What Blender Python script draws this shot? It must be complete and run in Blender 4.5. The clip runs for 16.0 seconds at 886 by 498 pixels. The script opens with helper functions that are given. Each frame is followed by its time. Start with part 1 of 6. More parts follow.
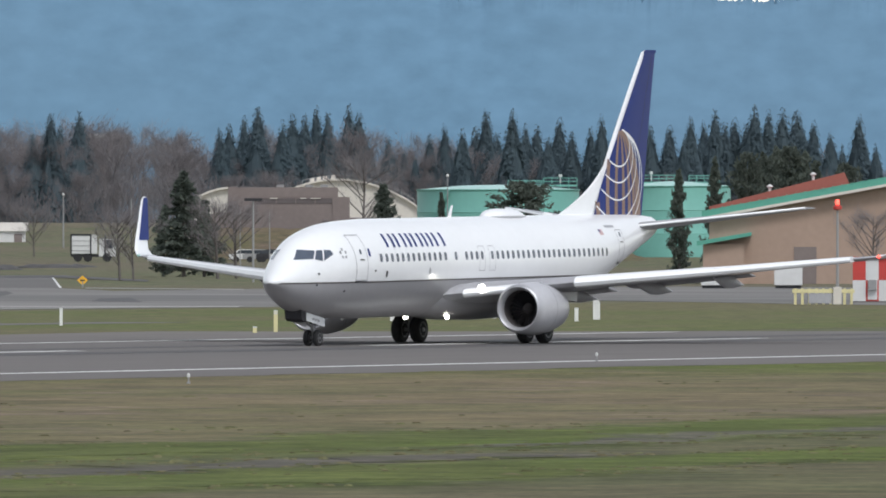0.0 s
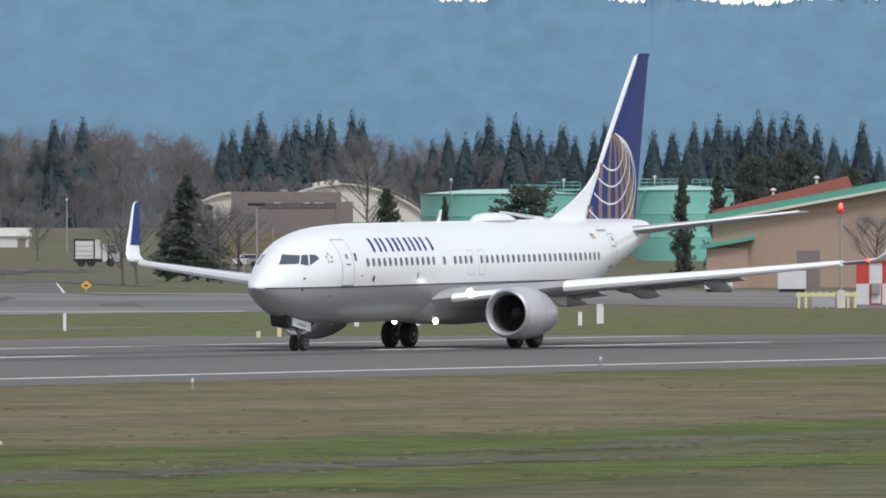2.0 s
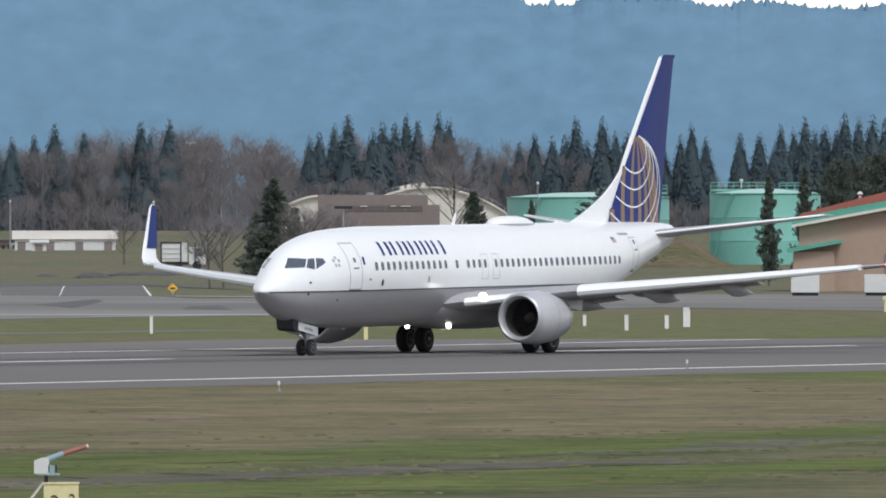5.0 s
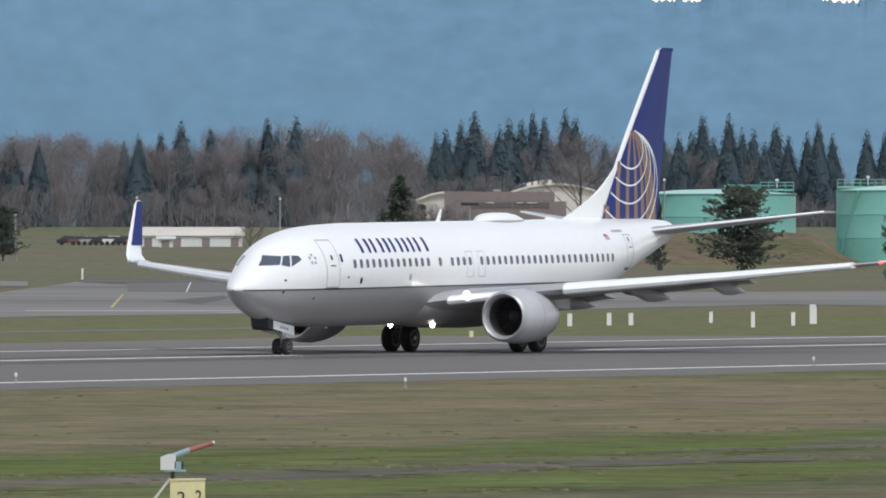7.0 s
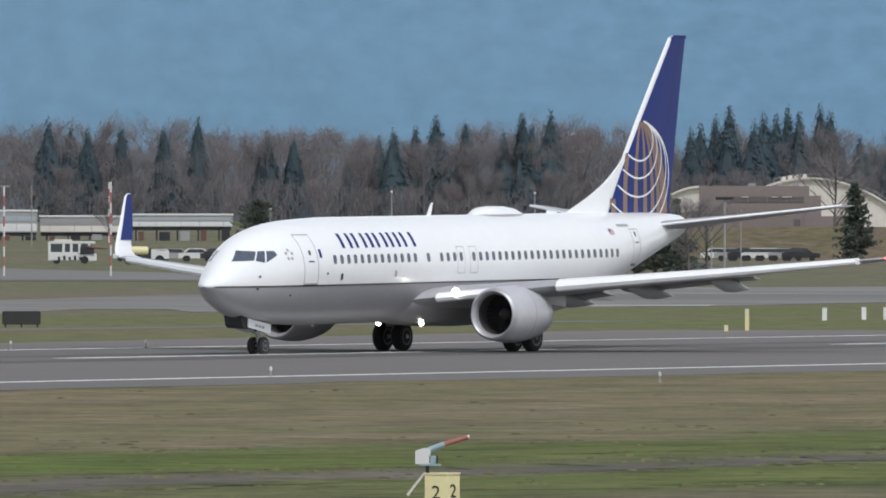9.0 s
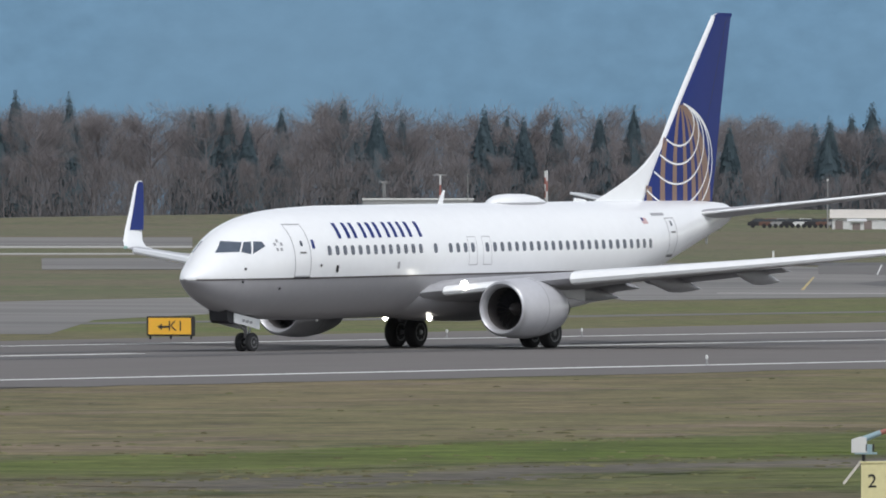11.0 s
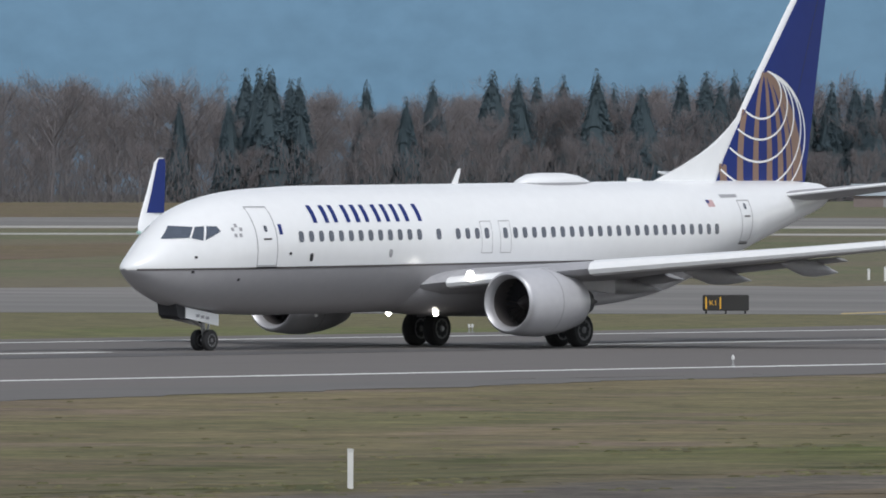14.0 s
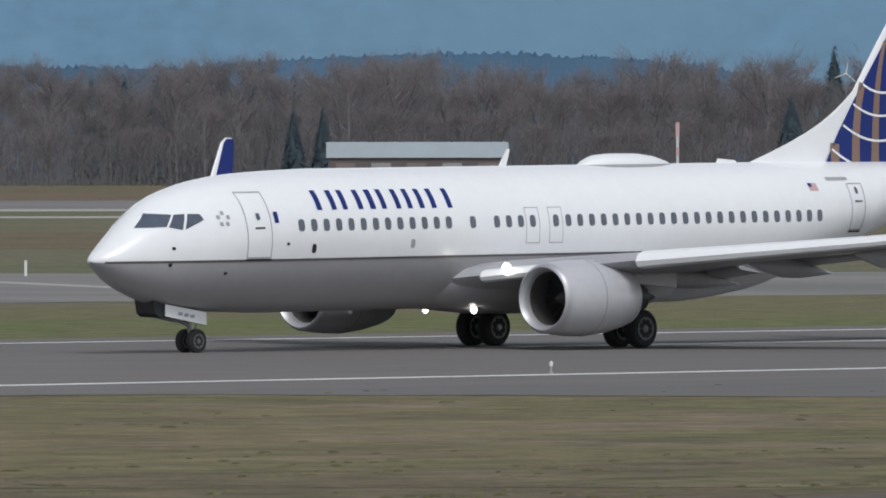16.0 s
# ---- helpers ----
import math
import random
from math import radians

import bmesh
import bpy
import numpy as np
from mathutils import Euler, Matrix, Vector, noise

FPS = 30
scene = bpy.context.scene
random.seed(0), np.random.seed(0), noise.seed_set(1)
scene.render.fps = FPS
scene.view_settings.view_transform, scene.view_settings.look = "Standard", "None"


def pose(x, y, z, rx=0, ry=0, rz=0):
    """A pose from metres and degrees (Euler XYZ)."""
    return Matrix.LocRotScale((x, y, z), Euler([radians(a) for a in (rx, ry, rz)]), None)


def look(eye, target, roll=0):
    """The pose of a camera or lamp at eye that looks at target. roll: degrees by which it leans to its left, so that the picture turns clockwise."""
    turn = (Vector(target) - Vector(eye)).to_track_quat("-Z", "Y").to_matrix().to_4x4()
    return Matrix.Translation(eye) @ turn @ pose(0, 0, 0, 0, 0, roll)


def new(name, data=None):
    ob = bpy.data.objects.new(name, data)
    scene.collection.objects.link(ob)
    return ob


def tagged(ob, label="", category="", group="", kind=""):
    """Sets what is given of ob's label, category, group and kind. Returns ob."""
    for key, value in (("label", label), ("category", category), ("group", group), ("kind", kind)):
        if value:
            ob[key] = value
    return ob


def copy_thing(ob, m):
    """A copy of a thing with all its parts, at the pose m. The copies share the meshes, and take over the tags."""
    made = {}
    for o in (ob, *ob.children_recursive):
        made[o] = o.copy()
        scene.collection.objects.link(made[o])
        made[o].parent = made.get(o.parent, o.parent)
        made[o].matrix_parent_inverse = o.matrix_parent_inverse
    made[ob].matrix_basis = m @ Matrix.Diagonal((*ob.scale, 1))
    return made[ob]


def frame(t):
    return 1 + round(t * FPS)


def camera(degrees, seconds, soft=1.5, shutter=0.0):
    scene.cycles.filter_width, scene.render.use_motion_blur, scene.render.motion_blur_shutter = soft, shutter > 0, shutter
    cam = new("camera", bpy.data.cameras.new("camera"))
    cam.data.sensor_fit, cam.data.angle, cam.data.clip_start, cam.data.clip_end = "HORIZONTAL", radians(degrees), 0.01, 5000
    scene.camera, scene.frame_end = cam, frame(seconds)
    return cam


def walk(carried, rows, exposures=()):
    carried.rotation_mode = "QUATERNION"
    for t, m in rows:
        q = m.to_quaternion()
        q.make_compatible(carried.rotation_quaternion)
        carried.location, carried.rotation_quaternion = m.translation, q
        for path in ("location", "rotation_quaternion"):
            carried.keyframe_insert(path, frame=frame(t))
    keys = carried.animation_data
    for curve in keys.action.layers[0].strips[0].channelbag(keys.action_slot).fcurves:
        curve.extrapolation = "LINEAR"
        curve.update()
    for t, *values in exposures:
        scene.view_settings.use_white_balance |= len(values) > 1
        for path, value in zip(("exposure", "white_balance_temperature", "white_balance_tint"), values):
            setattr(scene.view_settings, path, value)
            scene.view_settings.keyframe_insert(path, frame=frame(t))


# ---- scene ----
EYE = 5.213
cam = camera(4.0606, 16.0, soft=1.8)


def aim(az, el, roll):
    """The pose of the camera on its tripod: azimuth from +Y towards +X, elevation, roll, in degrees."""
    return Matrix.Translation((0, 0, EYE)) @ pose(0, 0, 0, 0, 0, -az) @ pose(0, 0, 0, 90 + el) @ pose(0, 0, 0, 0, 0, roll)


walk(cam, [
    (0.0, aim(62.309, -0.136, 0.025)),
    (0.5, aim(62.308, -0.132, -0.036)),
    (1.0, aim(62.305, -0.129, -0.036)),
    (1.5, aim(62.301, -0.124, -0.002)),
    (2.0, aim(62.293, -0.116, -0.088)),
    (2.5, aim(62.265, -0.107, -0.107)),
    (3.0, aim(62.211, -0.103, -0.077)),
    (3.5, aim(62.147, -0.101, -0.040)),
    (4.0, aim(62.074, -0.100, -0.024)),
    (4.5, aim(61.991, -0.100, -0.028)),
    (5.0, aim(61.896, -0.101, -0.039)),
    (5.5, aim(61.786, -0.103, -0.043)),
    (6.0, aim(61.658, -0.107, -0.027)),
    (6.5, aim(61.511, -0.112, 0.009)),
    (7.0, aim(61.316, -0.116, 0.011)),
    (7.5, aim(61.090, -0.118, 0.044)),
    (8.0, aim(60.824, -0.122, -0.001)),
    (8.5, aim(60.519, -0.132, -0.012)),
    (9.0, aim(60.148, -0.143, 0.026)),
    (9.5, aim(59.716, -0.150, -0.008)),
    (9.7, aim(59.523, -0.157, 0.045)),
    (10.0, aim(59.225, -0.167, 0.030)),
    (10.5, aim(58.707, -0.183, 0.010)),
    (11.0, aim(58.149, -0.196, -0.010)),
    (11.5, aim(57.535, -0.202, -0.030)),
    (11.8, aim(57.134, -0.202, -0.063)),
    (12.0, aim(56.853, -0.200, 0.127)),
    (12.5, aim(56.106, -0.220, -0.029)),
    (13.0, aim(55.281, -0.237, 0.054)),
    (13.5, aim(54.365, -0.259, 0.108)),
    (14.0, aim(53.383, -0.286, 0.060)),
    (14.5, aim(52.282, -0.309, -0.002)),
    (15.0, aim(51.014, -0.331, 0.067)),
    (15.5, aim(49.638, -0.350, -0.034)),
    (16.0, aim(48.210, -0.366, -0.070)),
], exposures=[(0.0, 0.08), (3.0, 0.08), (9.0, 0.05), (12.5, -0.02), (14.0, -0.10), (16.0, -0.20)])

# ---- light ----
world = bpy.data.worlds.new("sky")
scene.world = world
world.use_nodes = True
wn = world.node_tree
wn.nodes.clear()
sky = wn.nodes.new("ShaderNodeTexSky")
sky.sky_type, sky.sun_disc = "NISHITA", False
sky.sun_elevation, sky.sun_rotation = radians(53), radians(215)
sky.air_density, sky.dust_density = 1.0, 0.4
pale = wn.nodes.new("ShaderNodeHueSaturation")
pale.inputs["Saturation"].default_value = 0.36
wbg = wn.nodes.new("ShaderNodeBackground")
wbg.inputs["Strength"].default_value = 0.15
wout = wn.nodes.new("ShaderNodeOutputWorld")
wn.links.new(sky.outputs[0], pale.inputs["Color"])
wn.links.new(pale.outputs[0], wbg.inputs["Color"])
wn.links.new(wbg.outputs[0], wout.inputs["Surface"])
sun = new("sun", bpy.data.lights.new("sun", "SUN"))
sun.data.energy, sun.data.angle, sun.data.color = 2.0, radians(16), (0.99, 0.98, 0.97)
sun.matrix_world = look((110, 70, 275), (230, 240, 0))
scene.view_settings.exposure = 0.0


# ---- materials ----
def mat(name, color, rough=0.6, metal=0.0, vary=0.15, scale=1.0, fine=12.0, bump=0.0, second=None, emit=None, strength=0.0,
        spec=0.5, stretch=(1, 1, 1), coords="Object", island=0.0, coat=0.0, detail=5.0, cut=(0.35, 0.65), rand=0.0, leaf=0.0):
    m = bpy.data.materials.new(name)
    m.use_nodes = True
    nt = m.node_tree
    b = nt.nodes["Principled BSDF"]
    b.inputs["Roughness"].default_value = rough
    b.inputs["Metallic"].default_value = metal
    b.inputs["Specular IOR Level"].default_value = spec
    b.inputs["Coat Weight"].default_value = coat
    tc = nt.nodes.new("ShaderNodeTexCoord")
    geo = nt.nodes.new("ShaderNodeNewGeometry")
    mp = nt.nodes.new("ShaderNodeMapping")
    mp.inputs["Scale"].default_value = stretch
    nt.links.new(geo.outputs["Position"] if coords == "World" else tc.outputs["Object"], mp.inputs["Vector"])

    def tex(s):
        n = nt.nodes.new("ShaderNodeTexNoise")
        n.inputs["Scale"].default_value, n.inputs["Detail"].default_value = s, detail
        nt.links.new(mp.outputs[0], n.inputs["Vector"])
        return n

    def mixed(f, a, c, kind="MIX"):
        x = nt.nodes.new("ShaderNodeMix")
        x.data_type, x.blend_type = "RGBA", kind
        for v, k in ((f, 0), (a, 6), (c, 7)):
            if hasattr(v, "links"):
                nt.links.new(v, x.inputs[k])
            else:
                x.inputs[k].default_value = v
        return x.outputs[2]

    def ramp(v, lo, hi):
        r = nt.nodes.new("ShaderNodeMapRange")
        r.inputs[1].default_value, r.inputs[2].default_value = lo, hi
        nt.links.new(v, r.inputs[0])
        return r.outputs[0]

    n1, n2 = tex(scale), tex(fine)
    dark = tuple(c * (1 - vary) for c in color) + (1,)
    lite = tuple(min(1, c * (1 + vary)) for c in color) + (1,)
    col = mixed(ramp(n2.outputs[0], 0.3, 0.7), dark, lite)
    if second:
        col = mixed(ramp(n1.outputs[0], *cut), col, tuple(second) + (1,))
    else:
        s1 = mixed(ramp(n1.outputs[0], 0.3, 0.7), dark, lite)
        col = mixed(0.5, col, s1)
    if island or rand:
        oi = nt.nodes.new("ShaderNodeObjectInfo")
        v = oi.outputs["Random"] if rand else geo.outputs["Random Per Island"]
        k = rand or island
        r = nt.nodes.new("ShaderNodeMapRange")
        r.inputs[3].default_value, r.inputs[4].default_value = 1 - k, 1 + k
        nt.links.new(v, r.inputs[0])
        hs = nt.nodes.new("ShaderNodeHueSaturation")
        nt.links.new(r.outputs[0], hs.inputs["Value"])
        nt.links.new(col, hs.inputs["Color"])
        col = hs.outputs[0]
    nt.links.new(col, b.inputs["Base Color"])
    if leaf:
        # light that passes through thin needles and twigs
        tr = nt.nodes.new("ShaderNodeBsdfTranslucent")
        ms = nt.nodes.new("ShaderNodeMixShader")
        ms.inputs[0].default_value = leaf
        nt.links.new(col, tr.inputs["Color"])
        nt.links.new(b.outputs[0], ms.inputs[1])
        nt.links.new(tr.outputs[0], ms.inputs[2])
        nt.links.new(ms.outputs[0], nt.nodes["Material Output"].inputs["Surface"])
    if bump:
        bp = nt.nodes.new("ShaderNodeBump")
        bp.inputs["Strength"].default_value = bump
        bp.inputs["Distance"].default_value = 0.05
        nt.links.new(n2.outputs[0], bp.inputs["Height"])
        nt.links.new(bp.outputs[0], b.inputs["Normal"])
    if emit:
        b.inputs["Emission Color"].default_value = tuple(emit) + (1,)
        b.inputs["Emission Strength"].default_value = strength
    return m


WHITE = mat("white_paint", (0.84, 0.85, 0.86), 0.28, vary=0.03, scale=0.5, fine=3, coat=0.3)
BELLY = mat("grey_paint", (0.355, 0.35, 0.365), 0.35, vary=0.05, scale=0.4, fine=3, coat=0.2)
LINE = mat("dark_line", (0.10, 0.09, 0.09), 0.4, vary=0.1)
BLUE = mat("blue_paint", (0.013, 0.029, 0.165), 0.38, vary=0.06, scale=0.5, fine=3, spec=0.2)
GOLD = mat("gold_paint", (0.235, 0.150, 0.112), 0.45, vary=0.08, scale=1, fine=6)
GREYP = mat("wing_grey", (0.36, 0.36, 0.38), 0.4, vary=0.1, scale=0.6, fine=4)
NACELLE = mat("nacelle_grey", (0.48, 0.48, 0.505), 0.35, vary=0.06, scale=0.8, fine=5, coat=0.2)
CHROME = mat("polished_aluminium", (0.50, 0.50, 0.52), 0.48, metal=0.6, vary=0.05)
STEEL = mat("gear_steel", (0.42, 0.42, 0.44), 0.4, metal=0.6, vary=0.12)
RIM = mat("dull_rim", (0.17, 0.17, 0.175), 0.55, metal=0.4, vary=0.12)
RUBBER = mat("tyre_rubber", (0.022, 0.022, 0.024), 0.85, vary=0.2, scale=3, fine=20)
DARKM = mat("dark_metal", (0.035, 0.035, 0.04), 0.5, metal=0.4, vary=0.2)
DUCT = mat("duct_grey", (0.085, 0.078, 0.078), 0.6, metal=0.2, vary=0.15)
COCKPIT = mat("flight_deck_glass", (0.075, 0.092, 0.125), 0.06, vary=0.15, scale=2, fine=5, spec=0.8)
# Pale grey paints the sky's reflection into the starboard front pane.
SCREEN = mat("sky_reflection_glass", (0.28, 0.30, 0.315), 0.06, vary=0.1, scale=2, fine=5, spec=0.8)
GLASS = mat("dark_glass", (0.03, 0.04, 0.055), 0.08, vary=0.1, spec=0.8)
WINDOW = mat("cabin_window", (0.10, 0.11, 0.14), 0.15, vary=0.15, spec=0.7)
LAMP = mat("lamp_glow", (0.9, 0.9, 0.85), 0.3, emit=(1.0, 0.96, 0.85), strength=9.0)
REDLAMP = mat("red_lamp_glow", (0.8, 0.05, 0.04), 0.3, emit=(1.0, 0.06, 0.04), strength=5.0)
PALERED = mat("faded_red", (0.56, 0.38, 0.38), 0.5, vary=0.1)
DULLRED = mat("weathered_red", (0.34, 0.13, 0.11), 0.7, vary=0.12)
RED = mat("red_paint", (0.50, 0.05, 0.04), 0.5, vary=0.12)
WPAINT = mat("white_marking", (0.68, 0.68, 0.66), 0.7, vary=0.12, scale=0.15, fine=2, coords="World")
YPAINT = mat("yellow_marking", (0.42, 0.31, 0.12), 0.7, vary=0.15, scale=0.3, fine=3, coords="World")
ASPHALT = mat("runway_asphalt", (0.168, 0.153, 0.144), 0.85, vary=0.10, scale=0.012, fine=0.35, coords="World", second=(0.134, 0.125, 0.120), stretch=(0.35, 1, 1), detail=8.0, spec=0.2)
SHOULDER = mat("shoulder_asphalt", (0.140, 0.134, 0.129), 0.9, vary=0.12, scale=0.05, fine=0.8, coords="World", stretch=(0.2, 1, 1), spec=0.2)
TAXI = mat("taxiway_asphalt", (0.188, 0.180, 0.171), 0.85, vary=0.22, scale=0.02, fine=0.1, coords="World", second=(0.120, 0.117, 0.115), stretch=(1, 0.3, 1), detail=8.0, cut=(0.48, 0.72), spec=0.25)
CONCRETE = mat("pale_concrete", (0.340, 0.327, 0.306), 0.85, vary=0.12, scale=0.03, fine=0.5, coords="World")
SKID = mat("rubber_skid", (0.075, 0.072, 0.072), 0.8, vary=0.2, scale=0.05, fine=1, coords="World", stretch=(0.1, 1, 1))
def turf(name, base, second, third, clump, wide=0.05):
    """Rough grassland: patches of three colours, metre-sized and hand-sized mottling, and darker tussocks."""
    m = bpy.data.materials.new(name)
    m.use_nodes = True
    nt = m.node_tree
    b = nt.nodes["Principled BSDF"]
    b.inputs["Roughness"].default_value, b.inputs["Specular IOR Level"].default_value = 0.95, 0.1
    geo = nt.nodes.new("ShaderNodeNewGeometry")

    def spots(s, lo, hi, shift, detail=4.0):
        mp = nt.nodes.new("ShaderNodeMapping")
        mp.inputs["Location"].default_value = (shift, 2 * shift, 0)
        n = nt.nodes.new("ShaderNodeTexNoise")
        n.inputs["Scale"].default_value, n.inputs["Detail"].default_value = s, detail
        n.inputs["Roughness"].default_value = 0.6
        r = nt.nodes.new("ShaderNodeMapRange")
        r.inputs[1].default_value, r.inputs[2].default_value = lo, hi
        nt.links.new(geo.outputs["Position"], mp.inputs["Vector"])
        nt.links.new(mp.outputs[0], n.inputs["Vector"])
        nt.links.new(n.outputs[0], r.inputs[0])
        return r.outputs[0]

    def mixed(f, a, c, kind="MIX"):
        x = nt.nodes.new("ShaderNodeMix")
        x.data_type, x.blend_type = "RGBA", kind
        nt.links.new(f, x.inputs[0])
        for v, k in ((a, 6), (c, 7)):
            if hasattr(v, "links"):
                nt.links.new(v, x.inputs[k])
            else:
                x.inputs[k].default_value = tuple(v) + (1,)
        return x.outputs[2]

    col = mixed(spots(wide, 0.42, 0.58, 11.0, 5.0), base, second)
    col = mixed(spots(0.13, 0.50, 0.62, 37.0, 6.0), col, third)
    col = mixed(spots(0.012, 0.46, 0.60, 71.0, 4.0), col, third)
    tone = mixed(spots(0.6, 0.3, 0.7, 5.0), (0.60, 0.63, 0.66), (1.24, 1.22, 1.18))
    tone2 = mixed(spots(3.2, 0.3, 0.7, 9.0), (0.72, 0.72, 0.74), (1.22, 1.22, 1.2))
    one = nt.nodes.new("ShaderNodeValue")
    one.outputs[0].default_value = 1.0
    col = mixed(one.outputs[0], mixed(one.outputs[0], col, tone, "MULTIPLY"), tone2, "MULTIPLY")
    col = mixed(spots(0.42, 0.62, 0.70, 21.0, 6.0), col, clump)
    nt.links.new(col, b.inputs["Base Color"])
    bp = nt.nodes.new("ShaderNodeBump")
    bp.inputs["Strength"].default_value, bp.inputs["Distance"].default_value = 0.35, 0.05
    nt.links.new(spots(2.0, 0.2, 0.8, 3.0), bp.inputs["Height"])
    nt.links.new(bp.outputs[0], b.inputs["Normal"])
    return m


def field_turf(name):
    """The near airfield: bands of dry, olive and green grass that run along the runway and fray into one another, with bare soil."""
    m = bpy.data.materials.new(name)
    m.use_nodes = True
    nt = m.node_tree
    b = nt.nodes["Principled BSDF"]
    b.inputs["Roughness"].default_value, b.inputs["Specular IOR Level"].default_value = 0.95, 0.1
    geo = nt.nodes.new("ShaderNodeNewGeometry")
    axes = nt.nodes.new("ShaderNodeSeparateXYZ")
    nt.links.new(geo.outputs["Position"], axes.inputs[0])

    def put(v, socket):
        if hasattr(v, "links"):
            nt.links.new(v, socket)
        else:
            socket.default_value = v

    def calc(op, a, c):
        x = nt.nodes.new("ShaderNodeMath")
        x.operation = op
        put(a, x.inputs[0])
        put(c, x.inputs[1])
        return x.outputs[0]

    def spots(s, lo, hi, shift, detail=4.0, to=(0.0, 1.0)):
        mp = nt.nodes.new("ShaderNodeMapping")
        mp.inputs["Location"].default_value = (shift, 2 * shift, 0)
        n = nt.nodes.new("ShaderNodeTexNoise")
        n.inputs["Scale"].default_value, n.inputs["Detail"].default_value, n.inputs["Roughness"].default_value = s, detail, 0.62
        r = nt.nodes.new("ShaderNodeMapRange")
        for k, v in enumerate((lo, hi) + to):
            r.inputs[1 + k].default_value = v
        nt.links.new(geo.outputs["Position"], mp.inputs["Vector"])
        nt.links.new(mp.outputs[0], n.inputs["Vector"])
        nt.links.new(n.outputs[0], r.inputs[0])
        return r.outputs[0]

    def step(v, at, soft):
        r = nt.nodes.new("ShaderNodeMapRange")
        r.interpolation_type = "SMOOTHSTEP"
        r.inputs[1].default_value, r.inputs[2].default_value = at - soft, at + soft
        nt.links.new(v, r.inputs[0])
        return r.outputs[0]

    def mixed(f, a, c, kind="MIX"):
        x = nt.nodes.new("ShaderNodeMix")
        x.data_type, x.blend_type = "RGBA", kind
        put(f, x.inputs[0])
        for v, k in ((a, 6), (c, 7)):
            put(v if hasattr(v, "links") else tuple(v) + (1,), x.inputs[k])
        return x.outputs[2]

    # the borders wander by metres and fray by hands
    wander = calc("ADD", spots(0.045, 0.0, 1.0, 3.0, 3.0, (-7.0, 7.0)), spots(0.5, 0.0, 1.0, 8.0, 6.0, (-5.0, 5.0)))
    yy, xx = calc("ADD", axes.outputs[1], wander), calc("ADD", axes.outputs[0], calc("MULTIPLY", wander, 2.0))

    def zone(x0, x1, y0, y1, soft, ends=10.0):
        k = calc("MULTIPLY", step(yy, y0, soft), calc("SUBTRACT", 1.0, step(yy, y1, soft)))
        return calc("MULTIPLY", k, calc("MULTIPLY", step(xx, x0, ends), calc("SUBTRACT", 1.0, step(xx, x1, ends))))

    patchy = spots(0.06, 0.36, 0.62, 15.0, 5.0)
    olive = mixed(patchy, (0.144, 0.130, 0.078), (0.110, 0.118, 0.060))
    dry = mixed(spots(0.035, 0.42, 0.60, 41.0, 6.0), (0.186, 0.154, 0.094), (0.150, 0.142, 0.074))
    dry = mixed(spots(0.11, 0.52, 0.64, 23.0, 6.0), dry, (0.200, 0.156, 0.122))
    lush = mixed(patchy, (0.096, 0.140, 0.028), (0.116, 0.136, 0.040))
    soil = mixed(spots(1.2, 0.35, 0.65, 27.0), (0.112, 0.100, 0.090), (0.146, 0.132, 0.122))
    col = mixed(zone(-400, 900, 145, 230, 1.6), olive, dry)
    col = mixed(calc("MULTIPLY", zone(380, 900, 185, 230, 3.0, 25.0), 0.75), col, lush)
    worn = spots(0.03, 0.30, 0.62, 33.0, 4.0, (0.5, 1.0))
    col = mixed(calc("MULTIPLY", zone(165, 900, 132.5, 143.5, 1.3, 25.0), worn), col, lush)
    col = mixed(calc("MULTIPLY", zone(195, 900, 116.5, 124.0, 1.2, 15.0), worn), col, lush)
    col = mixed(calc("MULTIPLY", zone(-400, 200, 95, 146, 3.0, 22.0), spots(0.05, 0.36, 0.58, 81.0, 5.0, (0.35, 0.95))), col, mixed(patchy, (0.168, 0.130, 0.094), (0.146, 0.120, 0.080)))
    tall = spots(0.11, 0.44, 0.60, 61.0, 5.0, (0.0, 0.8))
    for y0 in (131.6, 124.6, 116.4, 139.5):
        col = mixed(calc("MULTIPLY", zone(150, 900, y0 - 0.9, y0 + 0.9, 0.7, 25.0), tall), col, (0.058, 0.078, 0.024))
    for x0, x1, y0, y1 in ((194, 249, 125.2, 129.0), (257, 314, 133.3, 136.0), (120, 186, 121.5, 128.0)):
        col = mixed(calc("MULTIPLY", zone(x0, x1, y0, y1, 0.7, 5.0), 0.85), col, soil)
    tone = mixed(spots(0.6, 0.3, 0.7, 5.0), (0.62, 0.64, 0.66), (1.24, 1.22, 1.18))
    tone2 = mixed(spots(3.2, 0.3, 0.7, 9.0), (0.70, 0.70, 0.72), (1.24, 1.24, 1.2))
    tone3 = mixed(spots(0.16, 0.34, 0.66, 51.0, 5.0), (0.80, 0.81, 0.82), (1.20, 1.19, 1.17))
    col = mixed(1.0, mixed(1.0, mixed(1.0, col, tone, "MULTIPLY"), tone2, "MULTIPLY"), tone3, "MULTIPLY")
    col = mixed(spots(0.42, 0.60, 0.70, 21.0, 6.0, (0.0, 0.7)), col, (0.078, 0.078, 0.046))
    nt.links.new(col, b.inputs["Base Color"])
    bp = nt.nodes.new("ShaderNodeBump")
    bp.inputs["Strength"].default_value, bp.inputs["Distance"].default_value = 0.45, 0.06
    nt.links.new(spots(2.0, 0.2, 0.8, 3.0), bp.inputs["Height"])
    nt.links.new(bp.outputs[0], b.inputs["Normal"])
    return m


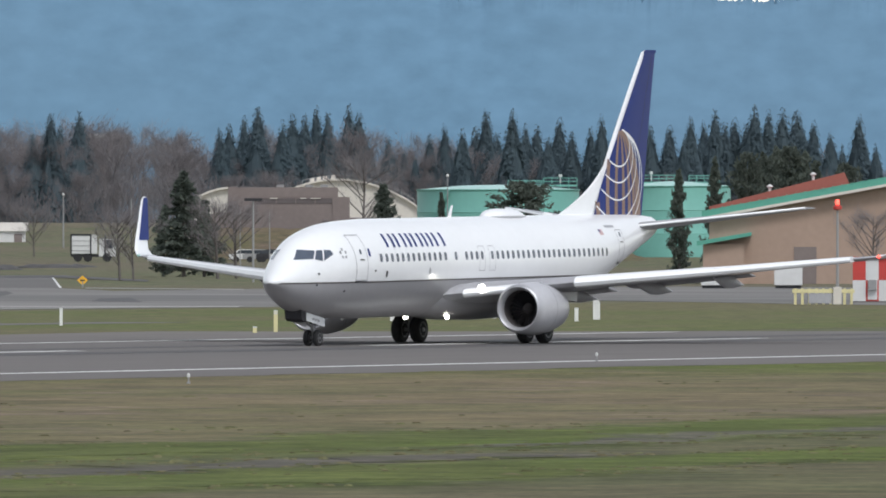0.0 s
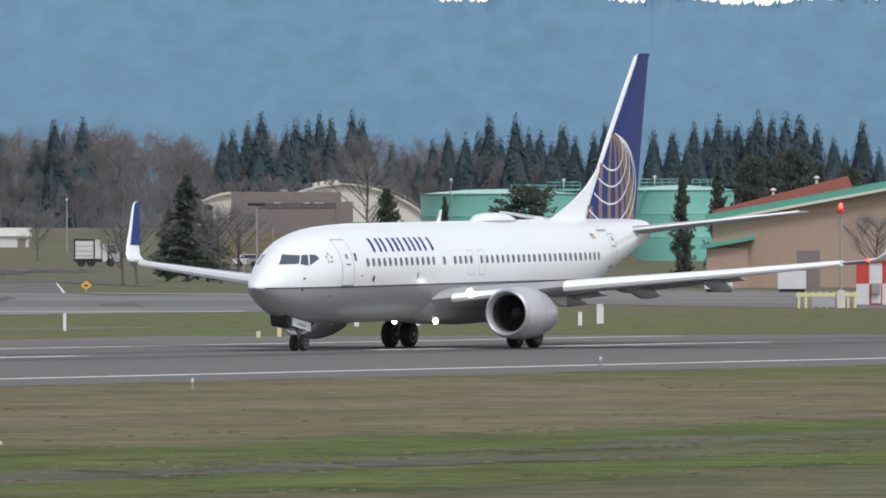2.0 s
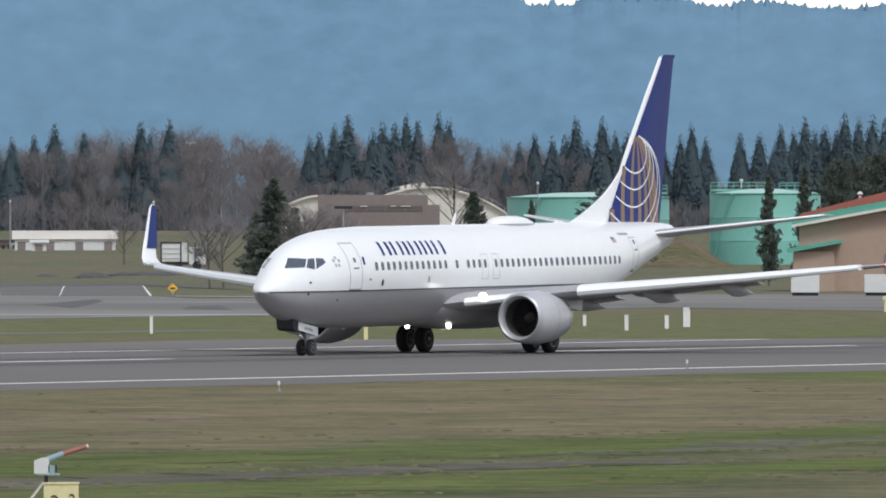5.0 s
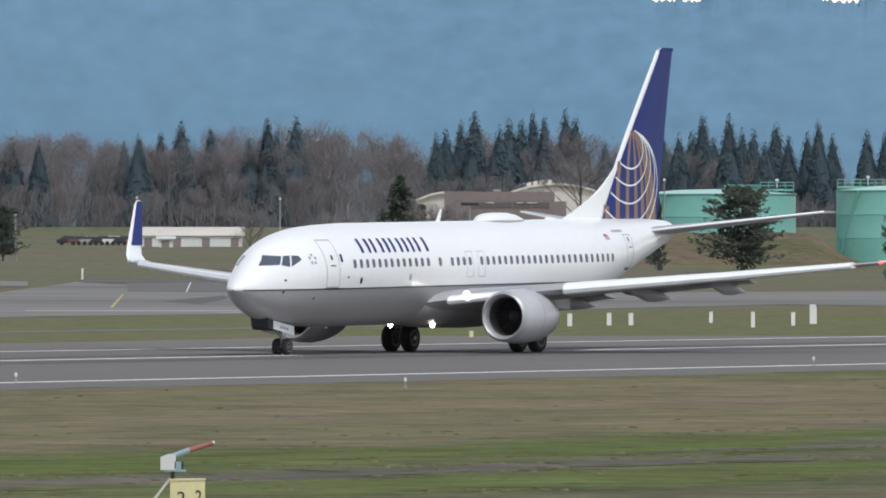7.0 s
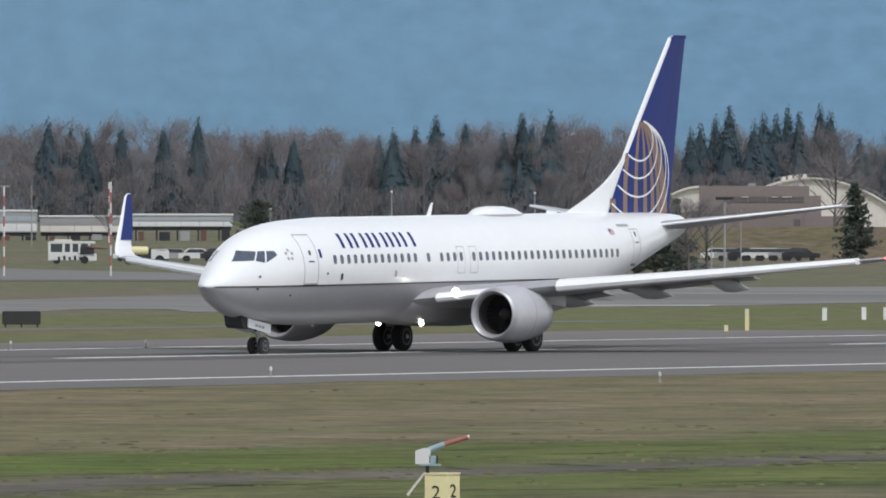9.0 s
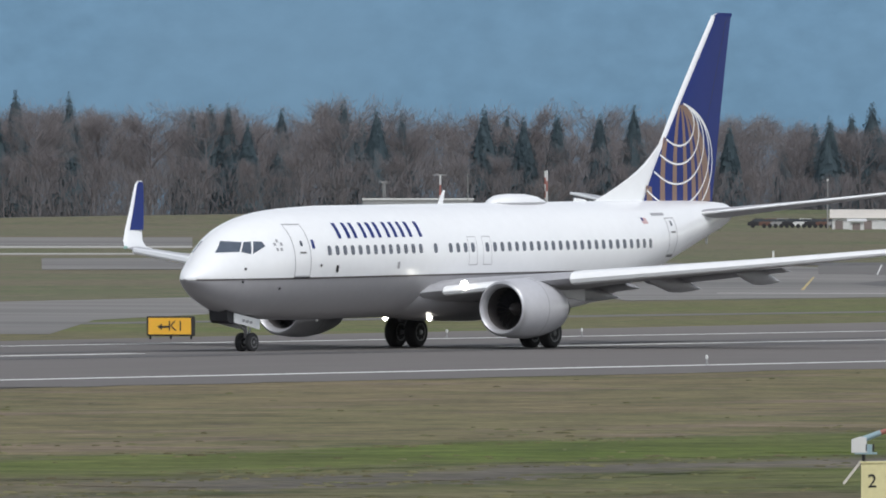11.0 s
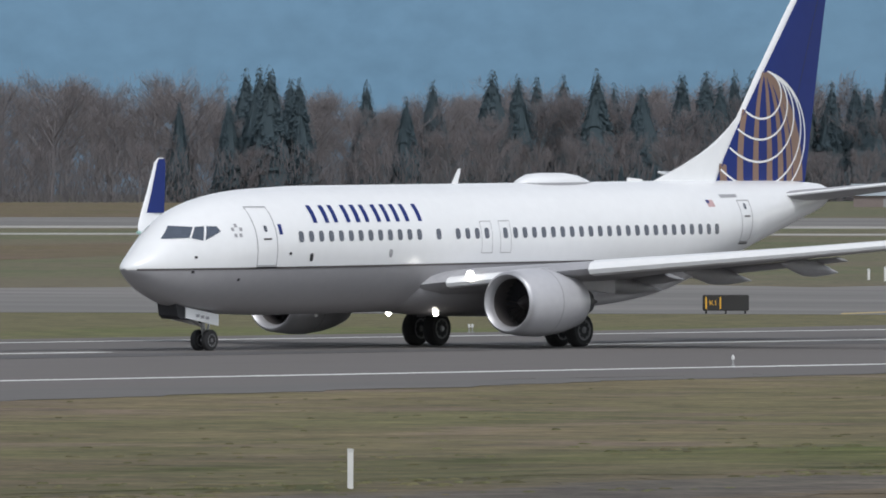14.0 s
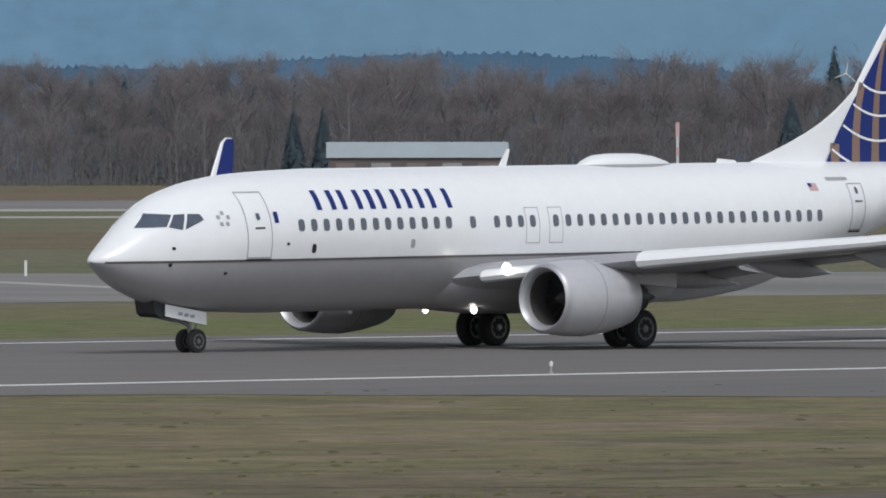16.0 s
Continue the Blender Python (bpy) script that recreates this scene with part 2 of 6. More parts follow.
FIELD = field_turf("banded_field_grass")
GRASS = turf("winter_grass", (0.154, 0.152, 0.094), (0.124, 0.142, 0.076), (0.168, 0.148, 0.104), (0.088, 0.094, 0.056))
VERGE = turf("verge_grass", (0.128, 0.154, 0.058), (0.148, 0.152, 0.070), (0.160, 0.146, 0.082), (0.086, 0.090, 0.050), 0.03)
DRY = turf("dry_grass", (0.162, 0.133, 0.076), (0.122, 0.118, 0.058), (0.174, 0.130, 0.098), (0.078, 0.068, 0.046), 0.035)
CLUMP = mat("tussock_grass", (0.112, 0.116, 0.056), 0.95, vary=0.3, scale=0.5, fine=6, coords="World", island=0.3, second=(0.125, 0.108, 0.062), spec=0.1)
DIRT = mat("bare_soil", (0.132, 0.118, 0.108), 0.95, vary=0.22, scale=0.3, fine=2.5, coords="World", spec=0.1, detail=6.0, bump=0.2)
# No volume here: the blue haze over hill and ridge is mixed into their colours.
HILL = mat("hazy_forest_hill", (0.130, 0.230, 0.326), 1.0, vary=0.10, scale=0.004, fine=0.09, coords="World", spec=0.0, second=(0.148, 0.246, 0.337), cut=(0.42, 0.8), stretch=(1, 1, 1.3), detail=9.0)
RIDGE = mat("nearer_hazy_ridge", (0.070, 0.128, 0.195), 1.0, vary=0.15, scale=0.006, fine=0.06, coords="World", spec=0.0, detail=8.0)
# Distance haze is put into the far needles: paler and bluer than the tree's own green.
NEEDLE = mat("haze_blued_needles", (0.138, 0.188, 0.214), 1.0, vary=0.06, scale=0.2, fine=1.5, island=0.03, spec=0.0, leaf=0.58)
# Nearer needles stay green but are lightened for the thin haze before them.
NEEDLE2 = mat("haze_lightened_needles", (0.125, 0.146, 0.124), 1.0, vary=0.2, scale=0.3, fine=2.0, island=0.12, spec=0.0, leaf=0.5)
BARK = mat("grey_bark", (0.135, 0.120, 0.114), 0.9, vary=0.25, scale=1, fine=6, spec=0.1)
# Twigs, scrub and far bark carry the woods' haze as greyer, paler base colours.
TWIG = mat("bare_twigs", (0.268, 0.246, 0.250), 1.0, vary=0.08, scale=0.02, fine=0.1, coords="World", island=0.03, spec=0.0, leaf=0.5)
UNDER = mat("haze_paled_scrub", (0.218, 0.206, 0.214), 1.0, vary=0.14, scale=0.03, fine=0.1, coords="World", island=0.05, spec=0.0, leaf=0.5)
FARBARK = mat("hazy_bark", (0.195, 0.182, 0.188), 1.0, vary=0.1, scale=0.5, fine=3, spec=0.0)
TANK = mat("mint_green_paint", (0.17, 0.42, 0.36), 0.5, vary=0.06, scale=0.15, fine=1.5)
TANKTOP = mat("pale_mint_roof", (0.40, 0.62, 0.57), 0.5, vary=0.08, scale=0.2, fine=2)
BROWNW = mat("brown_wall", (0.20, 0.165, 0.155), 0.8, vary=0.10, scale=0.3, fine=2)
DARKW = mat("dark_brown_wall", (0.115, 0.098, 0.098), 0.8, vary=0.10, scale=0.3, fine=2)
TAN = mat("tan_wall", (0.36, 0.26, 0.205), 0.8, vary=0.08, scale=0.2, fine=2)
REDROOF = mat("red_roof_metal", (0.32, 0.085, 0.065), 0.5, vary=0.1, scale=0.3, fine=3)
GREENROOF = mat("green_roof_metal", (0.09, 0.33, 0.25), 0.45, vary=0.1, scale=0.3, fine=3)
CREAM = mat("cream_roof", (0.62, 0.58, 0.52), 0.7, vary=0.08, scale=0.2, fine=1.5)
PALEB = mat("pale_blue_roof", (0.31, 0.355, 0.38), 0.6, vary=0.08, scale=0.3, fine=2)
PLAINW = mat("dull_white_panel", (0.60, 0.60, 0.59), 0.6, vary=0.08, scale=0.3, fine=2)
BLACK = mat("black_panel", (0.022, 0.021, 0.020), 0.5, vary=0.2)
ORANGE = mat("yellow_sign_face", (0.78, 0.42, 0.035), 0.5, vary=0.06)
SIGNY = mat("pale_yellow_paint", (0.66, 0.60, 0.33), 0.6, vary=0.08, scale=2, fine=8)
RUST = mat("brown_tank_paint", (0.12, 0.060, 0.045), 0.6, vary=0.2, scale=0.5, fine=3)
CYAN = mat("blue_grey_paint", (0.27, 0.38, 0.43), 0.5, vary=0.1, scale=2, fine=8)
POLE = mat("grey_pole", (0.28, 0.28, 0.28), 0.6, vary=0.1)


# ---- mesh helpers ----
def finish(bm, smooth=True):
    bmesh.ops.recalc_face_normals(bm, faces=bm.faces[:])
    me = bpy.data.meshes.new("mesh")
    bm.to_mesh(me)
    bm.free()
    for p in me.polygons:
        p.use_smooth = smooth
    if smooth:
        me.set_sharp_from_angle(angle=radians(38))
    return me


def part(name, bm, material, parent=None, label="", smooth=True):
    """Links a bmesh (or a mesh) as one object under its thing."""
    me = finish(bm, smooth) if isinstance(bm, bmesh.types.BMesh) else bm
    if not me.materials:
        me.materials.append(material)
    ob = new(name, me)
    if parent:
        ob.parent = parent
    return tagged(ob, label)


def thing(name, label, category, group="", m=None, kind=""):
    ob = new(name)
    if m:
        ob.matrix_world = m
    return tagged(ob, label, category, group, kind)


def loft(bm, rings, cap=True, closed=True):
    vs = [[bm.verts.new(p) for p in r] for r in rings]
    n = len(rings[0])
    for a, b in zip(vs, vs[1:]):
        for i in range(n if closed else n - 1):
            j = (i + 1) % n
            q = (a[i], a[j], b[j], b[i])
            if len({tuple(round(c, 6) for c in v.co) for v in q}) > 2:
                bm.faces.new(q)
    if cap and closed:
        for r in (vs[0], vs[-1]):
            if len({tuple(round(c, 5) for c in v.co) for v in r}) > 2:
                bm.faces.new(r)
    return vs


def circle(c, r, axis="x", n=24, squash=1.0):
    out = []
    for i in range(n):
        a = 2 * math.pi * i / n
        u, v = r * math.cos(a), r * math.sin(a) * squash
        out.append({"x": (c[0], c[1] + u, c[2] + v), "y": (c[0] + u, c[1], c[2] + v), "z": (c[0] + u, c[1] + v, c[2])}[axis])
    return out


def lathe(stations, centre=(0, 0, 0), axis="x", n=24, cap=True, bm=None):
    """Rings of (place along the axis, radius)."""
    bm = bm or bmesh.new()
    rings = []
    for s, r in stations:
        c = list(centre)
        c["xyz".index(axis)] += s
        rings.append(circle(c, max(r, 0.001), axis, n))
    loft(bm, rings, cap)
    return bm


def rod(a, b, r, r2=None, n=8, bm=None):
    bm = bm or bmesh.new()
    a, b = Vector(a), Vector(b)
    d = (b - a).normalized()
    u = d.orthogonal().normalized()
    v = d.cross(u)
    r2 = r if r2 is None else r2
    loft(bm, [[p + q * (u * math.cos(k * 2 * math.pi / n) + v * math.sin(k * 2 * math.pi / n)) for k in range(n)] for p, q in ((a, r), (b, r2))])
    return bm


def box(x0, x1, y0, y1, z0, z1, bevel=0.0, bm=None):
    bm = bm or bmesh.new()
    r = bmesh.ops.create_cube(bm, size=1.0)
    for v in r["verts"]:
        v.co = Vector(((x0 + x1) / 2 + v.co.x * (x1 - x0), (y0 + y1) / 2 + v.co.y * (y1 - y0), (z0 + z1) / 2 + v.co.z * (z1 - z0)))
    if bevel:
        es = [e for e in bm.edges if any(v in r["verts"] for v in e.verts)]
        bmesh.ops.bevel(bm, geom=es, offset=bevel, segments=2, affect="EDGES")
    return bm


def prism(outline, lo, hi, axis="z", bm=None):
    """A flat outline given thickness along an axis."""
    bm = bm or bmesh.new()
    k = "xyz".index(axis)

    def at(p, s):
        q = list(p)
        q.insert(k, s)
        return q
    loft(bm, [[at(p, lo) for p in outline], [at(p, hi) for p in outline]])
    return bm


def curve_at(xs, ys, x):
    """Smooth values through the given stations."""
    xs, ys = np.array(xs, float), np.array(ys, float)
    i = int(np.clip(np.searchsorted(xs, x) - 1, 0, len(xs) - 2))
    d = np.diff(ys) / np.diff(xs)
    m = np.zeros(len(xs))
    m[0], m[-1] = d[0], d[-1]
    for k in range(1, len(xs) - 1):
        m[k] = 0 if d[k - 1] * d[k] <= 0 else 2 * d[k - 1] * d[k] / (d[k - 1] + d[k])
    hh = xs[i + 1] - xs[i]
    q = (x - xs[i]) / hh
    return float((2 * q**3 - 3 * q * q + 1) * ys[i] + (q**3 - 2 * q * q + q) * hh * m[i] + (-2 * q**3 + 3 * q * q) * ys[i + 1] + (q**3 - q * q) * hh * m[i + 1])


def lettering(text, size, m, material, parent, name="lettering", label=""):
    cu = bpy.data.curves.new("text", "FONT")
    cu.body, cu.size, cu.extrude, cu.align_x, cu.align_y = text, size, 0.004, "CENTER", "CENTER"
    tmp = bpy.data.objects.new("text", cu)
    scene.collection.objects.link(tmp)
    bpy.context.view_layer.update()
    me = bpy.data.meshes.new_from_object(tmp)
    bpy.data.objects.remove(tmp)
    me.transform(m)
    return part(name, me, material, parent, label)


def polar(az, d, z=0.0):
    return Vector((d * math.sin(radians(az)), d * math.cos(radians(az)), z))


def facing(az, d, z=0.0, turn=0.0):
    """A pose on the ground at that bearing, its x to the viewer's right and its y away from him."""
    return Matrix.Translation(polar(az, d, z)) @ pose(0, 0, 0, 0, 0, -az + turn)


def rise(d, az=62.0):
    """The height of the ground at a distance; a grassy bank runs before the woods and sinks away to one side."""
    k = float(np.interp(az, [54.5, 58.5], [0.12, 1.0]))
    return float(np.interp(d, [0, 1250, 1900, 2010, 2080, 2120, 2200, 9000], [0, 0, 1.9, 2.1, 2.1 + 2.5 * k, 2.1 + 2.5 * k, 2.3, 2.3]))


# ---- ground ----
def ground_sheet():
    bm = bmesh.new()
    ds = [5, 60, 120, 200, 300, 450, 650, 900, 1250, 1400, 1600, 1900, 2010, 2030, 2055, 2080, 2120, 2160, 2200, 2600, 3400, 4400, 4900]
    bearings = list(np.linspace(25, 88, 64)) + list(np.linspace(92, 381, 74))
    loft(bm, [[polar(az, d, rise(d, az)) for az in bearings] for d in ds], cap=False)
    bm.faces.new([bm.verts.new(polar(az, ds[0])) for az in bearings])
    for fc in bm.faces:
        fc.material_index = 1 if fc.calc_center_median().y < 203 and fc.calc_center_median().length < 650 else 0
    ob = part("ground", bm, GRASS, None, "flat airfield of short olive winter grass", smooth=True)
    ob.data.materials.append(FIELD)
    return tagged(ob, kind="structure", category="ground")


def strip(name, pts, z, material, label, category="pavement", thick=0.012):
    """A paved or sown area of the airfield: an outline of (X, Y)."""
    bm = prism(pts, z - thick, z)
    return tagged(part(name, bm, material, None, label, smooth=False), kind="structure", category=category)


def draped(name, pts, material, label, category):
    """A paved strip that follows the rising ground."""
    bm = bmesh.new()
    rings = []
    for dz in (-0.5, 0.05):
        rings.append([(x, y, rise(math.hypot(x, y), math.degrees(math.atan2(x, y))) + dz) for x, y in pts])
    loft(bm, rings)
    return tagged(part(name, bm, material, None, label, smooth=False), kind="structure", category=category)


def wavy(x0, x1, y, amp, seed, step=8.0):
    r = random.Random(seed)
    out, x = [], x0
    while (x < x1) if x1 > x0 else (x > x1):
        out.append((x, y + amp * (1.1 * noise.noise((x * 0.06, seed * 3.7, 0)) + 0.9 * noise.noise((x * 0.4, seed * 1.3, 5)) + 0.5 * (r.random() - 0.5))))
        x += (step if x1 > x0 else -step) * (0.6 + 0.8 * r.random())
    return out + [(x1, y)]


ground_sheet()
NEAR, FAR, MID = 208.3, 258.8, 241.8
strip("runway", [(-286, 199.6)] + wavy(-286, 590, 199.1, 1.2, 3, 2.5) + [(857, 199.1), (857, 220.7), (547, 233.5), (525, 251.1), (506, 281.0), (425, 272.0), (370, 265.5), (-286, 263.5)], 0.016, ASPHALT, "grey asphalt runway with worn white markings", "runway", 0.008)
strip("edge_marking", [(-300, NEAR - 0.45), (880, NEAR - 0.45), (880, NEAR + 0.45), (-300, NEAR + 0.45)], 0.026, WPAINT, "solid white painted line along the runway side", "marking", 0.006)
strip("edge_marking", [(-300, FAR - 0.35), (516, FAR - 0.35), (516, FAR + 0.35), (-300, FAR + 0.35)], 0.026, WPAINT, "thin white painted line along the far runway side", "marking", 0.006)
for k in range(-4, 2):
    x = 454.1 + 61 * k
    strip("centre_marking", [(x, MID - 0.45), (x + 36.5, MID - 0.45), (x + 36.5, MID + 0.45), (x, MID + 0.45)], 0.026, WPAINT, "white dash of the runway centre line", "marking", 0.006)
strip("skid_mark", wavy(286, 609, 239.0, 0.5, 11, 20) + wavy(609, 286, 235.6, 0.9, 12, 20), 0.025, SKID, "dark band of tyre rubber on the asphalt", "marking", 0.004)
strip("skid_mark", wavy(267, 609, 247.6, 0.5, 13, 20) + wavy(609, 267, 245.2, 0.7, 14, 20), 0.025, SKID, "dark band of tyre rubber on the asphalt", "marking", 0.004)

# sown and bare bands of the near field
strip("dry_verge", wavy(38, 495, 144.2, 4, 5, 1.6) + wavy(495, 38, 198.8, 1.2, 6, 1.6), 0.004, FIELD, "brown band of dry winter grass", "grass", 0.004)
strip("green_verge", wavy(376, 533, 184.4, 7, 7, 1.6) + wavy(533, 376, 198.4, 1.2, 8, 1.6), 0.008, FIELD, "green grass beside the runway", "grass", 0.004)
strip("green_verge", wavy(156, 495, 132.4, 2.2, 9, 1.2) + wavy(495, 146, 143.2, 3.0, 10, 1.2), 0.008, FIELD, "bright green strip of grass", "grass", 0.004)
strip("green_verge", wavy(190, 495, 116.7, 3, 19, 1.2) + wavy(495, 190, 124.1, 2.4, 20, 1.2), 0.008, FIELD, "bright green strip of grass", "grass", 0.004)
strip("bare_patch", wavy(194, 249, 125.1, 1.6, 15, 1) + wavy(249, 194, 129.0, 2.0, 16, 1), 0.012, FIELD, "patch of bare grey soil in the grass", "soil", 0.004)
strip("bare_patch", wavy(257, 314, 133.4, 1.2, 17, 1) + wavy(314, 257, 135.9, 1.6, 18, 1), 0.012, FIELD, "patch of bare grey soil in the grass", "soil", 0.004)
strip("bare_patch", wavy(105, 190, 120.2, 2.0, 25, 1) + wavy(190, 105, 129.0, 2.2, 26, 1), 0.012, FIELD, "patch of bare brown soil in the grass", "soil", 0.004)


def ragged(pts, step, amp, seed):
    """An outline worn uneven along its sides."""
    r = random.Random(seed)
    out = []
    for a, b in zip(pts, pts[1:] + pts[:1]):
        n = max(1, int(math.dist(a, b) / step))
        for k in range(n):
            q = k / n
            out.append((a[0] + (b[0] - a[0]) * q + r.gauss(0, amp), a[1] + (b[1] - a[1]) * q + r.gauss(0, amp)))
    return out


strip("turnoff", ragged([(207, 199.6), (210.8, 196.9), (216.5, 187.1), (220.0, 180.3), (231.1, 187.7), (239.7, 189.5), (272, 195.8), (300, 199.8)], 1.6, 0.35, 4), 0.020, SHOULDER, "asphalt shoulder beside the runway", "pavement", 0.008)


def grass_clumps():
    """Low mounds of coarse grass in the near field and along the borders of the sown bands."""
    r = random.Random(77)
    v, f = [], []
    rows = [(143.6, 1.0), (132.2, 0.8), (129.4, 0.6), (124.6, 0.8), (116.8, 1.0), (129.4, 0.6), (124.6, 0.8), (150.0, 3.0), (172.0, 14.0), (120.0, 4.0), (137.0, 5.0)]
    for i in range(3600):
        y0, spread = rows[r.randrange(len(rows))]
        a = radians(r.uniform(45.5, 65.5))
        y = y0 + r.gauss(0, spread)
        x = y * math.tan(a)
        if noise.noise((x * 0.12, y * 0.2, 4.0)) + 0.25 * r.random() < 0.1 or y > 198.6:
            continue
        w = r.uniform(0.05, 0.16) * (1.6 if r.random() < 0.1 else 1.0)
        hh = w * r.uniform(0.05, 0.13)
        k = len(v)
        for q in range(7):
            t = q * math.tau / 7
            v.append((x + w * math.cos(t) * r.uniform(0.7, 1.3), y + w * math.sin(t) * r.uniform(0.7, 1.3), 0.0))
        for q in range(7):
            t = q * math.tau / 7
            v.append((x + 0.55 * w * math.cos(t) * r.uniform(0.7, 1.3), y + 0.55 * w * math.sin(t) * r.uniform(0.7, 1.3), 0.02 + hh * r.uniform(0.6, 1.1)))
        v.append((x, y, 0.02 + hh * r.uniform(0.9, 1.4)))
        for q in range(7):
            n = (q + 1) % 7
            f += [(k + q, k + n, k + 7 + n, k + 7 + q), (k + 7 + q, k + 7 + n, k + 14)]
    me = bpy.data.meshes.new("mesh")
    me.from_pydata(v, [], f)
    tagged(part("grass_clumps", me, CLUMP, None, "dark tussocks of coarse grass on the airfield", smooth=True), kind="stuff", category="grass")


grass_clumps()

# taxiways beyond the runway
strip("far_verge", [(240, 262), (740, 262), (740, 352), (420, 345), (240, 300)], 0.008, VERGE, "yellow-green grass between the runway and the taxiway", "grass", 0.006)
strip("service_road", [(409, 304.1), (552, 304.1), (552, 309.0), (409, 309.0)], 0.02, SHOULDER, "narrow asphalt service road", "road")
strip("taxiway", [(414.4, 300.3), (397.2, 330.3), (352.2, 338.0), (100, 318), (100, 420), (451.5, 433.3), (483.9, 402.4), (519.7, 393.3), (545.0, 394.9), (531.2, 370.5), (667.7, 407.0), (617.5, 376.4), (476.8, 315.0), (423.4, 281.9)], 0.023, TAXI, "grey asphalt taxiway beyond the runway", "taxiway")
strip("taxiway", [(589.4, 354.3), (623.4, 355.9), (651.6, 353.8), (716.2, 367.0), (684.0, 328.6), (690.0, 318.9), (852.9, 394.1), (865.1, 433.4), (820.5, 445.5), (788.8, 440.9), (959.2, 562.0), (724.8, 435.1), (647.7, 409.0), (603.6, 381.1), (607.8, 366.8)], 0.026, TAXI, "grey asphalt taxiway with dark repairs", "taxiway")
strip("apron", [(820.0, 471.7), (823.1, 464.6), (974.6, 551.0), (971.8, 557.8)], 0.03, SHOULDER, "grey asphalt slab of the apron", "pavement")
strip("taxiway_marking", [(630.5, 359.9), (654.3, 356.8), (657.7, 358.7), (633.7, 361.7)], 0.028, CONCRETE, "white line along the taxiway", "marking", 0.006)
strip("taxiway_marking", [(820.3, 471.0), (820.3, 470.9), (962.6, 552.1), (962.5, 552.2)], 0.036, WPAINT, "white line along the apron", "marking", 0.006)
strip("taxiway_marking", [(823.0, 464.7), (823.1, 464.5), (965.3, 545.6), (965.2, 545.7)], 0.036, WPAINT, "white line along the apron", "marking", 0.006)
strip("taxiway_marking", [(669.6, 389.9), (669.7, 389.7), (792.4, 460.2), (792.3, 460.3)], 0.028, YPAINT, "yellow line across the taxiway", "marking", 0.006)
strip("taxiway_marking", [(418.8, 291.0), (448.1, 301.3), (452.3, 304.1), (422.6, 293.6)], 0.028, YPAINT, "yellow curved line on the taxiway", "marking", 0.006)
strip("taxiway_marking", [(489.1, 336.3), (467.8, 314.5), (472.4, 317.6), (494.5, 339.3)], 0.028, YPAINT, "yellow curved line on the taxiway", "marking", 0.006)
strip("taxiway_marking", [(413.4, 396.7), (390.7, 364.9), (396.2, 370.0), (419.6, 402.7)], 0.028, CONCRETE, "faded pale line on the taxiway", "marking", 0.006)
strip("field_road", [(851.7, 567.8), (870.2, 541.3), (883.5, 522.2), (960.4, 567.7), (1081.6, 672.8), (1035.1, 690.1)], 0.05, TAXI, "asphalt field road with patches", "road")
strip("road_marking", [(1079.9, 699.1), (1086.8, 653.8), (1105.1, 664.7), (1098.3, 710.9)], 0.056, CONCRETE, "pale line along the field road", "marking", 0.006)
strip("taxiway_marking", [(639.1, 377.9), (646.7, 353.0), (652.5, 356.2), (644.9, 381.3)], 0.034, CONCRETE, "pale worn line along the taxiway", "marking", 0.006)
strip("taxiway_marking", [(816.6, 458.8), (806.6, 439.8), (814.3, 444.1), (824.6, 463.3)], 0.034, CONCRETE, "pale worn line along the taxiway", "marking", 0.006)
strip("apron", [(826.7, 479.8), (829.6, 468.3), (964.9, 545.7), (962.2, 558.5)], 0.034, SHOULDER, "pale asphalt apron beside the taxiway", "pavement")
strip("repair_patch", [(695.7, 398.4), (759.6, 432.6), (783.2, 446.6), (725.3, 418.3)], 0.034, SKID, "dark wet repair on the taxiway", "pavement", 0.006)
strip("repair_patch", [(688.2, 386.2), (684.4, 380.5), (723.5, 403.1), (712.7, 399.4)], 0.034, SKID, "dark wet repair on the taxiway", "pavement", 0.006)
strip("bare_patch", [(943.1, 551.9), (965.1, 545.1), (906.0, 503.1), (931.1, 517.0), (1003.7, 566.3), (990.0, 579.4)], 0.04, SKID, "dark ground along the taxiway", "soil", 0.006)
def far_band(name, ds, az0, az1, material, label, category):
    """Bands of the rising far field, one after another."""
    for d0, d1 in zip(ds, ds[1:]):
        draped(name, [polar(a, d0).to_2d()[:] for a in range(az0, az1 + 1)] + [polar(a, d1).to_2d()[:] for a in range(az1, az0 - 1, -1)], material, label, category)


far_band("far_runway", [1303.0, 1325.0], 44, 57, CONCRETE, "pale concrete edge of a distant runway", "runway")
far_band("far_runway", [1416.0, 1452.0], 44, 57, CONCRETE, "pale concrete edge of a distant runway", "runway")
far_band("far_taxiway", [1458.0, 1634.0], 44, 57, TAXI, "grey asphalt of a distant taxiway", "taxiway")
far_band("far_dry_field", [1640.0, 1900, 2010, 2080, 2120, 2190], 44, 55, DRY, "brown dry grass before the woods", "grass")
strip("dark_verge", [(577.5, 430.4), (579.1, 410.0), (584.4, 413.9), (584.8, 435.9)], 0.034, DIRT, "dark drain along the taxiway side", "drain")
strip("dry_field", [(593.4, 579.9), (598.1, 497.4), (859.8, 650.6), (968.4, 732.8), (797.0, 662.8), (743.0, 726.0)], 0.015, DRY, "brown band of dry winter grass", "grass")


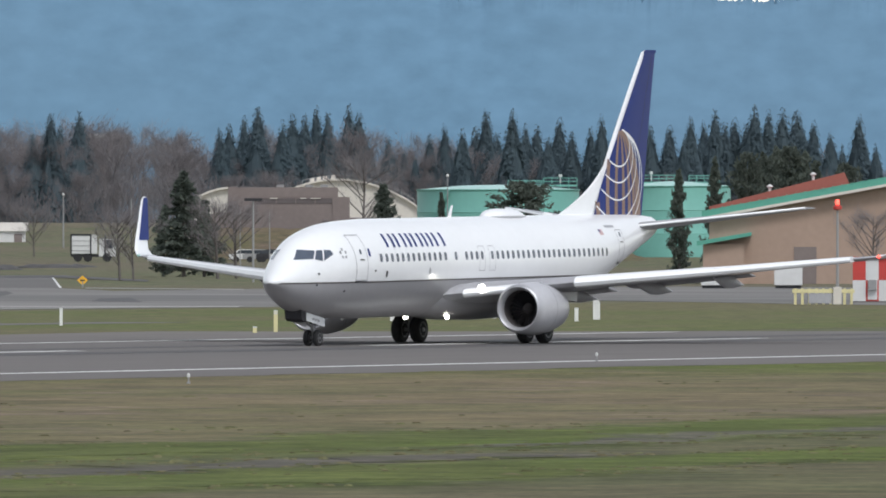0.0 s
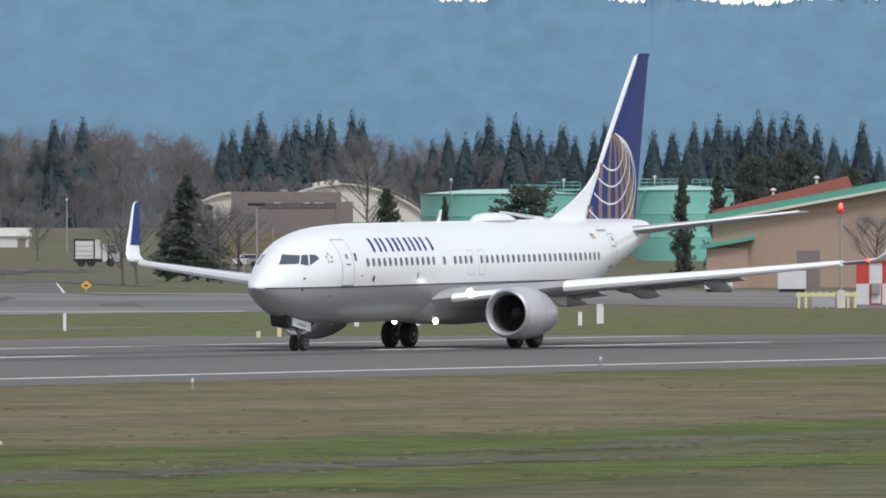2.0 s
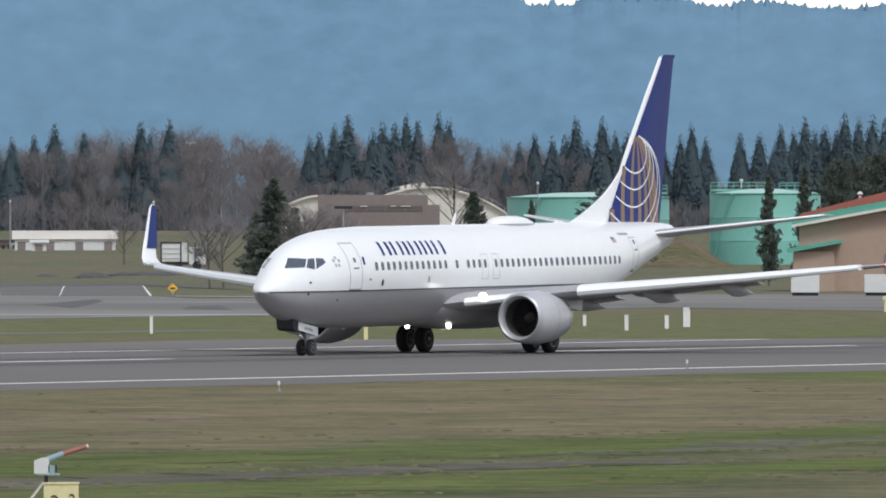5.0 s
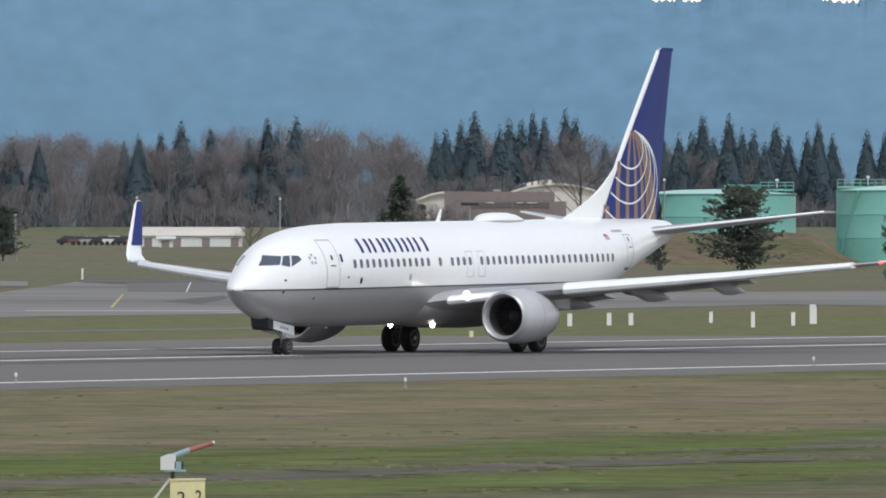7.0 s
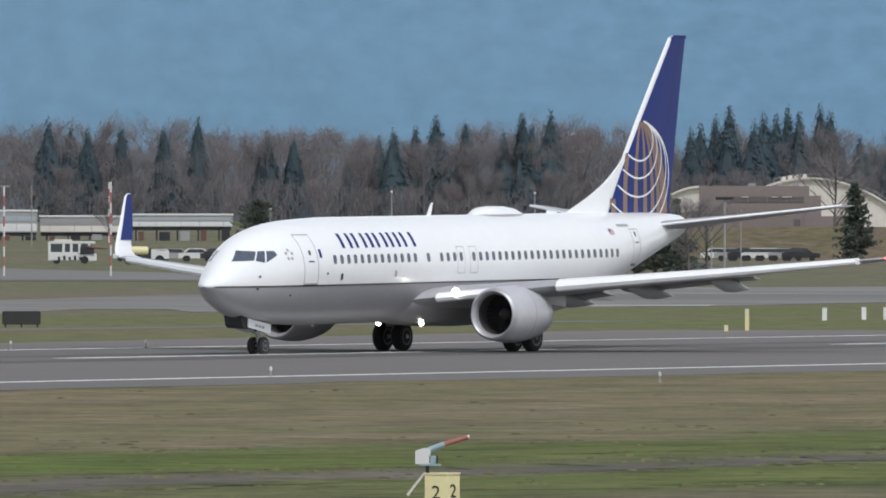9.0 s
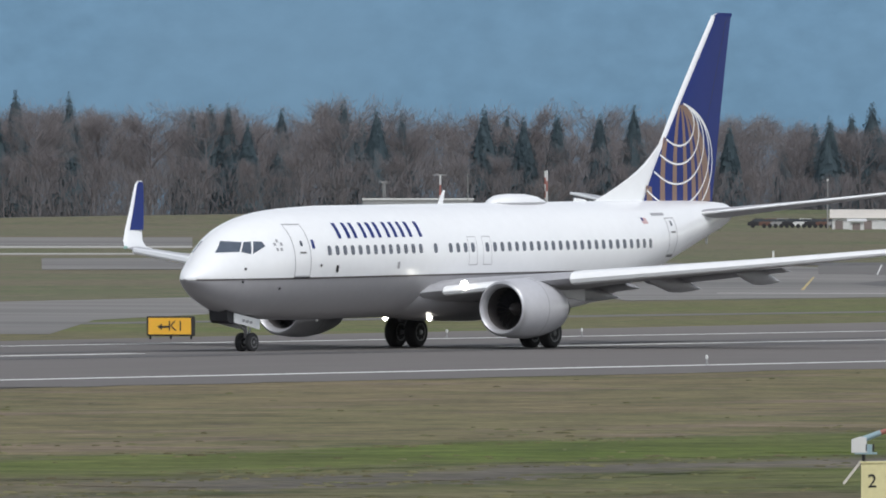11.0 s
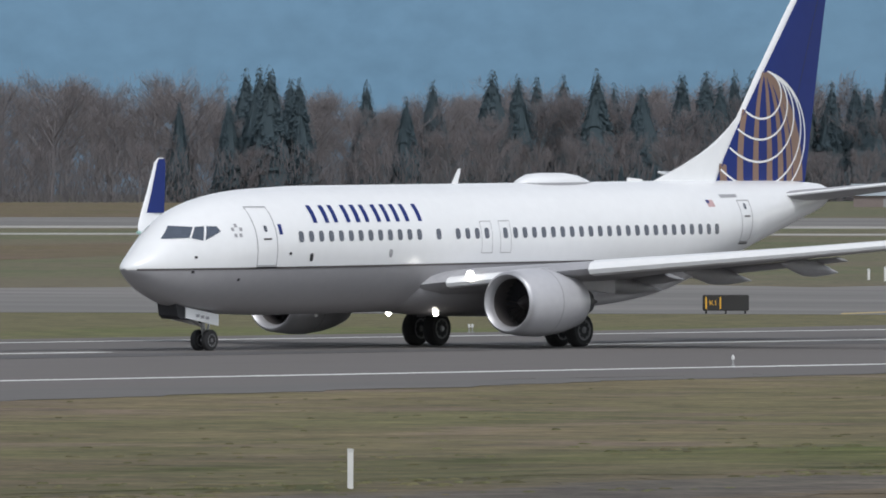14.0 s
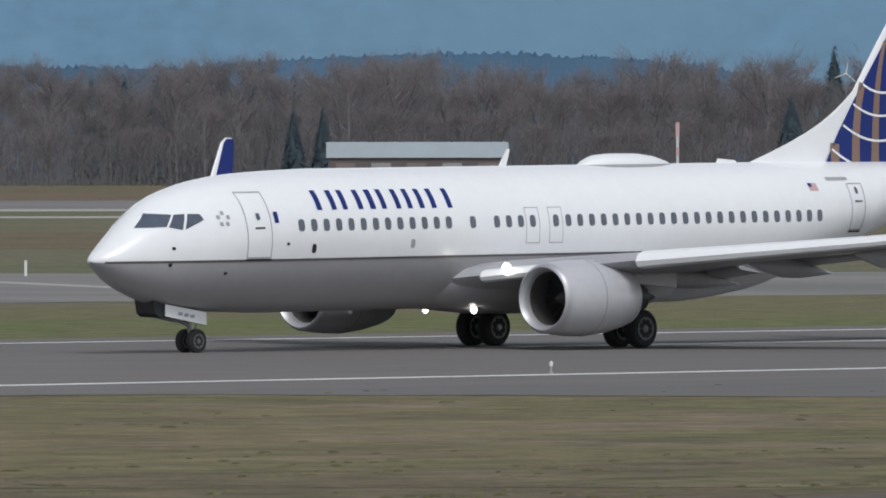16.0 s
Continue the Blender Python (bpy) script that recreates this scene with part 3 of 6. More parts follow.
# ---- hills ----
def hill(name, d, az0, az1, tops, material, label, jag, seed):
    """A wooded ridge: a sloping sheet with an uneven skyline of (bearing, height angle)."""
    r = random.Random(seed)
    bm = bmesh.new()
    n = int((az1 - az0) / 0.010)
    rings = []
    for i in range(n):
        az = az0 + (az1 - az0) * i / (n - 1)
        el = curve_at([a for a, _ in tops], [e for _, e in tops], az)
        top = EYE + d * math.tan(radians(el)) + 0.7 * noise.noise((az * 6, 0, seed))
        broad = sum(curve_at([a for a, _ in tops], [e for _, e in tops], min(max(az + 0.15 * q, az0), az1)) for q in range(-8, 9)) / 17
        broad = min(EYE + d * math.tan(radians(broad)), top / 0.93)
        ring = []
        for k, (u, w) in enumerate(((0, -1), (0.3, 0.35), (0.6, 0.68), (0.85, 0.9), (0.97, 0.985), (1, 1))):
            z = 2 + ((top if k > 3 else broad) - 2) * max(w, 0) - (12 if w < 0 else 0) + (jag * r.random() ** 2 if k == 5 else 0)
            ring.append(polar(az, d - 90 + 90 * u + 0, z))
        ring.append(polar(az, d + 120, 0))
        rings.append(ring)
    loft(bm, rings, cap=False, closed=False)
    return tagged(part(name, bm, material, None, label, smooth=True), kind="structure", category="hill")


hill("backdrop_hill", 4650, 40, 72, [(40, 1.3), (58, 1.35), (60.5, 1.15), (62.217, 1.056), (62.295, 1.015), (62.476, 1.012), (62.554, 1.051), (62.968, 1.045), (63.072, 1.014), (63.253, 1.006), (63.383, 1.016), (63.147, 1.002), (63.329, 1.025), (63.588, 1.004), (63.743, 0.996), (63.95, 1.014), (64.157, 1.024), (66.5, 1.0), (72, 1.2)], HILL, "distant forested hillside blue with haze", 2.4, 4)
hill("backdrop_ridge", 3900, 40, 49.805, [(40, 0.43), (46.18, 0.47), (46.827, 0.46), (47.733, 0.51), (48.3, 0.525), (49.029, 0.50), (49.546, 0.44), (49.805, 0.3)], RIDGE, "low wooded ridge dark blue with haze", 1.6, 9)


# ---- the airliner ----
TILT = 0.009
LINE_Z = 2.75
BODY = dict(
    x=[0.08, 0.16, 0.45, 1.0, 1.7, 2.5, 3.3, 4.3, 5.5, 7.0, 8.5, 24.0, 27.0, 30.0, 33.0, 35.5, 37.2, 37.8],
    top=[2.79, 2.92, 3.14, 3.56, 4.10, 4.57, 4.83, 5.04, 5.19, 5.27, 5.32, 5.32, 5.32, 5.32, 5.31, 5.26, 5.15, 4.98],
    bot=[2.79, 2.68, 2.47, 2.08, 1.78, 1.52, 1.40, 1.31, 1.26, 1.22, 1.22, 1.22, 1.48, 2.25, 3.15, 3.86, 4.36, 4.70],
    wid=[0.0, 0.20, 0.46, 0.76, 1.04, 1.29, 1.49, 1.67, 1.80, 1.87, 1.88, 1.88, 1.86, 1.66, 1.27, 0.84, 0.44, 0.14],
    mid=[2.79, 2.79, 2.80, 2.83, 2.90, 3.00, 3.12, 3.27, 3.39, 3.44, 3.45, 3.45, 3.50, 3.75, 4.20, 4.55, 4.75, 4.84],
)


def body(x):
    top, bot, w, mid = [curve_at(BODY["x"], BODY[k], x) for k in ("top", "bot", "wid", "mid")]
    return max(top, mid + 1e-3), min(bot, mid - 1e-3), max(w, 1e-3), mid


def lean(z, x):
    return z + TILT * (x - 18)


def skin(x, z, side=-1, off=0.0):
    """The point of the fuselage's skin at station x and height z; side -1 is the port side."""
    top, bot, w, mid = body(x)
    k = (z - mid) / ((top - mid) if z > mid else (mid - bot))
    k = max(-1, min(1, k))
    y = w * math.sqrt(max(0, 1 - k * k))
    n = Vector((0, y / max(w, 1e-3) ** 2, (z - mid) / ((top - mid) if z > mid else (mid - bot)) ** 2)).normalized()
    return Vector((x, side * (y + off * n.y), lean(z + off * n.z, x)))


def decal(x0, x1, z0, z1, side=-1, off=0.008, nx=6, nz=4, round_=False, shear=0.0, bm=None):
    """A panel that follows the skin."""
    bm = bm or bmesh.new()
    if round_:
        ring = []
        for i in range(14):
            a = 2 * math.pi * i / 14
            u, v = math.cos(a), math.sin(a)
            u, v = abs(u) ** 0.6 * math.copysign(1, u), abs(v) ** 0.6 * math.copysign(1, v)
            ring.append(bm.verts.new(skin((x0 + x1) / 2 + u * (x1 - x0) / 2, (z0 + z1) / 2 + v * (z1 - z0) / 2, side, off)))
        bm.faces.new(ring)
        return bm
    g = [[bm.verts.new(skin(x0 + (x1 - x0) * i / nx + shear * (j / nz), z0 + (z1 - z0) * j / nz, side, off)) for i in range(nx + 1)] for j in range(nz + 1)]
    for j in range(nz):
        for i in range(nx):
            bm.faces.new((g[j][i], g[j][i + 1], g[j + 1][i + 1], g[j + 1][i]))
    return bm


def shell(z_from, z_to, xs):
    """The fuselage's skin between two heights (None: its top or bottom), on both sides."""
    bm = bmesh.new()
    rings = []
    for x in xs:
        top, bot, w, mid = body(x)
        lo = bot if z_from is None else max(bot, min(z_from, top))
        hi = top if z_to is None else max(bot, min(z_to, top))

        def ang(z):
            k = (z - mid) / ((top - mid) if z > mid else (mid - bot))
            return math.acos(max(-1, min(1, k)))
        a0, a1 = ang(lo), ang(hi)
        half = []
        for i in range(19):
            a = a0 + (a1 - a0) * i / 18
            c = math.cos(a)
            half.append((w * math.sin(a), mid + (top - mid if c > 0 else mid - bot) * c))
        if z_to is None:
            ring = [(x, -y, lean(z, x)) for y, z in half] + [(x, y, lean(z, x)) for y, z in half[-2::-1]]
        else:
            half = half[::-1]
            ring = [(x, -y, lean(z, x)) for y, z in half] + [(x, y, lean(z, x)) for y, z in half[-2::-1]]
        rings.append(ring)
    loft(bm, rings, cap=False, closed=False)
    bmesh.ops.remove_doubles(bm, verts=bm.verts[:], dist=0.0005)
    return bm


def foil(le, chord, thick, n=9):
    """An aerofoil section round (x, y, z) of its leading edge: upper then lower side."""
    up, dn = [], []
    for i in range(n + 1):
        t = (1 - math.cos(math.pi * i / n)) / 2
        h = thick * chord * 5 * (0.2969 * math.sqrt(t) - 0.126 * t - 0.3516 * t**2 + 0.2843 * t**3 - 0.1036 * t**4)
        up.append((t * chord, h))
        dn.append((t * chord, -0.75 * h))
    return up[::-1] + dn[1:-1]


def wing_section(le, chord, thick, twist=0.0):
    return [(le[0] + u, le[1], le[2] + v - math.tan(radians(twist)) * u) for u, v in foil(le, chord, thick)]


WING = [(1.2, 13.1, 8.4, 2.02, 0.13), (1.9, 13.7, 7.7, 2.12, 0.13), (5.9, 16.0, 5.4, 2.56, 0.115), (11.5, 18.95, 3.3, 3.08, 0.105), (16.9, 21.8, 1.65, 3.62, 0.095)]


PORT = WING[:3] + [(11.6, 19.35, 3.3, 3.08, 0.105), (17.15, 22.55, 1.65, 3.64, 0.095)]


def wing_at(y, side=-1):
    ws = PORT if side < 0 else WING
    le, ch, z, th = [float(np.interp(y, [w[0] for w in ws], [w[k] for w in ws])) for k in (1, 2, 3, 4)]
    return le, ch, z, th


def flying_surface(stations, side):
    bm = bmesh.new()
    loft(bm, [wing_section((le, side * y, z), ch, th, tw) for y, le, ch, z, th, tw in stations])
    return bm


ROLLERS = []


def wheel(parent, x, y, r, w):
    """A wheel on its axle: tyre, two rims with lightening holes; it turns about its own y."""
    tyre = lathe([(-w / 2, r * 0.62), (-w / 2, r * 0.86), (-w * 0.36, r * 0.97), (-w * 0.15, r * 0.995), (-w * 0.13, r * 0.98), (0, r), (w * 0.13, r * 0.98), (w * 0.15, r * 0.995), (w * 0.36, r * 0.97), (w / 2, r * 0.86), (w / 2, r * 0.62)], (0, 0, 0), "y", 28)
    ob = part("tyre", tyre, RUBBER, parent, "black rubber tyre")
    ob.location = (x, y, r)
    ROLLERS.append((ob, x, y, r))
    for s in (-1, 1):
        rim = lathe([(s * w * 0.45, r * 0.60), (s * w * 0.53, r * 0.60), (s * w * 0.50, r * 0.50), (s * w * 0.42, r * 0.40), (s * w * 0.50, r * 0.20), (s * w * 0.56, r * 0.12)], (0, 0, 0), "y", 20)
        for k in range(8):
            a = k * math.tau / 8
            rod((r * 0.46 * math.cos(a), s * w * 0.44, r * 0.46 * math.sin(a)), (r * 0.46 * math.cos(a), s * w * 0.52, r * 0.46 * math.sin(a)), r * 0.05, n=6, bm=rim)
        part("rim", rim, RIM, ob, "grey metal wheel rim")


def loft_seam():
    """The dark joint where the antenna dome meets the roof."""
    bm = bmesh.new()
    loft(bm, [[(x, w * c, lean(z, x)) for c, z in ((-1, 5.16), (-1, 5.315), (1, 5.315), (1, 5.16))] for x, w in ((20.42, 0.10), (20.62, 0.34), (21.1, 0.53), (21.8, 0.60), (22.8, 0.59), (23.5, 0.49), (24.05, 0.30), (24.38, 0.10))])
    return bm


def build_airliner():
    plane = thing("airliner", "white twin-engined jet airliner with a blue tail, rolling on the runway", "airplane")
    xs = sorted(set(list(0.08 + np.linspace(0, 1, 18) ** 1.8 * 7) + list(np.linspace(7.08, 24, 12)) + list(np.linspace(24, 37.8, 22))))
    part("fuselage", shell(LINE_Z, None, xs), WHITE, plane, "glossy white upper fuselage")
    part("belly", shell(None, LINE_Z, [x for x in xs if body(max(x - 0.7, 0.45))[1] < LINE_Z]), BELLY, plane, "light grey painted belly")
    bm = decal(0.3, 31.0, LINE_Z - 0.03, LINE_Z + 0.03, -1, 0.012, 140, 1)
    decal(0.3, 31.0, LINE_Z - 0.03, LINE_Z + 0.03, 1, 0.012, 140, 1, bm=bm)
    part("cheat_line", bm, LINE, plane, "thin dark stripe")
    part("tail_cone", lathe([(0, 0.16), (0.25, 0.14), (0.45, 0.09)], (37.95, 0, 5.02), "x", 14), DARKM, plane, "dark exhaust outlet")
    # belly fairing round the wing's root
    bm = bmesh.new()
    rings = []
    for x, w, b in ((12.2, 0.8, 1.34), (13.6, 1.55, 1.16), (15.5, 2.1, 1.02), (19, 2.25, 0.98), (21.5, 2.0, 1.05), (23.5, 1.2, 1.28)):
        rings.append([(x, w * math.cos(a), 2.1 + (2.1 - b) * math.sin(a) * (1 if math.sin(a) < 0 else 0.35)) for a in np.linspace(0, 2 * math.pi, 24, endpoint=False)])
    loft(bm, rings)
    part("wing_fairing", bm, BELLY, plane, "light grey fairing under the wing root")

    for side in (-1, 1):
        gy = 2.84 if side < 0 else 3.0
        # cabin windows
        k = list(range(13)) + [14] + list(range(16, 20)) + [20.95] + list(range(22, 45))
        for i in k:
            x = 6.74 + 0.508 * i
            part("cabin_window", decal(x - 0.125, x + 0.125, 3.55, 3.90, side, 0.010, round_=True), WINDOW, plane)
        # doors: a dark seam and the panel within
        for x0, x1, z0, z1, nm in ((4.70, 5.56, 2.84, 4.66, "cabin_door"), (30.75, 31.4, 3.30, 4.63, "cabin_door"), (6.74 + 0.508 * 19 - 0.27, 6.74 + 0.508 * 19 + 0.27, 3.10, 4.10, "exit_hatch"), (6.74 + 0.508 * 20.95 - 0.27, 6.74 + 0.508 * 20.95 + 0.27, 3.10, 4.10, "exit_hatch")):
            g = 0.035 if nm == "cabin_door" else 0.022
            seam = bmesh.new()
            for a, b, c, d in ((x0 - g, x0, z0 - g, z1 + g), (x1, x1 + g, z0 - g, z1 + g), (x0, x1, z0 - g, z0), (x0, x1, z1, z1 + g)):
                decal(a, b, c, d, side, 0.007, 3, 8, bm=seam)
            door = part(nm, seam, BELLY if nm == "exit_hatch" or x0 > 20 else GREYP, plane, "outlined white door" if nm == "cabin_door" else "outlined overwing exit")
            if nm == "cabin_door":
                xm = (x0 + x1) / 2
                part("door_window", decal(xm - 0.07, xm + 0.07, z0 + 1.05, z0 + 1.25, side, 0.010, round_=True), WINDOW, door)
                part("door_handle", decal(xm - 0.16, xm + 0.2, z0 + 0.80, z0 + 0.85, side, 0.012, 3, 1), LINE, door)
                part("sill_plate", decal(x0 - 0.05, x1 + 0.05, z0 - 0.10, z0 - 0.045, side, 0.013, 4, 1), DARKM, door)
        part("service_panel", decal(5.72, 5.88, 3.80, 4.12, side, 0.009, 2, 2), BLUE, plane)
        # the airline's name as plain blue bars
        for x0, x1 in ((7.50, 8.30), (8.56, 9.40), (9.70, 9.92), (10.18, 10.98), (11.26, 11.96), (12.26, 13.12)):
            thin = 0.20
            for q0, q1 in ((x0, x0 + thin), (x1 - thin, x1)) if x1 - x0 > 0.3 else ((x0, x1),):
                part("name_bar", decal(q0, q1, 4.15, 4.70, side, 0.010, 4, 5), BLUE, plane, "plain blue bar of the airline's name")
        # small emblem of five wedges behind the flight deck
        for i in range(5):
            a = math.pi / 2 + i * 2 * math.pi / 5
            cx, cz = 3.93 + 0.17 * math.cos(a), 3.93 + 0.17 * math.sin(a)
            part("emblem_wedge", decal(cx - 0.055, cx + 0.055, cz - 0.055, cz + 0.055, side, 0.010, 2, 2), GREYP, plane)
        # flight deck glazing
        for c0, c1, c2, c3 in (((1.34, 3.70), (2.12, 3.73), (2.40, 4.07), (1.82, 4.11)), ((2.18, 3.72), (2.56, 3.64), (2.78, 4.09), (2.46, 4.07)), ((2.64, 3.65), (3.30, 3.92), (3.22, 4.08), (2.86, 4.09))):
            bm = bmesh.new()
            g = []
            for i in range(6):
                q = i / 5
                lo = (c0[0] + (c1[0] - c0[0]) * q, c0[1] + (c1[1] - c0[1]) * q)
                hi = (c3[0] + (c2[0] - c3[0]) * q, c3[1] + (c2[1] - c3[1]) * q)
                g.append([bm.verts.new(skin(lo[0] + (hi[0] - lo[0]) * k / 4, lo[1] + (hi[1] - lo[1]) * k / 4, side, 0.012)) for k in range(5)])
            for i in range(5):
                for k in range(4):
                    bm.faces.new((g[i][k], g[i + 1][k], g[i + 1][k + 1], g[i][k + 1]))
            part("flight_deck_window", bm, SCREEN if c0[0] < 1.4 and side > 0 else COCKPIT, plane, "flight deck window painted with a sky reflection" if c0[0] < 1.4 and side > 0 else "dark flight deck window")
        # probes and ports
        for x, z in ((2.2, 3.12), (2.1, 2.66), (4.0, 2.40), (6.2, 3.2)):
            part("probe", decal(x - 0.06, x + 0.06, z - 0.04, z + 0.04, side, 0.02, round_=True), DARKM, plane)
        for x, z in ((7.25, 3.06), (11.33, 3.14)):
            part("vent_port", decal(x - 0.09, x + 0.09, z - 0.13, z + 0.13, side, 0.012, round_=True), GREYP if x > 9 else DARKM, plane)
        flag = part("flag", decal(28.90, 29.30, 4.45, 4.68, side, 0.010, 3, 3), PALERED, plane, "small striped red and white flag")
        part("flag_canton", decal(28.90, 29.06, 4.57, 4.68, side, 0.014, 2, 2), BLUE, flag)
        part("registration_bar", decal(29.9, 30.9, 4.75, 4.85, side, 0.010, 3, 1), GREYP, plane)

        # wing
        wing = part("wing", flying_surface([(w[0], w[1], w[2], w[3], w[4], 1.0) for w in (PORT if side < 0 else WING)], side), GREYP, plane, "grey wing with a white leading edge")
        bm = bmesh.new()
        rings = []
        for y in (6.3, 9, 12, 14.5, 16.3):
            le, ch, z, th = wing_at(y, side)
            c = ch * 0.20 + 0.30
            rings.append([(le - 0.30 + u, side * y, z - 0.04 + v * 1.1 + 0.02 * u) for u, v in foil(None, c, 0.40, 6)])
        loft(bm, rings)
        part("slat", bm, WHITE, wing, "white extended leading-edge slat")
        bm = bmesh.new()
        rings = []
        for y in (2.2, 3.2, 4.1):
            le, ch, z, th = wing_at(y, side)
            rings.append([(le - 0.10 + u, side * y, z - 0.05 + v) for u, v in foil(None, 1.1, 0.40, 6)])
        loft(bm, rings)
        part("leading_edge", bm, WHITE, wing, "white inboard leading edge")
        for y0, y1 in ((2.3, 5.4), (6.2, 11.4)):
            bm = bmesh.new()
            rings = []
            for y in (y0, y1):
                le, ch, z, th = wing_at(y, side)
                rings.append([(le + ch - 0.15 + u * 0.95, side * y, z - 0.13 + v - 0.16 * u) for u, v in foil(None, ch * 0.18 + 0.15, 0.12, 6)])
            loft(bm, rings)
            part("flap", bm, GREYP, wing, "grey trailing-edge flap set for departure")
        for y in (4.3, 7.6, 10.6):
            le, ch, z, th = wing_at(y, side)
            x0 = le + ch * 0.50
            n = ch * 0.5 + 1.25
            bm = bmesh.new()
            loft(bm, [[(x0 + n * t, side * y + 0.19 * s * math.cos(a), z - 0.24 - 0.30 * t + 0.30 * s * math.sin(a)) for a in np.linspace(0, 2 * math.pi, 12, endpoint=False)] for t, s in ((0, 0.1), (0.15, 0.55), (0.38, 1), (0.6, 0.85), (0.82, 0.45), (1, 0.04))])
            part("flap_fairing", bm, GREYP, wing, "grey canoe-shaped flap track fairing")
        # blended winglet
        bm = bmesh.new()
        path = [(16.9, 21.8, 3.62, 1.65, 6), (17.25, 22.05, 3.70, 1.48, 30), (17.48, 22.32, 3.92, 1.32, 60), (17.60, 22.62, 4.32, 1.16, 76), (17.72, 23.1, 5.05, 0.90, 80), (17.84, 23.64, 6.02, 0.55, 80), (17.86, 23.86, 6.18, 0.30, 80)]
        if side < 0:
            path = [(y + 0.25, x + 0.75, z + 0.02, ch, tilt) for y, x, z, ch, tilt in path]
        rings = []
        for y, x, z, ch, tilt in path:
            r = radians(tilt)
            rings.append([(x + u, side * (y - v * math.sin(r)), z + v * math.cos(r)) for u, v in foil(None, ch, 0.10)])
        loft(bm, rings)
        wl = part("winglet", bm, WHITE, plane, "upswept white winglet with blue faces")
        for s in (-1, 1):
            bm = bmesh.new()
            rows = []
            for q in (0.0, 0.2, 0.42, 0.6, 0.75, 0.9, 0.98):
                y, x, z, ch = [float(np.interp(q, [0, 0.42, 0.9, 1], [path[i][j] for i in (3, 4, 5, 6)])) for j in (0, 1, 2, 3)]
                rows.append([bm.verts.new((x + ch * u, side * (y + s * (0.055 * ch + 0.008)), z)) for u in (0.20, 0.5, 0.85, 1.0)])
            for a, b in zip(rows, rows[1:]):
                for i in range(3):
                    bm.faces.new((a[i], a[i + 1], b[i + 1], b[i]))
            part("winglet_panel", bm, BLUE, wl, "blue painted face")
        part("navigation_light", lathe([(0, 0.05), (0.1, 0.07), (0.2, 0.03)], (path[0][1] - 0.08, side * (path[0][0] + 0.12), 3.66), "x", 8), REDLAMP if side < 0 else TANKTOP, plane)

        # engine
        ex, ey, ez = 13.62, side * 4.83, 1.50
        cowl = lathe([(0.10, 0.82), (0.02, 0.88), (0.0, 0.93), (0.06, 0.98), (0.35, 1.04), (0.9, 1.09), (1.6, 1.10), (2.4, 1.02), (3.0, 0.90), (3.35, 0.80), (3.30, 0.74), (2.6, 0.72)], (ex, ey, ez), "x", 40, cap=False)
        eng = part("engine_nacelle", cowl, NACELLE, plane, "light grey turbofan nacelle")
        part("inlet_lip", lathe([(0.28, 0.777), (0.16, 0.80), (0.03, 0.85), (-0.035, 0.905), (-0.01, 0.955), (0.05, 0.995), (0.13, 1.022)], (ex, ey, ez), "x", 40, cap=False), CHROME, eng, "polished metal inlet lip")
        part("inlet_duct", lathe([(0.28, 0.775), (1.1, 0.78), (1.12, 0.02)], (ex, ey, ez), "x", 32, cap=False), DUCT, eng, "dark inlet duct")
        for i in range(24):
            a, b = 2 * math.pi * i / 24, 2 * math.pi * (i + 0.7) / 24
            fan = bmesh.new()
            loft(fan, [[(ex + dx + o, ey + r * math.cos(q), ez + r * math.sin(q)) for dx, r, q in ((0.92, 0.24, a), (0.85, 0.765, a + 0.12), (1.02, 0.765, b + 0.12), (1.04, 0.24, b))] for o in (0, 0.015)])
            part("fan_blade", fan, DARKM, eng, smooth=False)
        part("spinner", lathe([(0.52, 0.01), (0.6, 0.07), (0.8, 0.17), (1.0, 0.24)], (ex, ey, ez), "x", 16), DUCT, eng, "grey cone spinner")
        part("core_nozzle", lathe([(2.4, 0.60), (3.4, 0.55), (4.1, 0.40), (4.15, 0.36), (3.6, 0.36)], (ex, ey, ez), "x", 24, cap=False), DARKM, eng, "dark metal core nozzle")
        part("exhaust_plug", lathe([(3.5, 0.30), (4.2, 0.22), (4.75, 0.03)], (ex, ey, ez), "x", 16), DARKM, eng)
        part("cowl_seam", lathe([(1.52, 1.103), (1.55, 1.108), (1.58, 1.101)], (ex, ey, ez), "x", 40, cap=False), GREYP, eng)
        for k in range(4 if side > 0 else 0):
            a = radians(14 - 13 * k)
            part("warning_mark", box(ex + 1.02, ex + 1.14, ey - 1.105 * math.cos(a) - 0.012, ey - 1.105 * math.cos(a) + 0.03, ez + 1.105 * math.sin(a) - 0.05, ez + 1.105 * math.sin(a) + 0.05), (RED, PLAINW)[k % 2], eng, "small coloured mark")
        bm = bmesh.new()
        loft(bm, [[(x, ey + s * w, z) for x, w, z in ((ex + 1.0, 0.03, 2.50), (ex + 1.8, 0.16, 2.62), (ex + 5.6, 0.10, 2.35), (ex + 5.6, 0.10, 1.75), (ex + 3.2, 0.20, 1.95), (ex + 1.4, 0.16, 2.35))] for s in (-1, 1)])
        part("pylon", bm, NACELLE, plane, "grey engine pylon")
        part("strake", prism([(ex + 0.7, ez + 0.75), (ex + 1.7, ez + 0.86), (ex + 1.6, ez + 1.08)], ey - side * 0.78 - 0.015, ey - side * 0.78 + 0.015, "y"), NACELLE, eng)

        # horizontal stabiliser
        stab = flying_surface([(0.35, 33.7, 4.3, 4.86, 0.10, 0), (3.8, 35.75, 2.75, 5.28, 0.09, 0), (7.15, 37.75, 1.25, 5.70, 0.08, 0)], side)
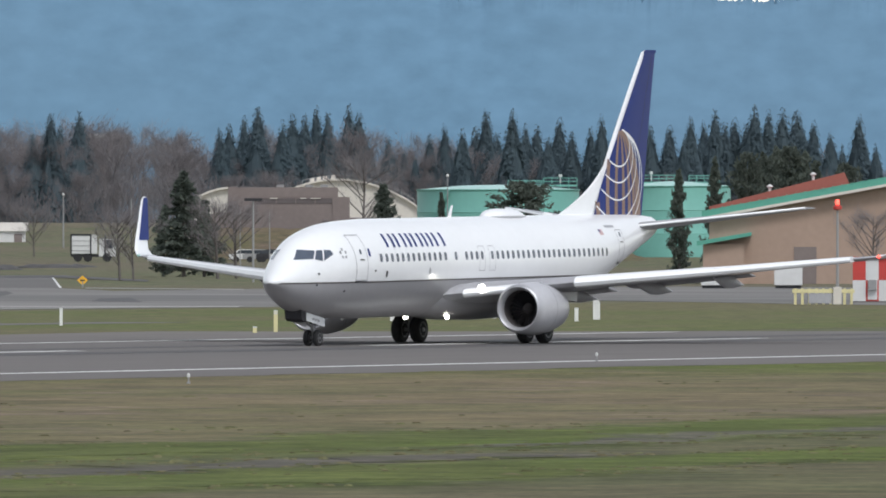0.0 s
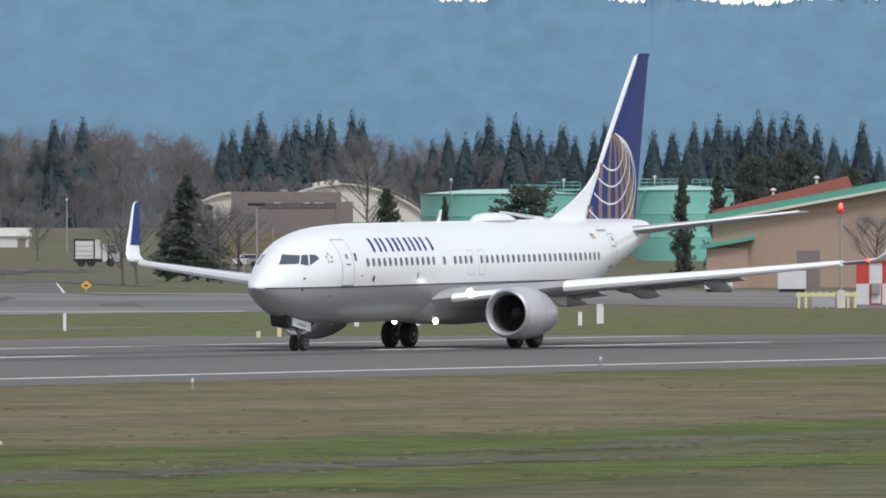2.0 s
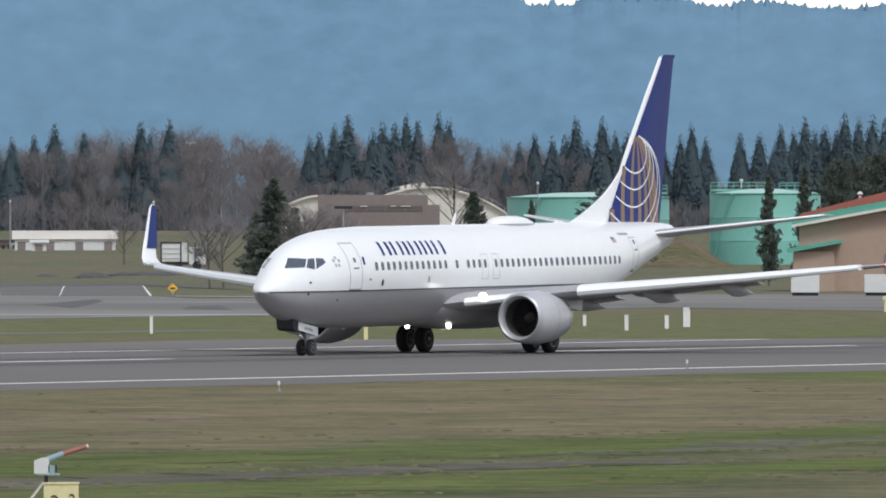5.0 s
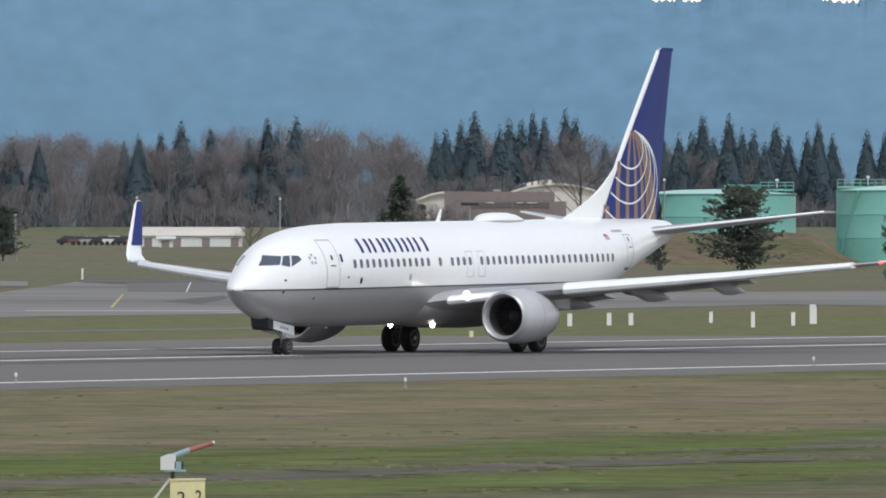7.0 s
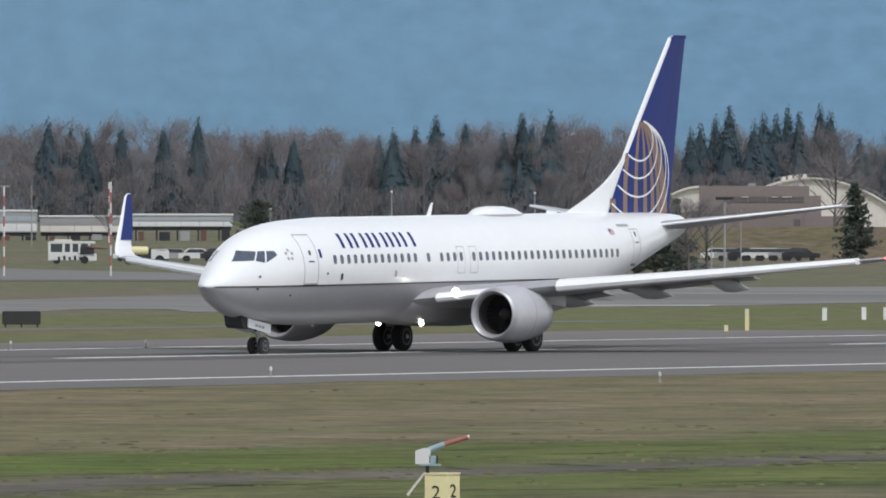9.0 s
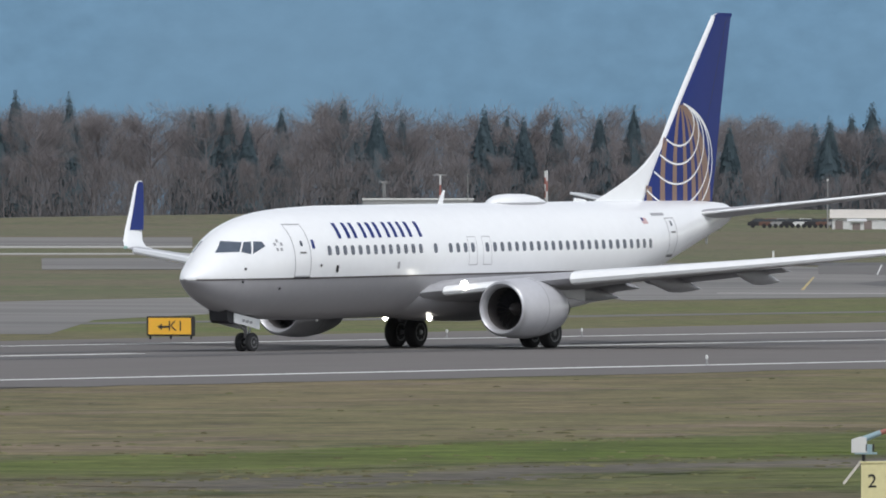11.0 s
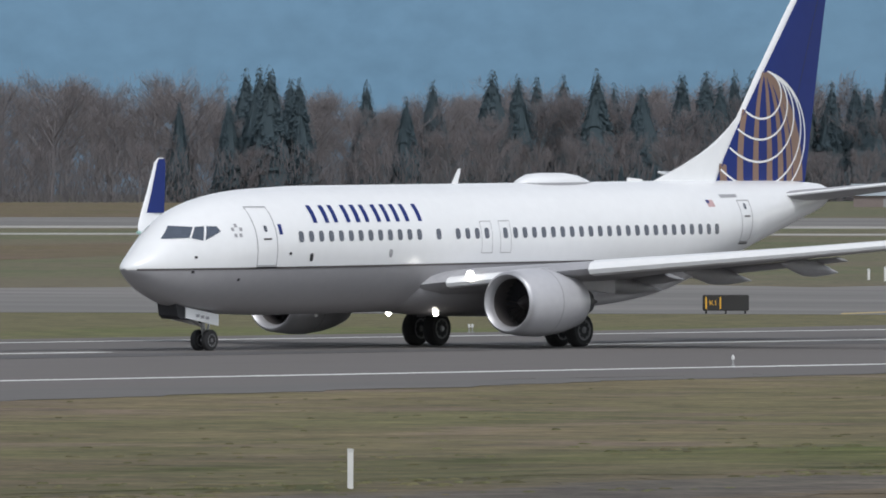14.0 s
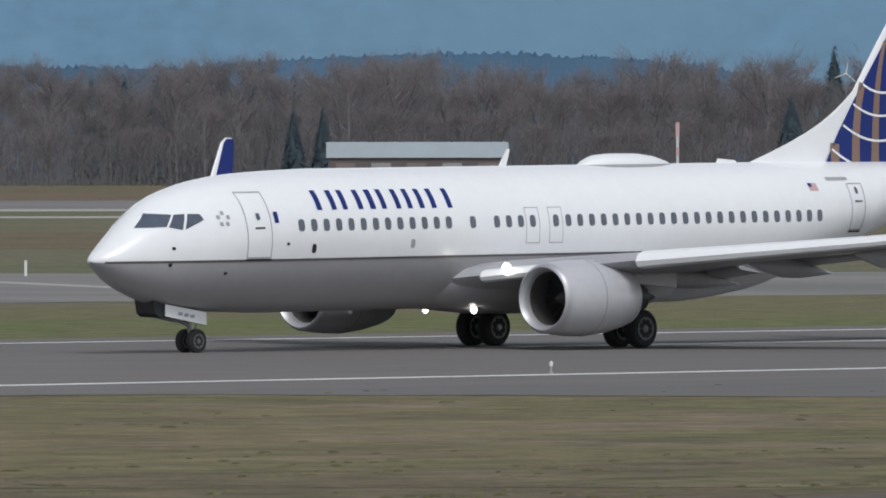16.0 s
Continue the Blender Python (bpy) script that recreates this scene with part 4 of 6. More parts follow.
        st = part("stabiliser", stab, GREYP, plane, "grey tailplane with a white leading edge")
        bm = bmesh.new()
        loft(bm, [[(le - 0.03 + u, side * y, z + v) for u, v in foil(None, 0.28, 0.45, 5)] for y, le, z in ((0.9, 34.03, 4.93), (7.15, 37.75, 5.70))])
        part("leading_edge", bm, WHITE, st)

        # main undercarriage leg
        leg = part("main_gear", rod((19.48, side * gy, 0.5), (19.3, side * 2.55, 2.2), 0.11, 0.13, 12), STEEL, plane, "grey main undercarriage leg")
        rod_b = rod((19.48, side * 2.3, 0.565), (19.48, side * 3.4, 0.565), 0.07)
        part("axle", rod_b, STEEL, leg)
        part("gear_door", box(19.0, 19.9, side * 3.02 - 0.02, side * 3.02 + 0.02, 0.95, 1.95, 0.01), NACELLE, leg)
        part("brace", rod((19.5, side * 2.8, 1.1), (19.4, side * 1.6, 1.7), 0.05), STEEL, leg)
        for dy in (-0.43, 0.43):
            wheel(plane, 19.48, side * gy + dy, 0.565, 0.42)

        # lamps that burn at the wing root and on the legs
        part("landing_light", lathe([(0, 0.18), (-0.03, 0.12), (-0.04, 0.01)], (14.15, side * 2.9, 2.34), "x", 14), LAMP, plane, "glowing landing light")
    for y, z in ((0.96, 1.14), (-0.96, 1.14)):
        part("landing_light", lathe([(0, 0.12), (-0.03, 0.10), (-0.04, 0.01)], (14.85, y, z), "x", 12), LAMP, plane, "glowing retractable landing light")
        part("light_arm", rod((14.86, y, z), (15.4, y, 1.3), 0.05), STEEL, plane)

    # fin
    fin = bmesh.new()
    loft(fin, [[(x0 + u, v, z) for u, v in foil(None, c, th, 9)] for z, x0, c, th in ((5.1, 30.3, 6.05, 0.07), (6.3, 31.45, 5.13, 0.08), (7.2, 32.27, 4.48, 0.085), (9.0, 33.62, 3.47, 0.09), (11, 35.2, 2.28, 0.09), (12.45, 36.40, 1.40, 0.09), (12.55, 36.75, 1.05, 0.05))])
    f = part("fin", fin, WHITE, plane, "blue tail fin with a white leading edge")
    bm = bmesh.new()
    loft(bm, [[(x, s * w, z) for x, w, z in ((27.8, 0.015, 5.38), (28.8, 0.03, 5.69), (29.7, 0.05, 5.99), (30.5, 0.07, 6.29), (31.15, 0.08, 6.58), (31.65, 0.07, 6.86), (32.15, 0.045, 7.21), (32.62, 0.02, 7.60), (32.75, 0.12, 6.9), (32.9, 0.16, 5.2), (28, 0.1, 5.2))] for s in (-1, 1)])
    part("dorsal_fin", bm, WHITE, f, "white dorsal fillet")

    def fin_pt(x, z, side, off):
        x0 = float(np.interp(z, [5.1, 6.3, 7.2, 9, 11, 12.45], [30.3, 31.45, 32.27, 33.62, 35.2, 36.4]))
        c = float(np.interp(z, [5.1, 6.3, 7.2, 9, 11, 12.45], [6.05, 5.13, 4.48, 3.47, 2.28, 1.40]))
        t = min(1, max(0, (x - x0) / c))
        hh = 0.085 * c * 5 * (0.2969 * math.sqrt(t) - 0.126 * t - 0.3516 * t**2 + 0.2843 * t**3 - 0.1036 * t**4)
        return Vector((x, side * (max(hh, 0) + off), z))

    def fin_edges(z):
        x0 = float(np.interp(z, [5.1, 6.3, 7.2, 9, 11, 12.45], [30.3, 31.45, 32.27, 33.62, 35.2, 36.4]))
        c = float(np.interp(z, [5.1, 6.3, 7.2, 9, 11, 12.45], [6.05, 5.13, 4.48, 3.47, 2.28, 1.40]))
        left = float(np.interp(z, [5.3, 6.3, 7.25, 9.1, 12.4], [31.05, 31.72, 32.46, 33.92, 36.6]))
        return left, x0 + c + 0.01
    for side in (-1, 1):
        bm = bmesh.new()
        rows = []
        for z in np.linspace(5.32, 12.46, 26):
            a, b = fin_edges(z)
            rows.append([bm.verts.new(fin_pt(a + (b - a) * i / 12, z, side, 0.012)) for i in range(13)])
        for a, b in zip(rows, rows[1:]):
            for i in range(12):
                bm.faces.new((a[i], a[i + 1], b[i + 1], b[i]))
        panel = part("fin_panel", bm, BLUE, f, "deep blue painted fin side")
        # the rudder's hinge line
        seam = bmesh.new()
        rail = []
        for z in np.linspace(5.4, 12.3, 24):
            b = fin_edges(z)[1]
            wd = (b - fin_edges(z)[0]) * 0.30
            rail.append([seam.verts.new(fin_pt(b - wd + q, z, side, 0.015)) for q in (-0.018, 0.018)])
        for a, b in zip(rail, rail[1:]):
            seam.faces.new((a[0], a[1], b[1], b[0]))
        part("rudder_seam", seam, DARKM, panel)

        def stroke(points, wide, off, material, nm):
            """A painted line over the fin's side: points (x, z), half its width at start and end."""
            bm = bmesh.new()
            prev = None
            n = len(points) - 1
            for k, (x, z) in enumerate(points):
                a, b = fin_edges(max(5.33, min(z, 12.4)))
                if not (a <= x <= b - 0.03 and z > 5.30):
                    prev = None
                    continue
                p, q = points[max(k - 1, 0)], points[min(k + 1, n)]
                dx, dz = q[0] - p[0], q[1] - p[1]
                l = math.hypot(dx, dz) or 1
                wd = wide[0] + (wide[1] - wide[0]) * k / n
                nx, nz = -dz / l * wd, dx / l * wd
                cur = [bm.verts.new(fin_pt(x + s * nx, z + s * nz, side, off)) for s in (-1, 1)]
                if prev:
                    bm.faces.new((prev[0], prev[1], cur[1], cur[0]))
                prev = cur
            if bm.faces:
                part(nm, bm, material, panel)
            else:
                bm.free()
        # plain globe: gold ribs fan out from a pole on the leading edge, white rings nest round it
        px, pz = 33.95, 9.15
        for xe in (30.6, 31.5, 32.4, 33.3, 34.15, 34.85, 35.4, 35.8, 36.08):
            stroke([((1 - q) ** 2 * px + 2 * q * (1 - q) * xe + q * q * xe, (1 - q) ** 2 * pz + 2 * q * (1 - q) * 7.9 + q * q * 5.3) for q in np.linspace(0.04, 1, 44)], (0.05, 0.185), 0.017, GOLD, "gold_rib")
        for k in (1.65, 2.35, 3.1, 3.95, 4.45):
            stroke([(px - 0.15 * k + 0.69 * k * math.cos(a), pz - 0.5 * k + 0.5 * k * math.sin(a)) for a in np.linspace(1.2, -3.2, 70)], (0.035, 0.035), 0.022, WHITE, "globe_ring")
    part("fin_cap", prism([(36.5, 12.44), (36.85, 12.57), (37.8, 12.57), (37.82, 12.44)], -0.06, 0.06, "y"), BLUE, f)

    # roof fittings
    bm = bmesh.new()
    loft(bm, [[(x, w * math.cos(a), lean(5.28, x) + hh * max(0, math.sin(a)) - (0.1 if math.sin(a) < -0.01 else 0)) for a in np.linspace(0, 2 * math.pi, 18, endpoint=False)] for x, w, hh in ((20.45, 0.1, 0.03), (20.65, 0.30, 0.18), (21.1, 0.48, 0.32), (21.8, 0.55, 0.36), (22.8, 0.54, 0.35), (23.5, 0.44, 0.27), (24.05, 0.26, 0.13), (24.35, 0.08, 0.03))])
    part("dome_seam", loft_seam(), GREYP, plane, "grey seam round the dome")
    part("antenna_dome", bm, WHITE, plane, "white streamlined antenna dome")
    part("blade_antenna", prism([(16.92, 5.28), (17.24, 5.28), (17.40, 5.80), (17.30, 5.80)], -0.02, 0.02, "y"), WHITE, plane)
    part("blade_antenna", prism([(26.4, 5.33), (27.4, 5.35), (27.2, 5.47), (26.5, 5.52)], -0.03, 0.03, "y"), WHITE, plane)

    # nose undercarriage
    ng = part("nose_gear", rod((4.15, 0, 0.35), (3.85, 0, 1.5), 0.075, 0.09, 12), STEEL, plane, "grey nose undercarriage leg")
    part("axle", rod((4.11, -0.28, 0.345), (4.11, 0.28, 0.345), 0.05), STEEL, ng)
    part("torque_link", rod((4.2, 0, 0.5), (4.35, 0, 0.85), 0.035), STEEL, ng)
    part("drag_brace", rod((3.95, 0, 0.8), (2.7, 0, 1.35), 0.05), STEEL, ng)
    for side in (-1, 1):
        wheel(plane, 4.11, side * 0.22, 0.345, 0.20)
        door = part("nose_gear_door", prism([(2.65, 1.06), (2.65, 1.40), (4.30, 1.16), (4.30, 0.80)], side * 0.42 - 0.02, side * 0.42 + 0.02, "y"), WHITE if side < 0 else NACELLE, plane, "white nose gear door")
        for i in range(3):
            part("fleet_number_bar", box(3.15 + 0.24 * i, 3.32 + 0.24 * i, side * 0.45 - 0.004, side * 0.45 + 0.004, 1.08 - 0.036 * i, 1.17 - 0.036 * i), GREYP, door)
    part("taxi_light", lathe([(0, 0.07), (-0.03, 0.05)], (3.88, 0, 0.95), "x", 10), GLASS, ng)
    part("gear_bay", prism([(2.3, 1.14), (2.45, 1.04), (4.0, 0.98), (4.0, 1.6), (2.2, 1.6)], -0.38, 0.38, "y"), DARKM, plane, "dark nose wheel bay")
    return plane



# ---- trees ----
def raw_mesh(verts, faces, material):
    me = bpy.data.meshes.new("mesh")
    me.from_pydata([tuple(v) for v in verts], [], [tuple(f) for f in faces])
    me.materials.append(material)
    return me


def conifer_crown(h, w, seed, n, low=0.08, power=0.85):
    """Drooping sprays of needles round a stem, as loose triangles."""
    r = np.random.RandomState(seed)
    v, f = [], []
    gap = r.rand(6) * 2 * math.pi
    for i in range(n):
        t = low + (1 - low) * (1 - math.sqrt(r.rand()))
        a = r.rand() * 2 * math.pi
        reach = w * 0.5 * (1 - t) ** power * (0.72 + 0.28 * math.sin(a * 3 + gap[int(t * 5.9)])) * (0.35 + 0.75 * r.rand() ** 0.5) + 0.012 * h
        z = h * t + 0.02 * h * r.randn() * (1 - t)
        s = 0.0110 * h * (0.7 + 0.8 * r.rand()) * (1.15 - 0.65 * t)
        c = np.array([reach * math.cos(a), reach * math.sin(a), z - 0.35 * reach * (0.4 if t > 0.9 else 1) + 0.1 * w])
        side = np.array([-math.sin(a), math.cos(a), 0.0])
        out = np.array([math.cos(a), math.sin(a), -0.40 + 0.35 * r.randn()])
        k = len(v)
        v += [c + side * s, c - side * s * 0.9 + np.array([0, 0, s * 0.3 * r.randn()]), c + out * s * 1.3, c - out * s * 0.9 + np.array([0, 0, s * 1.1])]
        f += [(k, k + 1, k + 2), (k, k + 1, k + 3)]
    # the dense inside of the crown
    tiers = [low + 0.02 + 0.07 * q for q in range(12)]
    for z0 in tiers:
        k = len(v)
        for q in range(14):
            a = q * math.tau / 14 + z0
            rad = w * 0.41 * (1 - z0) ** power * (0.82 + 0.3 * r.rand())
            v.append(np.array([rad * math.cos(a), rad * math.sin(a), h * (z0 - 0.03 + 0.05 * r.rand())]))
        v.append(np.array([0.0, 0.0, h * min(0.98, z0 + 0.5)]))
        f += [(k + q, k + (q + 1) % 14, k + 14) for q in range(14)]
    k = len(v)
    tip = np.array([0, 0, h])
    for q in range(4):
        a = q * math.pi / 2
        v.append(np.array([0.02 * h * math.cos(a), 0.02 * h * math.sin(a), 0.9 * h]))
    v.append(tip)
    f += [(k, k + 1, k + 4), (k + 1, k + 2, k + 4), (k + 2, k + 3, k + 4), (k + 3, k, k + 4)]
    return v, f


def bare_parts(h, w, seed, twigs, stout=1.0):
    """Stem, limbs and twigs of a leafless tree: (vertices, faces) of the wood and of the twigs."""
    r = np.random.RandomState(seed)
    wood_v, wood_f, twig_v, twig_f = [], [], [], []

    def limb(a, b, ra, rb):
        d = b - a
        d = d / np.linalg.norm(d)
        u = np.cross(d, [0.3, 0.9, 0.1])
        u /= np.linalg.norm(u)
        q = np.cross(d, u)
        k = len(wood_v)
        for p, rad in ((a, ra * stout), (b, rb * stout)):
            for m in range(4):
                wood_v.append(p + rad * (u * math.cos(m * math.pi / 2) + q * math.sin(m * math.pi / 2)))
        for m in range(4):
            wood_f.append((k + m, k + (m + 1) % 4, k + 4 + (m + 1) % 4, k + 4 + m))
    ends = []
    top = np.array([0.03 * h * r.randn(), 0.03 * h * r.randn(), 0.92 * h])
    limb(np.zeros(3), top * 0.45, 0.016 * h, 0.011 * h)
    limb(top * 0.45, top, 0.011 * h, 0.002 * h)
    for i in range(18):
        t = 0.22 + 0.72 * (i / 18.0)
        a = r.rand() * 2 * math.pi
        s = top * t
        ln = w * 0.5 * (1.15 - 0.75 * abs(t - 0.45) / 0.55) * (0.7 + 0.5 * r.rand())
        e = s + np.array([math.cos(a) * ln, math.sin(a) * ln, ln * (0.75 + 0.5 * r.rand())])
        e[2] = min(e[2], h * (0.9 + 0.1 * r.rand()))
        limb(s, e, 0.006 * h, 0.0015 * h)
        ends.append((s, e))
        for _ in range(2):
            q = s + (e - s) * (0.4 + 0.4 * r.rand())
            e2 = q + (e - s) * 0.45 * (0.6 + 0.5 * r.rand()) + np.array([r.randn(), r.randn(), 0.5]) * 0.06 * h
            limb(q, e2, 0.003 * h, 0.001 * h)
            ends.append((q, e2))
    for i in range(twigs):
        s, e = ends[r.randint(len(ends))]
        p = s + (e - s) * (0.25 + 0.8 * r.rand()) + r.randn(3) * 0.035 * h
        d = (e - s) / np.linalg.norm(e - s) + r.randn(3) * 0.8 + np.array([0, 0, 0.6])
        d = d / np.linalg.norm(d) * h * (0.05 + 0.06 * r.rand())
        u = np.cross(d, r.randn(3))
        u = u / (np.linalg.norm(u) + 1e-6) * h * 0.0016
        k = len(twig_v)
        twig_v += [p - u, p + u, p + d]
        twig_f.append((k, k + 1, k + 2))
    return wood_v, wood_f, twig_v, twig_f


def conifer(name, h, w, seed, n, needles, label, group):
    t = thing(name, label, "tree", group)
    part("trunk", rod((0, 0, -0.3), (0, 0, 0.9 * h), 0.016 * h, 0.003 * h, 6), BARK, t)
    v, f = conifer_crown(h, w, seed, n)
    part("crown", raw_mesh(v, f, needles), needles, t, "needles paled and blued for haze")
    return t


FAR_D = 2240.0
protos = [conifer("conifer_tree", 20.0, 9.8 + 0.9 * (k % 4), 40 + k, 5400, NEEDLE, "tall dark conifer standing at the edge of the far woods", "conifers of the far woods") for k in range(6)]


def sow_conifers(spots, d0):
    r = random.Random(len(spots))
    for k, (az, top) in enumerate(spots):
        d = d0 + r.uniform(-25, 40)
        base = 2.0
        hh = EYE + d * math.tan(radians(top)) - base
        src = protos[k % 6]
        ob = copy_thing(src, facing(az, d, base, r.uniform(0, 360)))
        s = hh / 20.0
        ob.scale = (s * r.uniform(0.85, 1.1), s * r.uniform(0.85, 1.1), s)


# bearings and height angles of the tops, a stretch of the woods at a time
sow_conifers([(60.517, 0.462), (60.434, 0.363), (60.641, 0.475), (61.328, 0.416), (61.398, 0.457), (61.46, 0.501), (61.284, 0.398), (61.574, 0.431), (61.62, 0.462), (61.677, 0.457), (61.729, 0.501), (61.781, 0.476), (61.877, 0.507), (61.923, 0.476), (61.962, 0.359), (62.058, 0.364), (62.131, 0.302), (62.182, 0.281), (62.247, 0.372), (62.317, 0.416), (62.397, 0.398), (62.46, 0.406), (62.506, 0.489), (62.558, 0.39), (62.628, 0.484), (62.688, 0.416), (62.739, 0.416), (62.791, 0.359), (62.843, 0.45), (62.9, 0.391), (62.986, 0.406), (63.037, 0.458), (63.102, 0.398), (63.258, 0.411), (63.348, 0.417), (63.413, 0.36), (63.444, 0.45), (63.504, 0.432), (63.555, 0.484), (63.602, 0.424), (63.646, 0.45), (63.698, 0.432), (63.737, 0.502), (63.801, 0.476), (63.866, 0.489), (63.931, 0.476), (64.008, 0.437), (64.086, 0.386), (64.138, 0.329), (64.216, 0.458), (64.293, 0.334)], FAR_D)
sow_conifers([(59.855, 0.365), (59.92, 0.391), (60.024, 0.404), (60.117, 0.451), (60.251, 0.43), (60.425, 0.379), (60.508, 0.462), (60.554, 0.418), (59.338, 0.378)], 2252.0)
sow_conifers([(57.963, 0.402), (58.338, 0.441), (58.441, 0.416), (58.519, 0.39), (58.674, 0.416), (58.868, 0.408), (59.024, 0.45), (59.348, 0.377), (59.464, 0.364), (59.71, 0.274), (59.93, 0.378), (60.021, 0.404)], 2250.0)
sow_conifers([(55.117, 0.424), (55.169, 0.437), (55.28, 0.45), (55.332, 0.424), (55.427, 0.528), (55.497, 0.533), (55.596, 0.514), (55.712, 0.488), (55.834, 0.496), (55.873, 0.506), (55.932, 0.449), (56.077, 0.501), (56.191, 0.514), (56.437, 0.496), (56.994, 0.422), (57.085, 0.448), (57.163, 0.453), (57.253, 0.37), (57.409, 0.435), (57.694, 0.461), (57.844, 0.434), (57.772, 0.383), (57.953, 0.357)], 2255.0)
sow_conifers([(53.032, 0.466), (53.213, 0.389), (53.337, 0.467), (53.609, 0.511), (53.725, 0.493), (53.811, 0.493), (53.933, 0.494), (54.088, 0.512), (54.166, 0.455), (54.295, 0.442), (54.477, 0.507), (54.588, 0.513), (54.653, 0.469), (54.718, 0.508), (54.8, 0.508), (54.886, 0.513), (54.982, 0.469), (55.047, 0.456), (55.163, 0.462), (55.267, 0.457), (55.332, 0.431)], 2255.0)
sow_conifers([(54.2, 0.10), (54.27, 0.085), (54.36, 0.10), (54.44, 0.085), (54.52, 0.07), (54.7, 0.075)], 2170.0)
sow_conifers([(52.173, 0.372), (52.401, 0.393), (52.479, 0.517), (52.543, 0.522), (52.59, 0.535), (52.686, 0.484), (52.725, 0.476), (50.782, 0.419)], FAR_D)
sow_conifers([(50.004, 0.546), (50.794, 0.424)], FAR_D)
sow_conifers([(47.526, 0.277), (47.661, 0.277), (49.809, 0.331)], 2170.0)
for p in protos:
    p.matrix_world = facing(46.6 + 0.15 * protos.index(p), 2330, 2.0)


def far_woods():
    """The leafless woods behind the field, too many trees to count."""
    variants = [bare_parts(20.0, 13.0, 70 + k, 4000) for k in range(5)]
    r = np.random.RandomState(5)
    sets = [[], [], [], []]
    at = [0, 0]
    prof_az = [46, 49, 51, 53, 55, 57, 57.5, 58, 59, 60, 60.5, 60.74, 61, 62.2, 62.6, 64, 67]
    prof_el = [0.46, 0.47, 0.47, 0.43, 0.44, 0.44, 0.45, 0.42, 0.40, 0.36, 0.40, 0.46, 0.37, 0.37, 0.24, 0.22, 0.24]
    for row in range(5):
        az = 46.0 + 0.1 * row
        while az < 67:
            d = (2208, 2245, 2300, 2375, 2450)[row] + 12 * r.randn()
            hh = (EYE + d * math.tan(radians(float(np.interp(az, prof_az, prof_el)))) - 2) * (0.72 + 0.34 * r.rand()) * (0.62 if row == 0 else 1.0)
            k = r.randint(5)
            s, a = hh / 20.0, r.rand() * 6.28
            c = np.array(polar(az, d, 2.0))
            rot = np.array([[math.cos(a), -math.sin(a), 0], [math.sin(a), math.cos(a), 0], [0, 0, 1]]) * s
            for j in (0, 1):
                vv, ff = variants[k][2 * j], variants[k][2 * j + 1]
                sets[2 * j].append(np.array(vv) @ rot.T + c)
                sets[2 * j + 1] += [tuple(x + at[j] for x in fc) for fc in ff]
                at[j] += len(vv)
            az += 0.16 + 0.16 * r.rand()
    wood = thing("far_woods", "grey-brown leafless winter woods beyond the airfield", "woods", kind="stuff")
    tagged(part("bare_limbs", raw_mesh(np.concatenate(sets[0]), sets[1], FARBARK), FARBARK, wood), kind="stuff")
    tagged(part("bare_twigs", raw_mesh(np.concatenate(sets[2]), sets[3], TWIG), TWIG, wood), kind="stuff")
    # saplings and scrub before and between the trees
    v, f = [], []
    for i in range(230000):
        az = 46 + 20 * r.rand()
        deep = i % 3 == 0
        d = 2395 + 90 * r.rand() if deep else 2195 + 300 * r.rand() ** 1.7
        top = (18.0 if deep else 11.5) * (0.75 + 0.45 * noise.noise((az * 4, 0, 3.3)) + 0.2 * noise.noise((az * 23, 0, 1.3)))
        c = np.array(polar(az, d, 1.6 + top * r.rand() ** 1.15))
        a = radians(-az + 35 * r.randn())
        u = np.array([math.cos(a), math.sin(a), 0]) * (0.03 + 0.07 * r.rand())
        hh = 0.9 + 1.9 * r.rand()
        k = len(v)
        v += [c - u, c + u, c + np.array([0.7 * r.randn(), 0.7 * r.randn(), hh])]
        f.append((k, k + 1, k + 2))
    tagged(part("scrub", raw_mesh(v, f, UNDER), UNDER, wood, "undergrowth paled for haze"), kind="stuff")


far_woods()

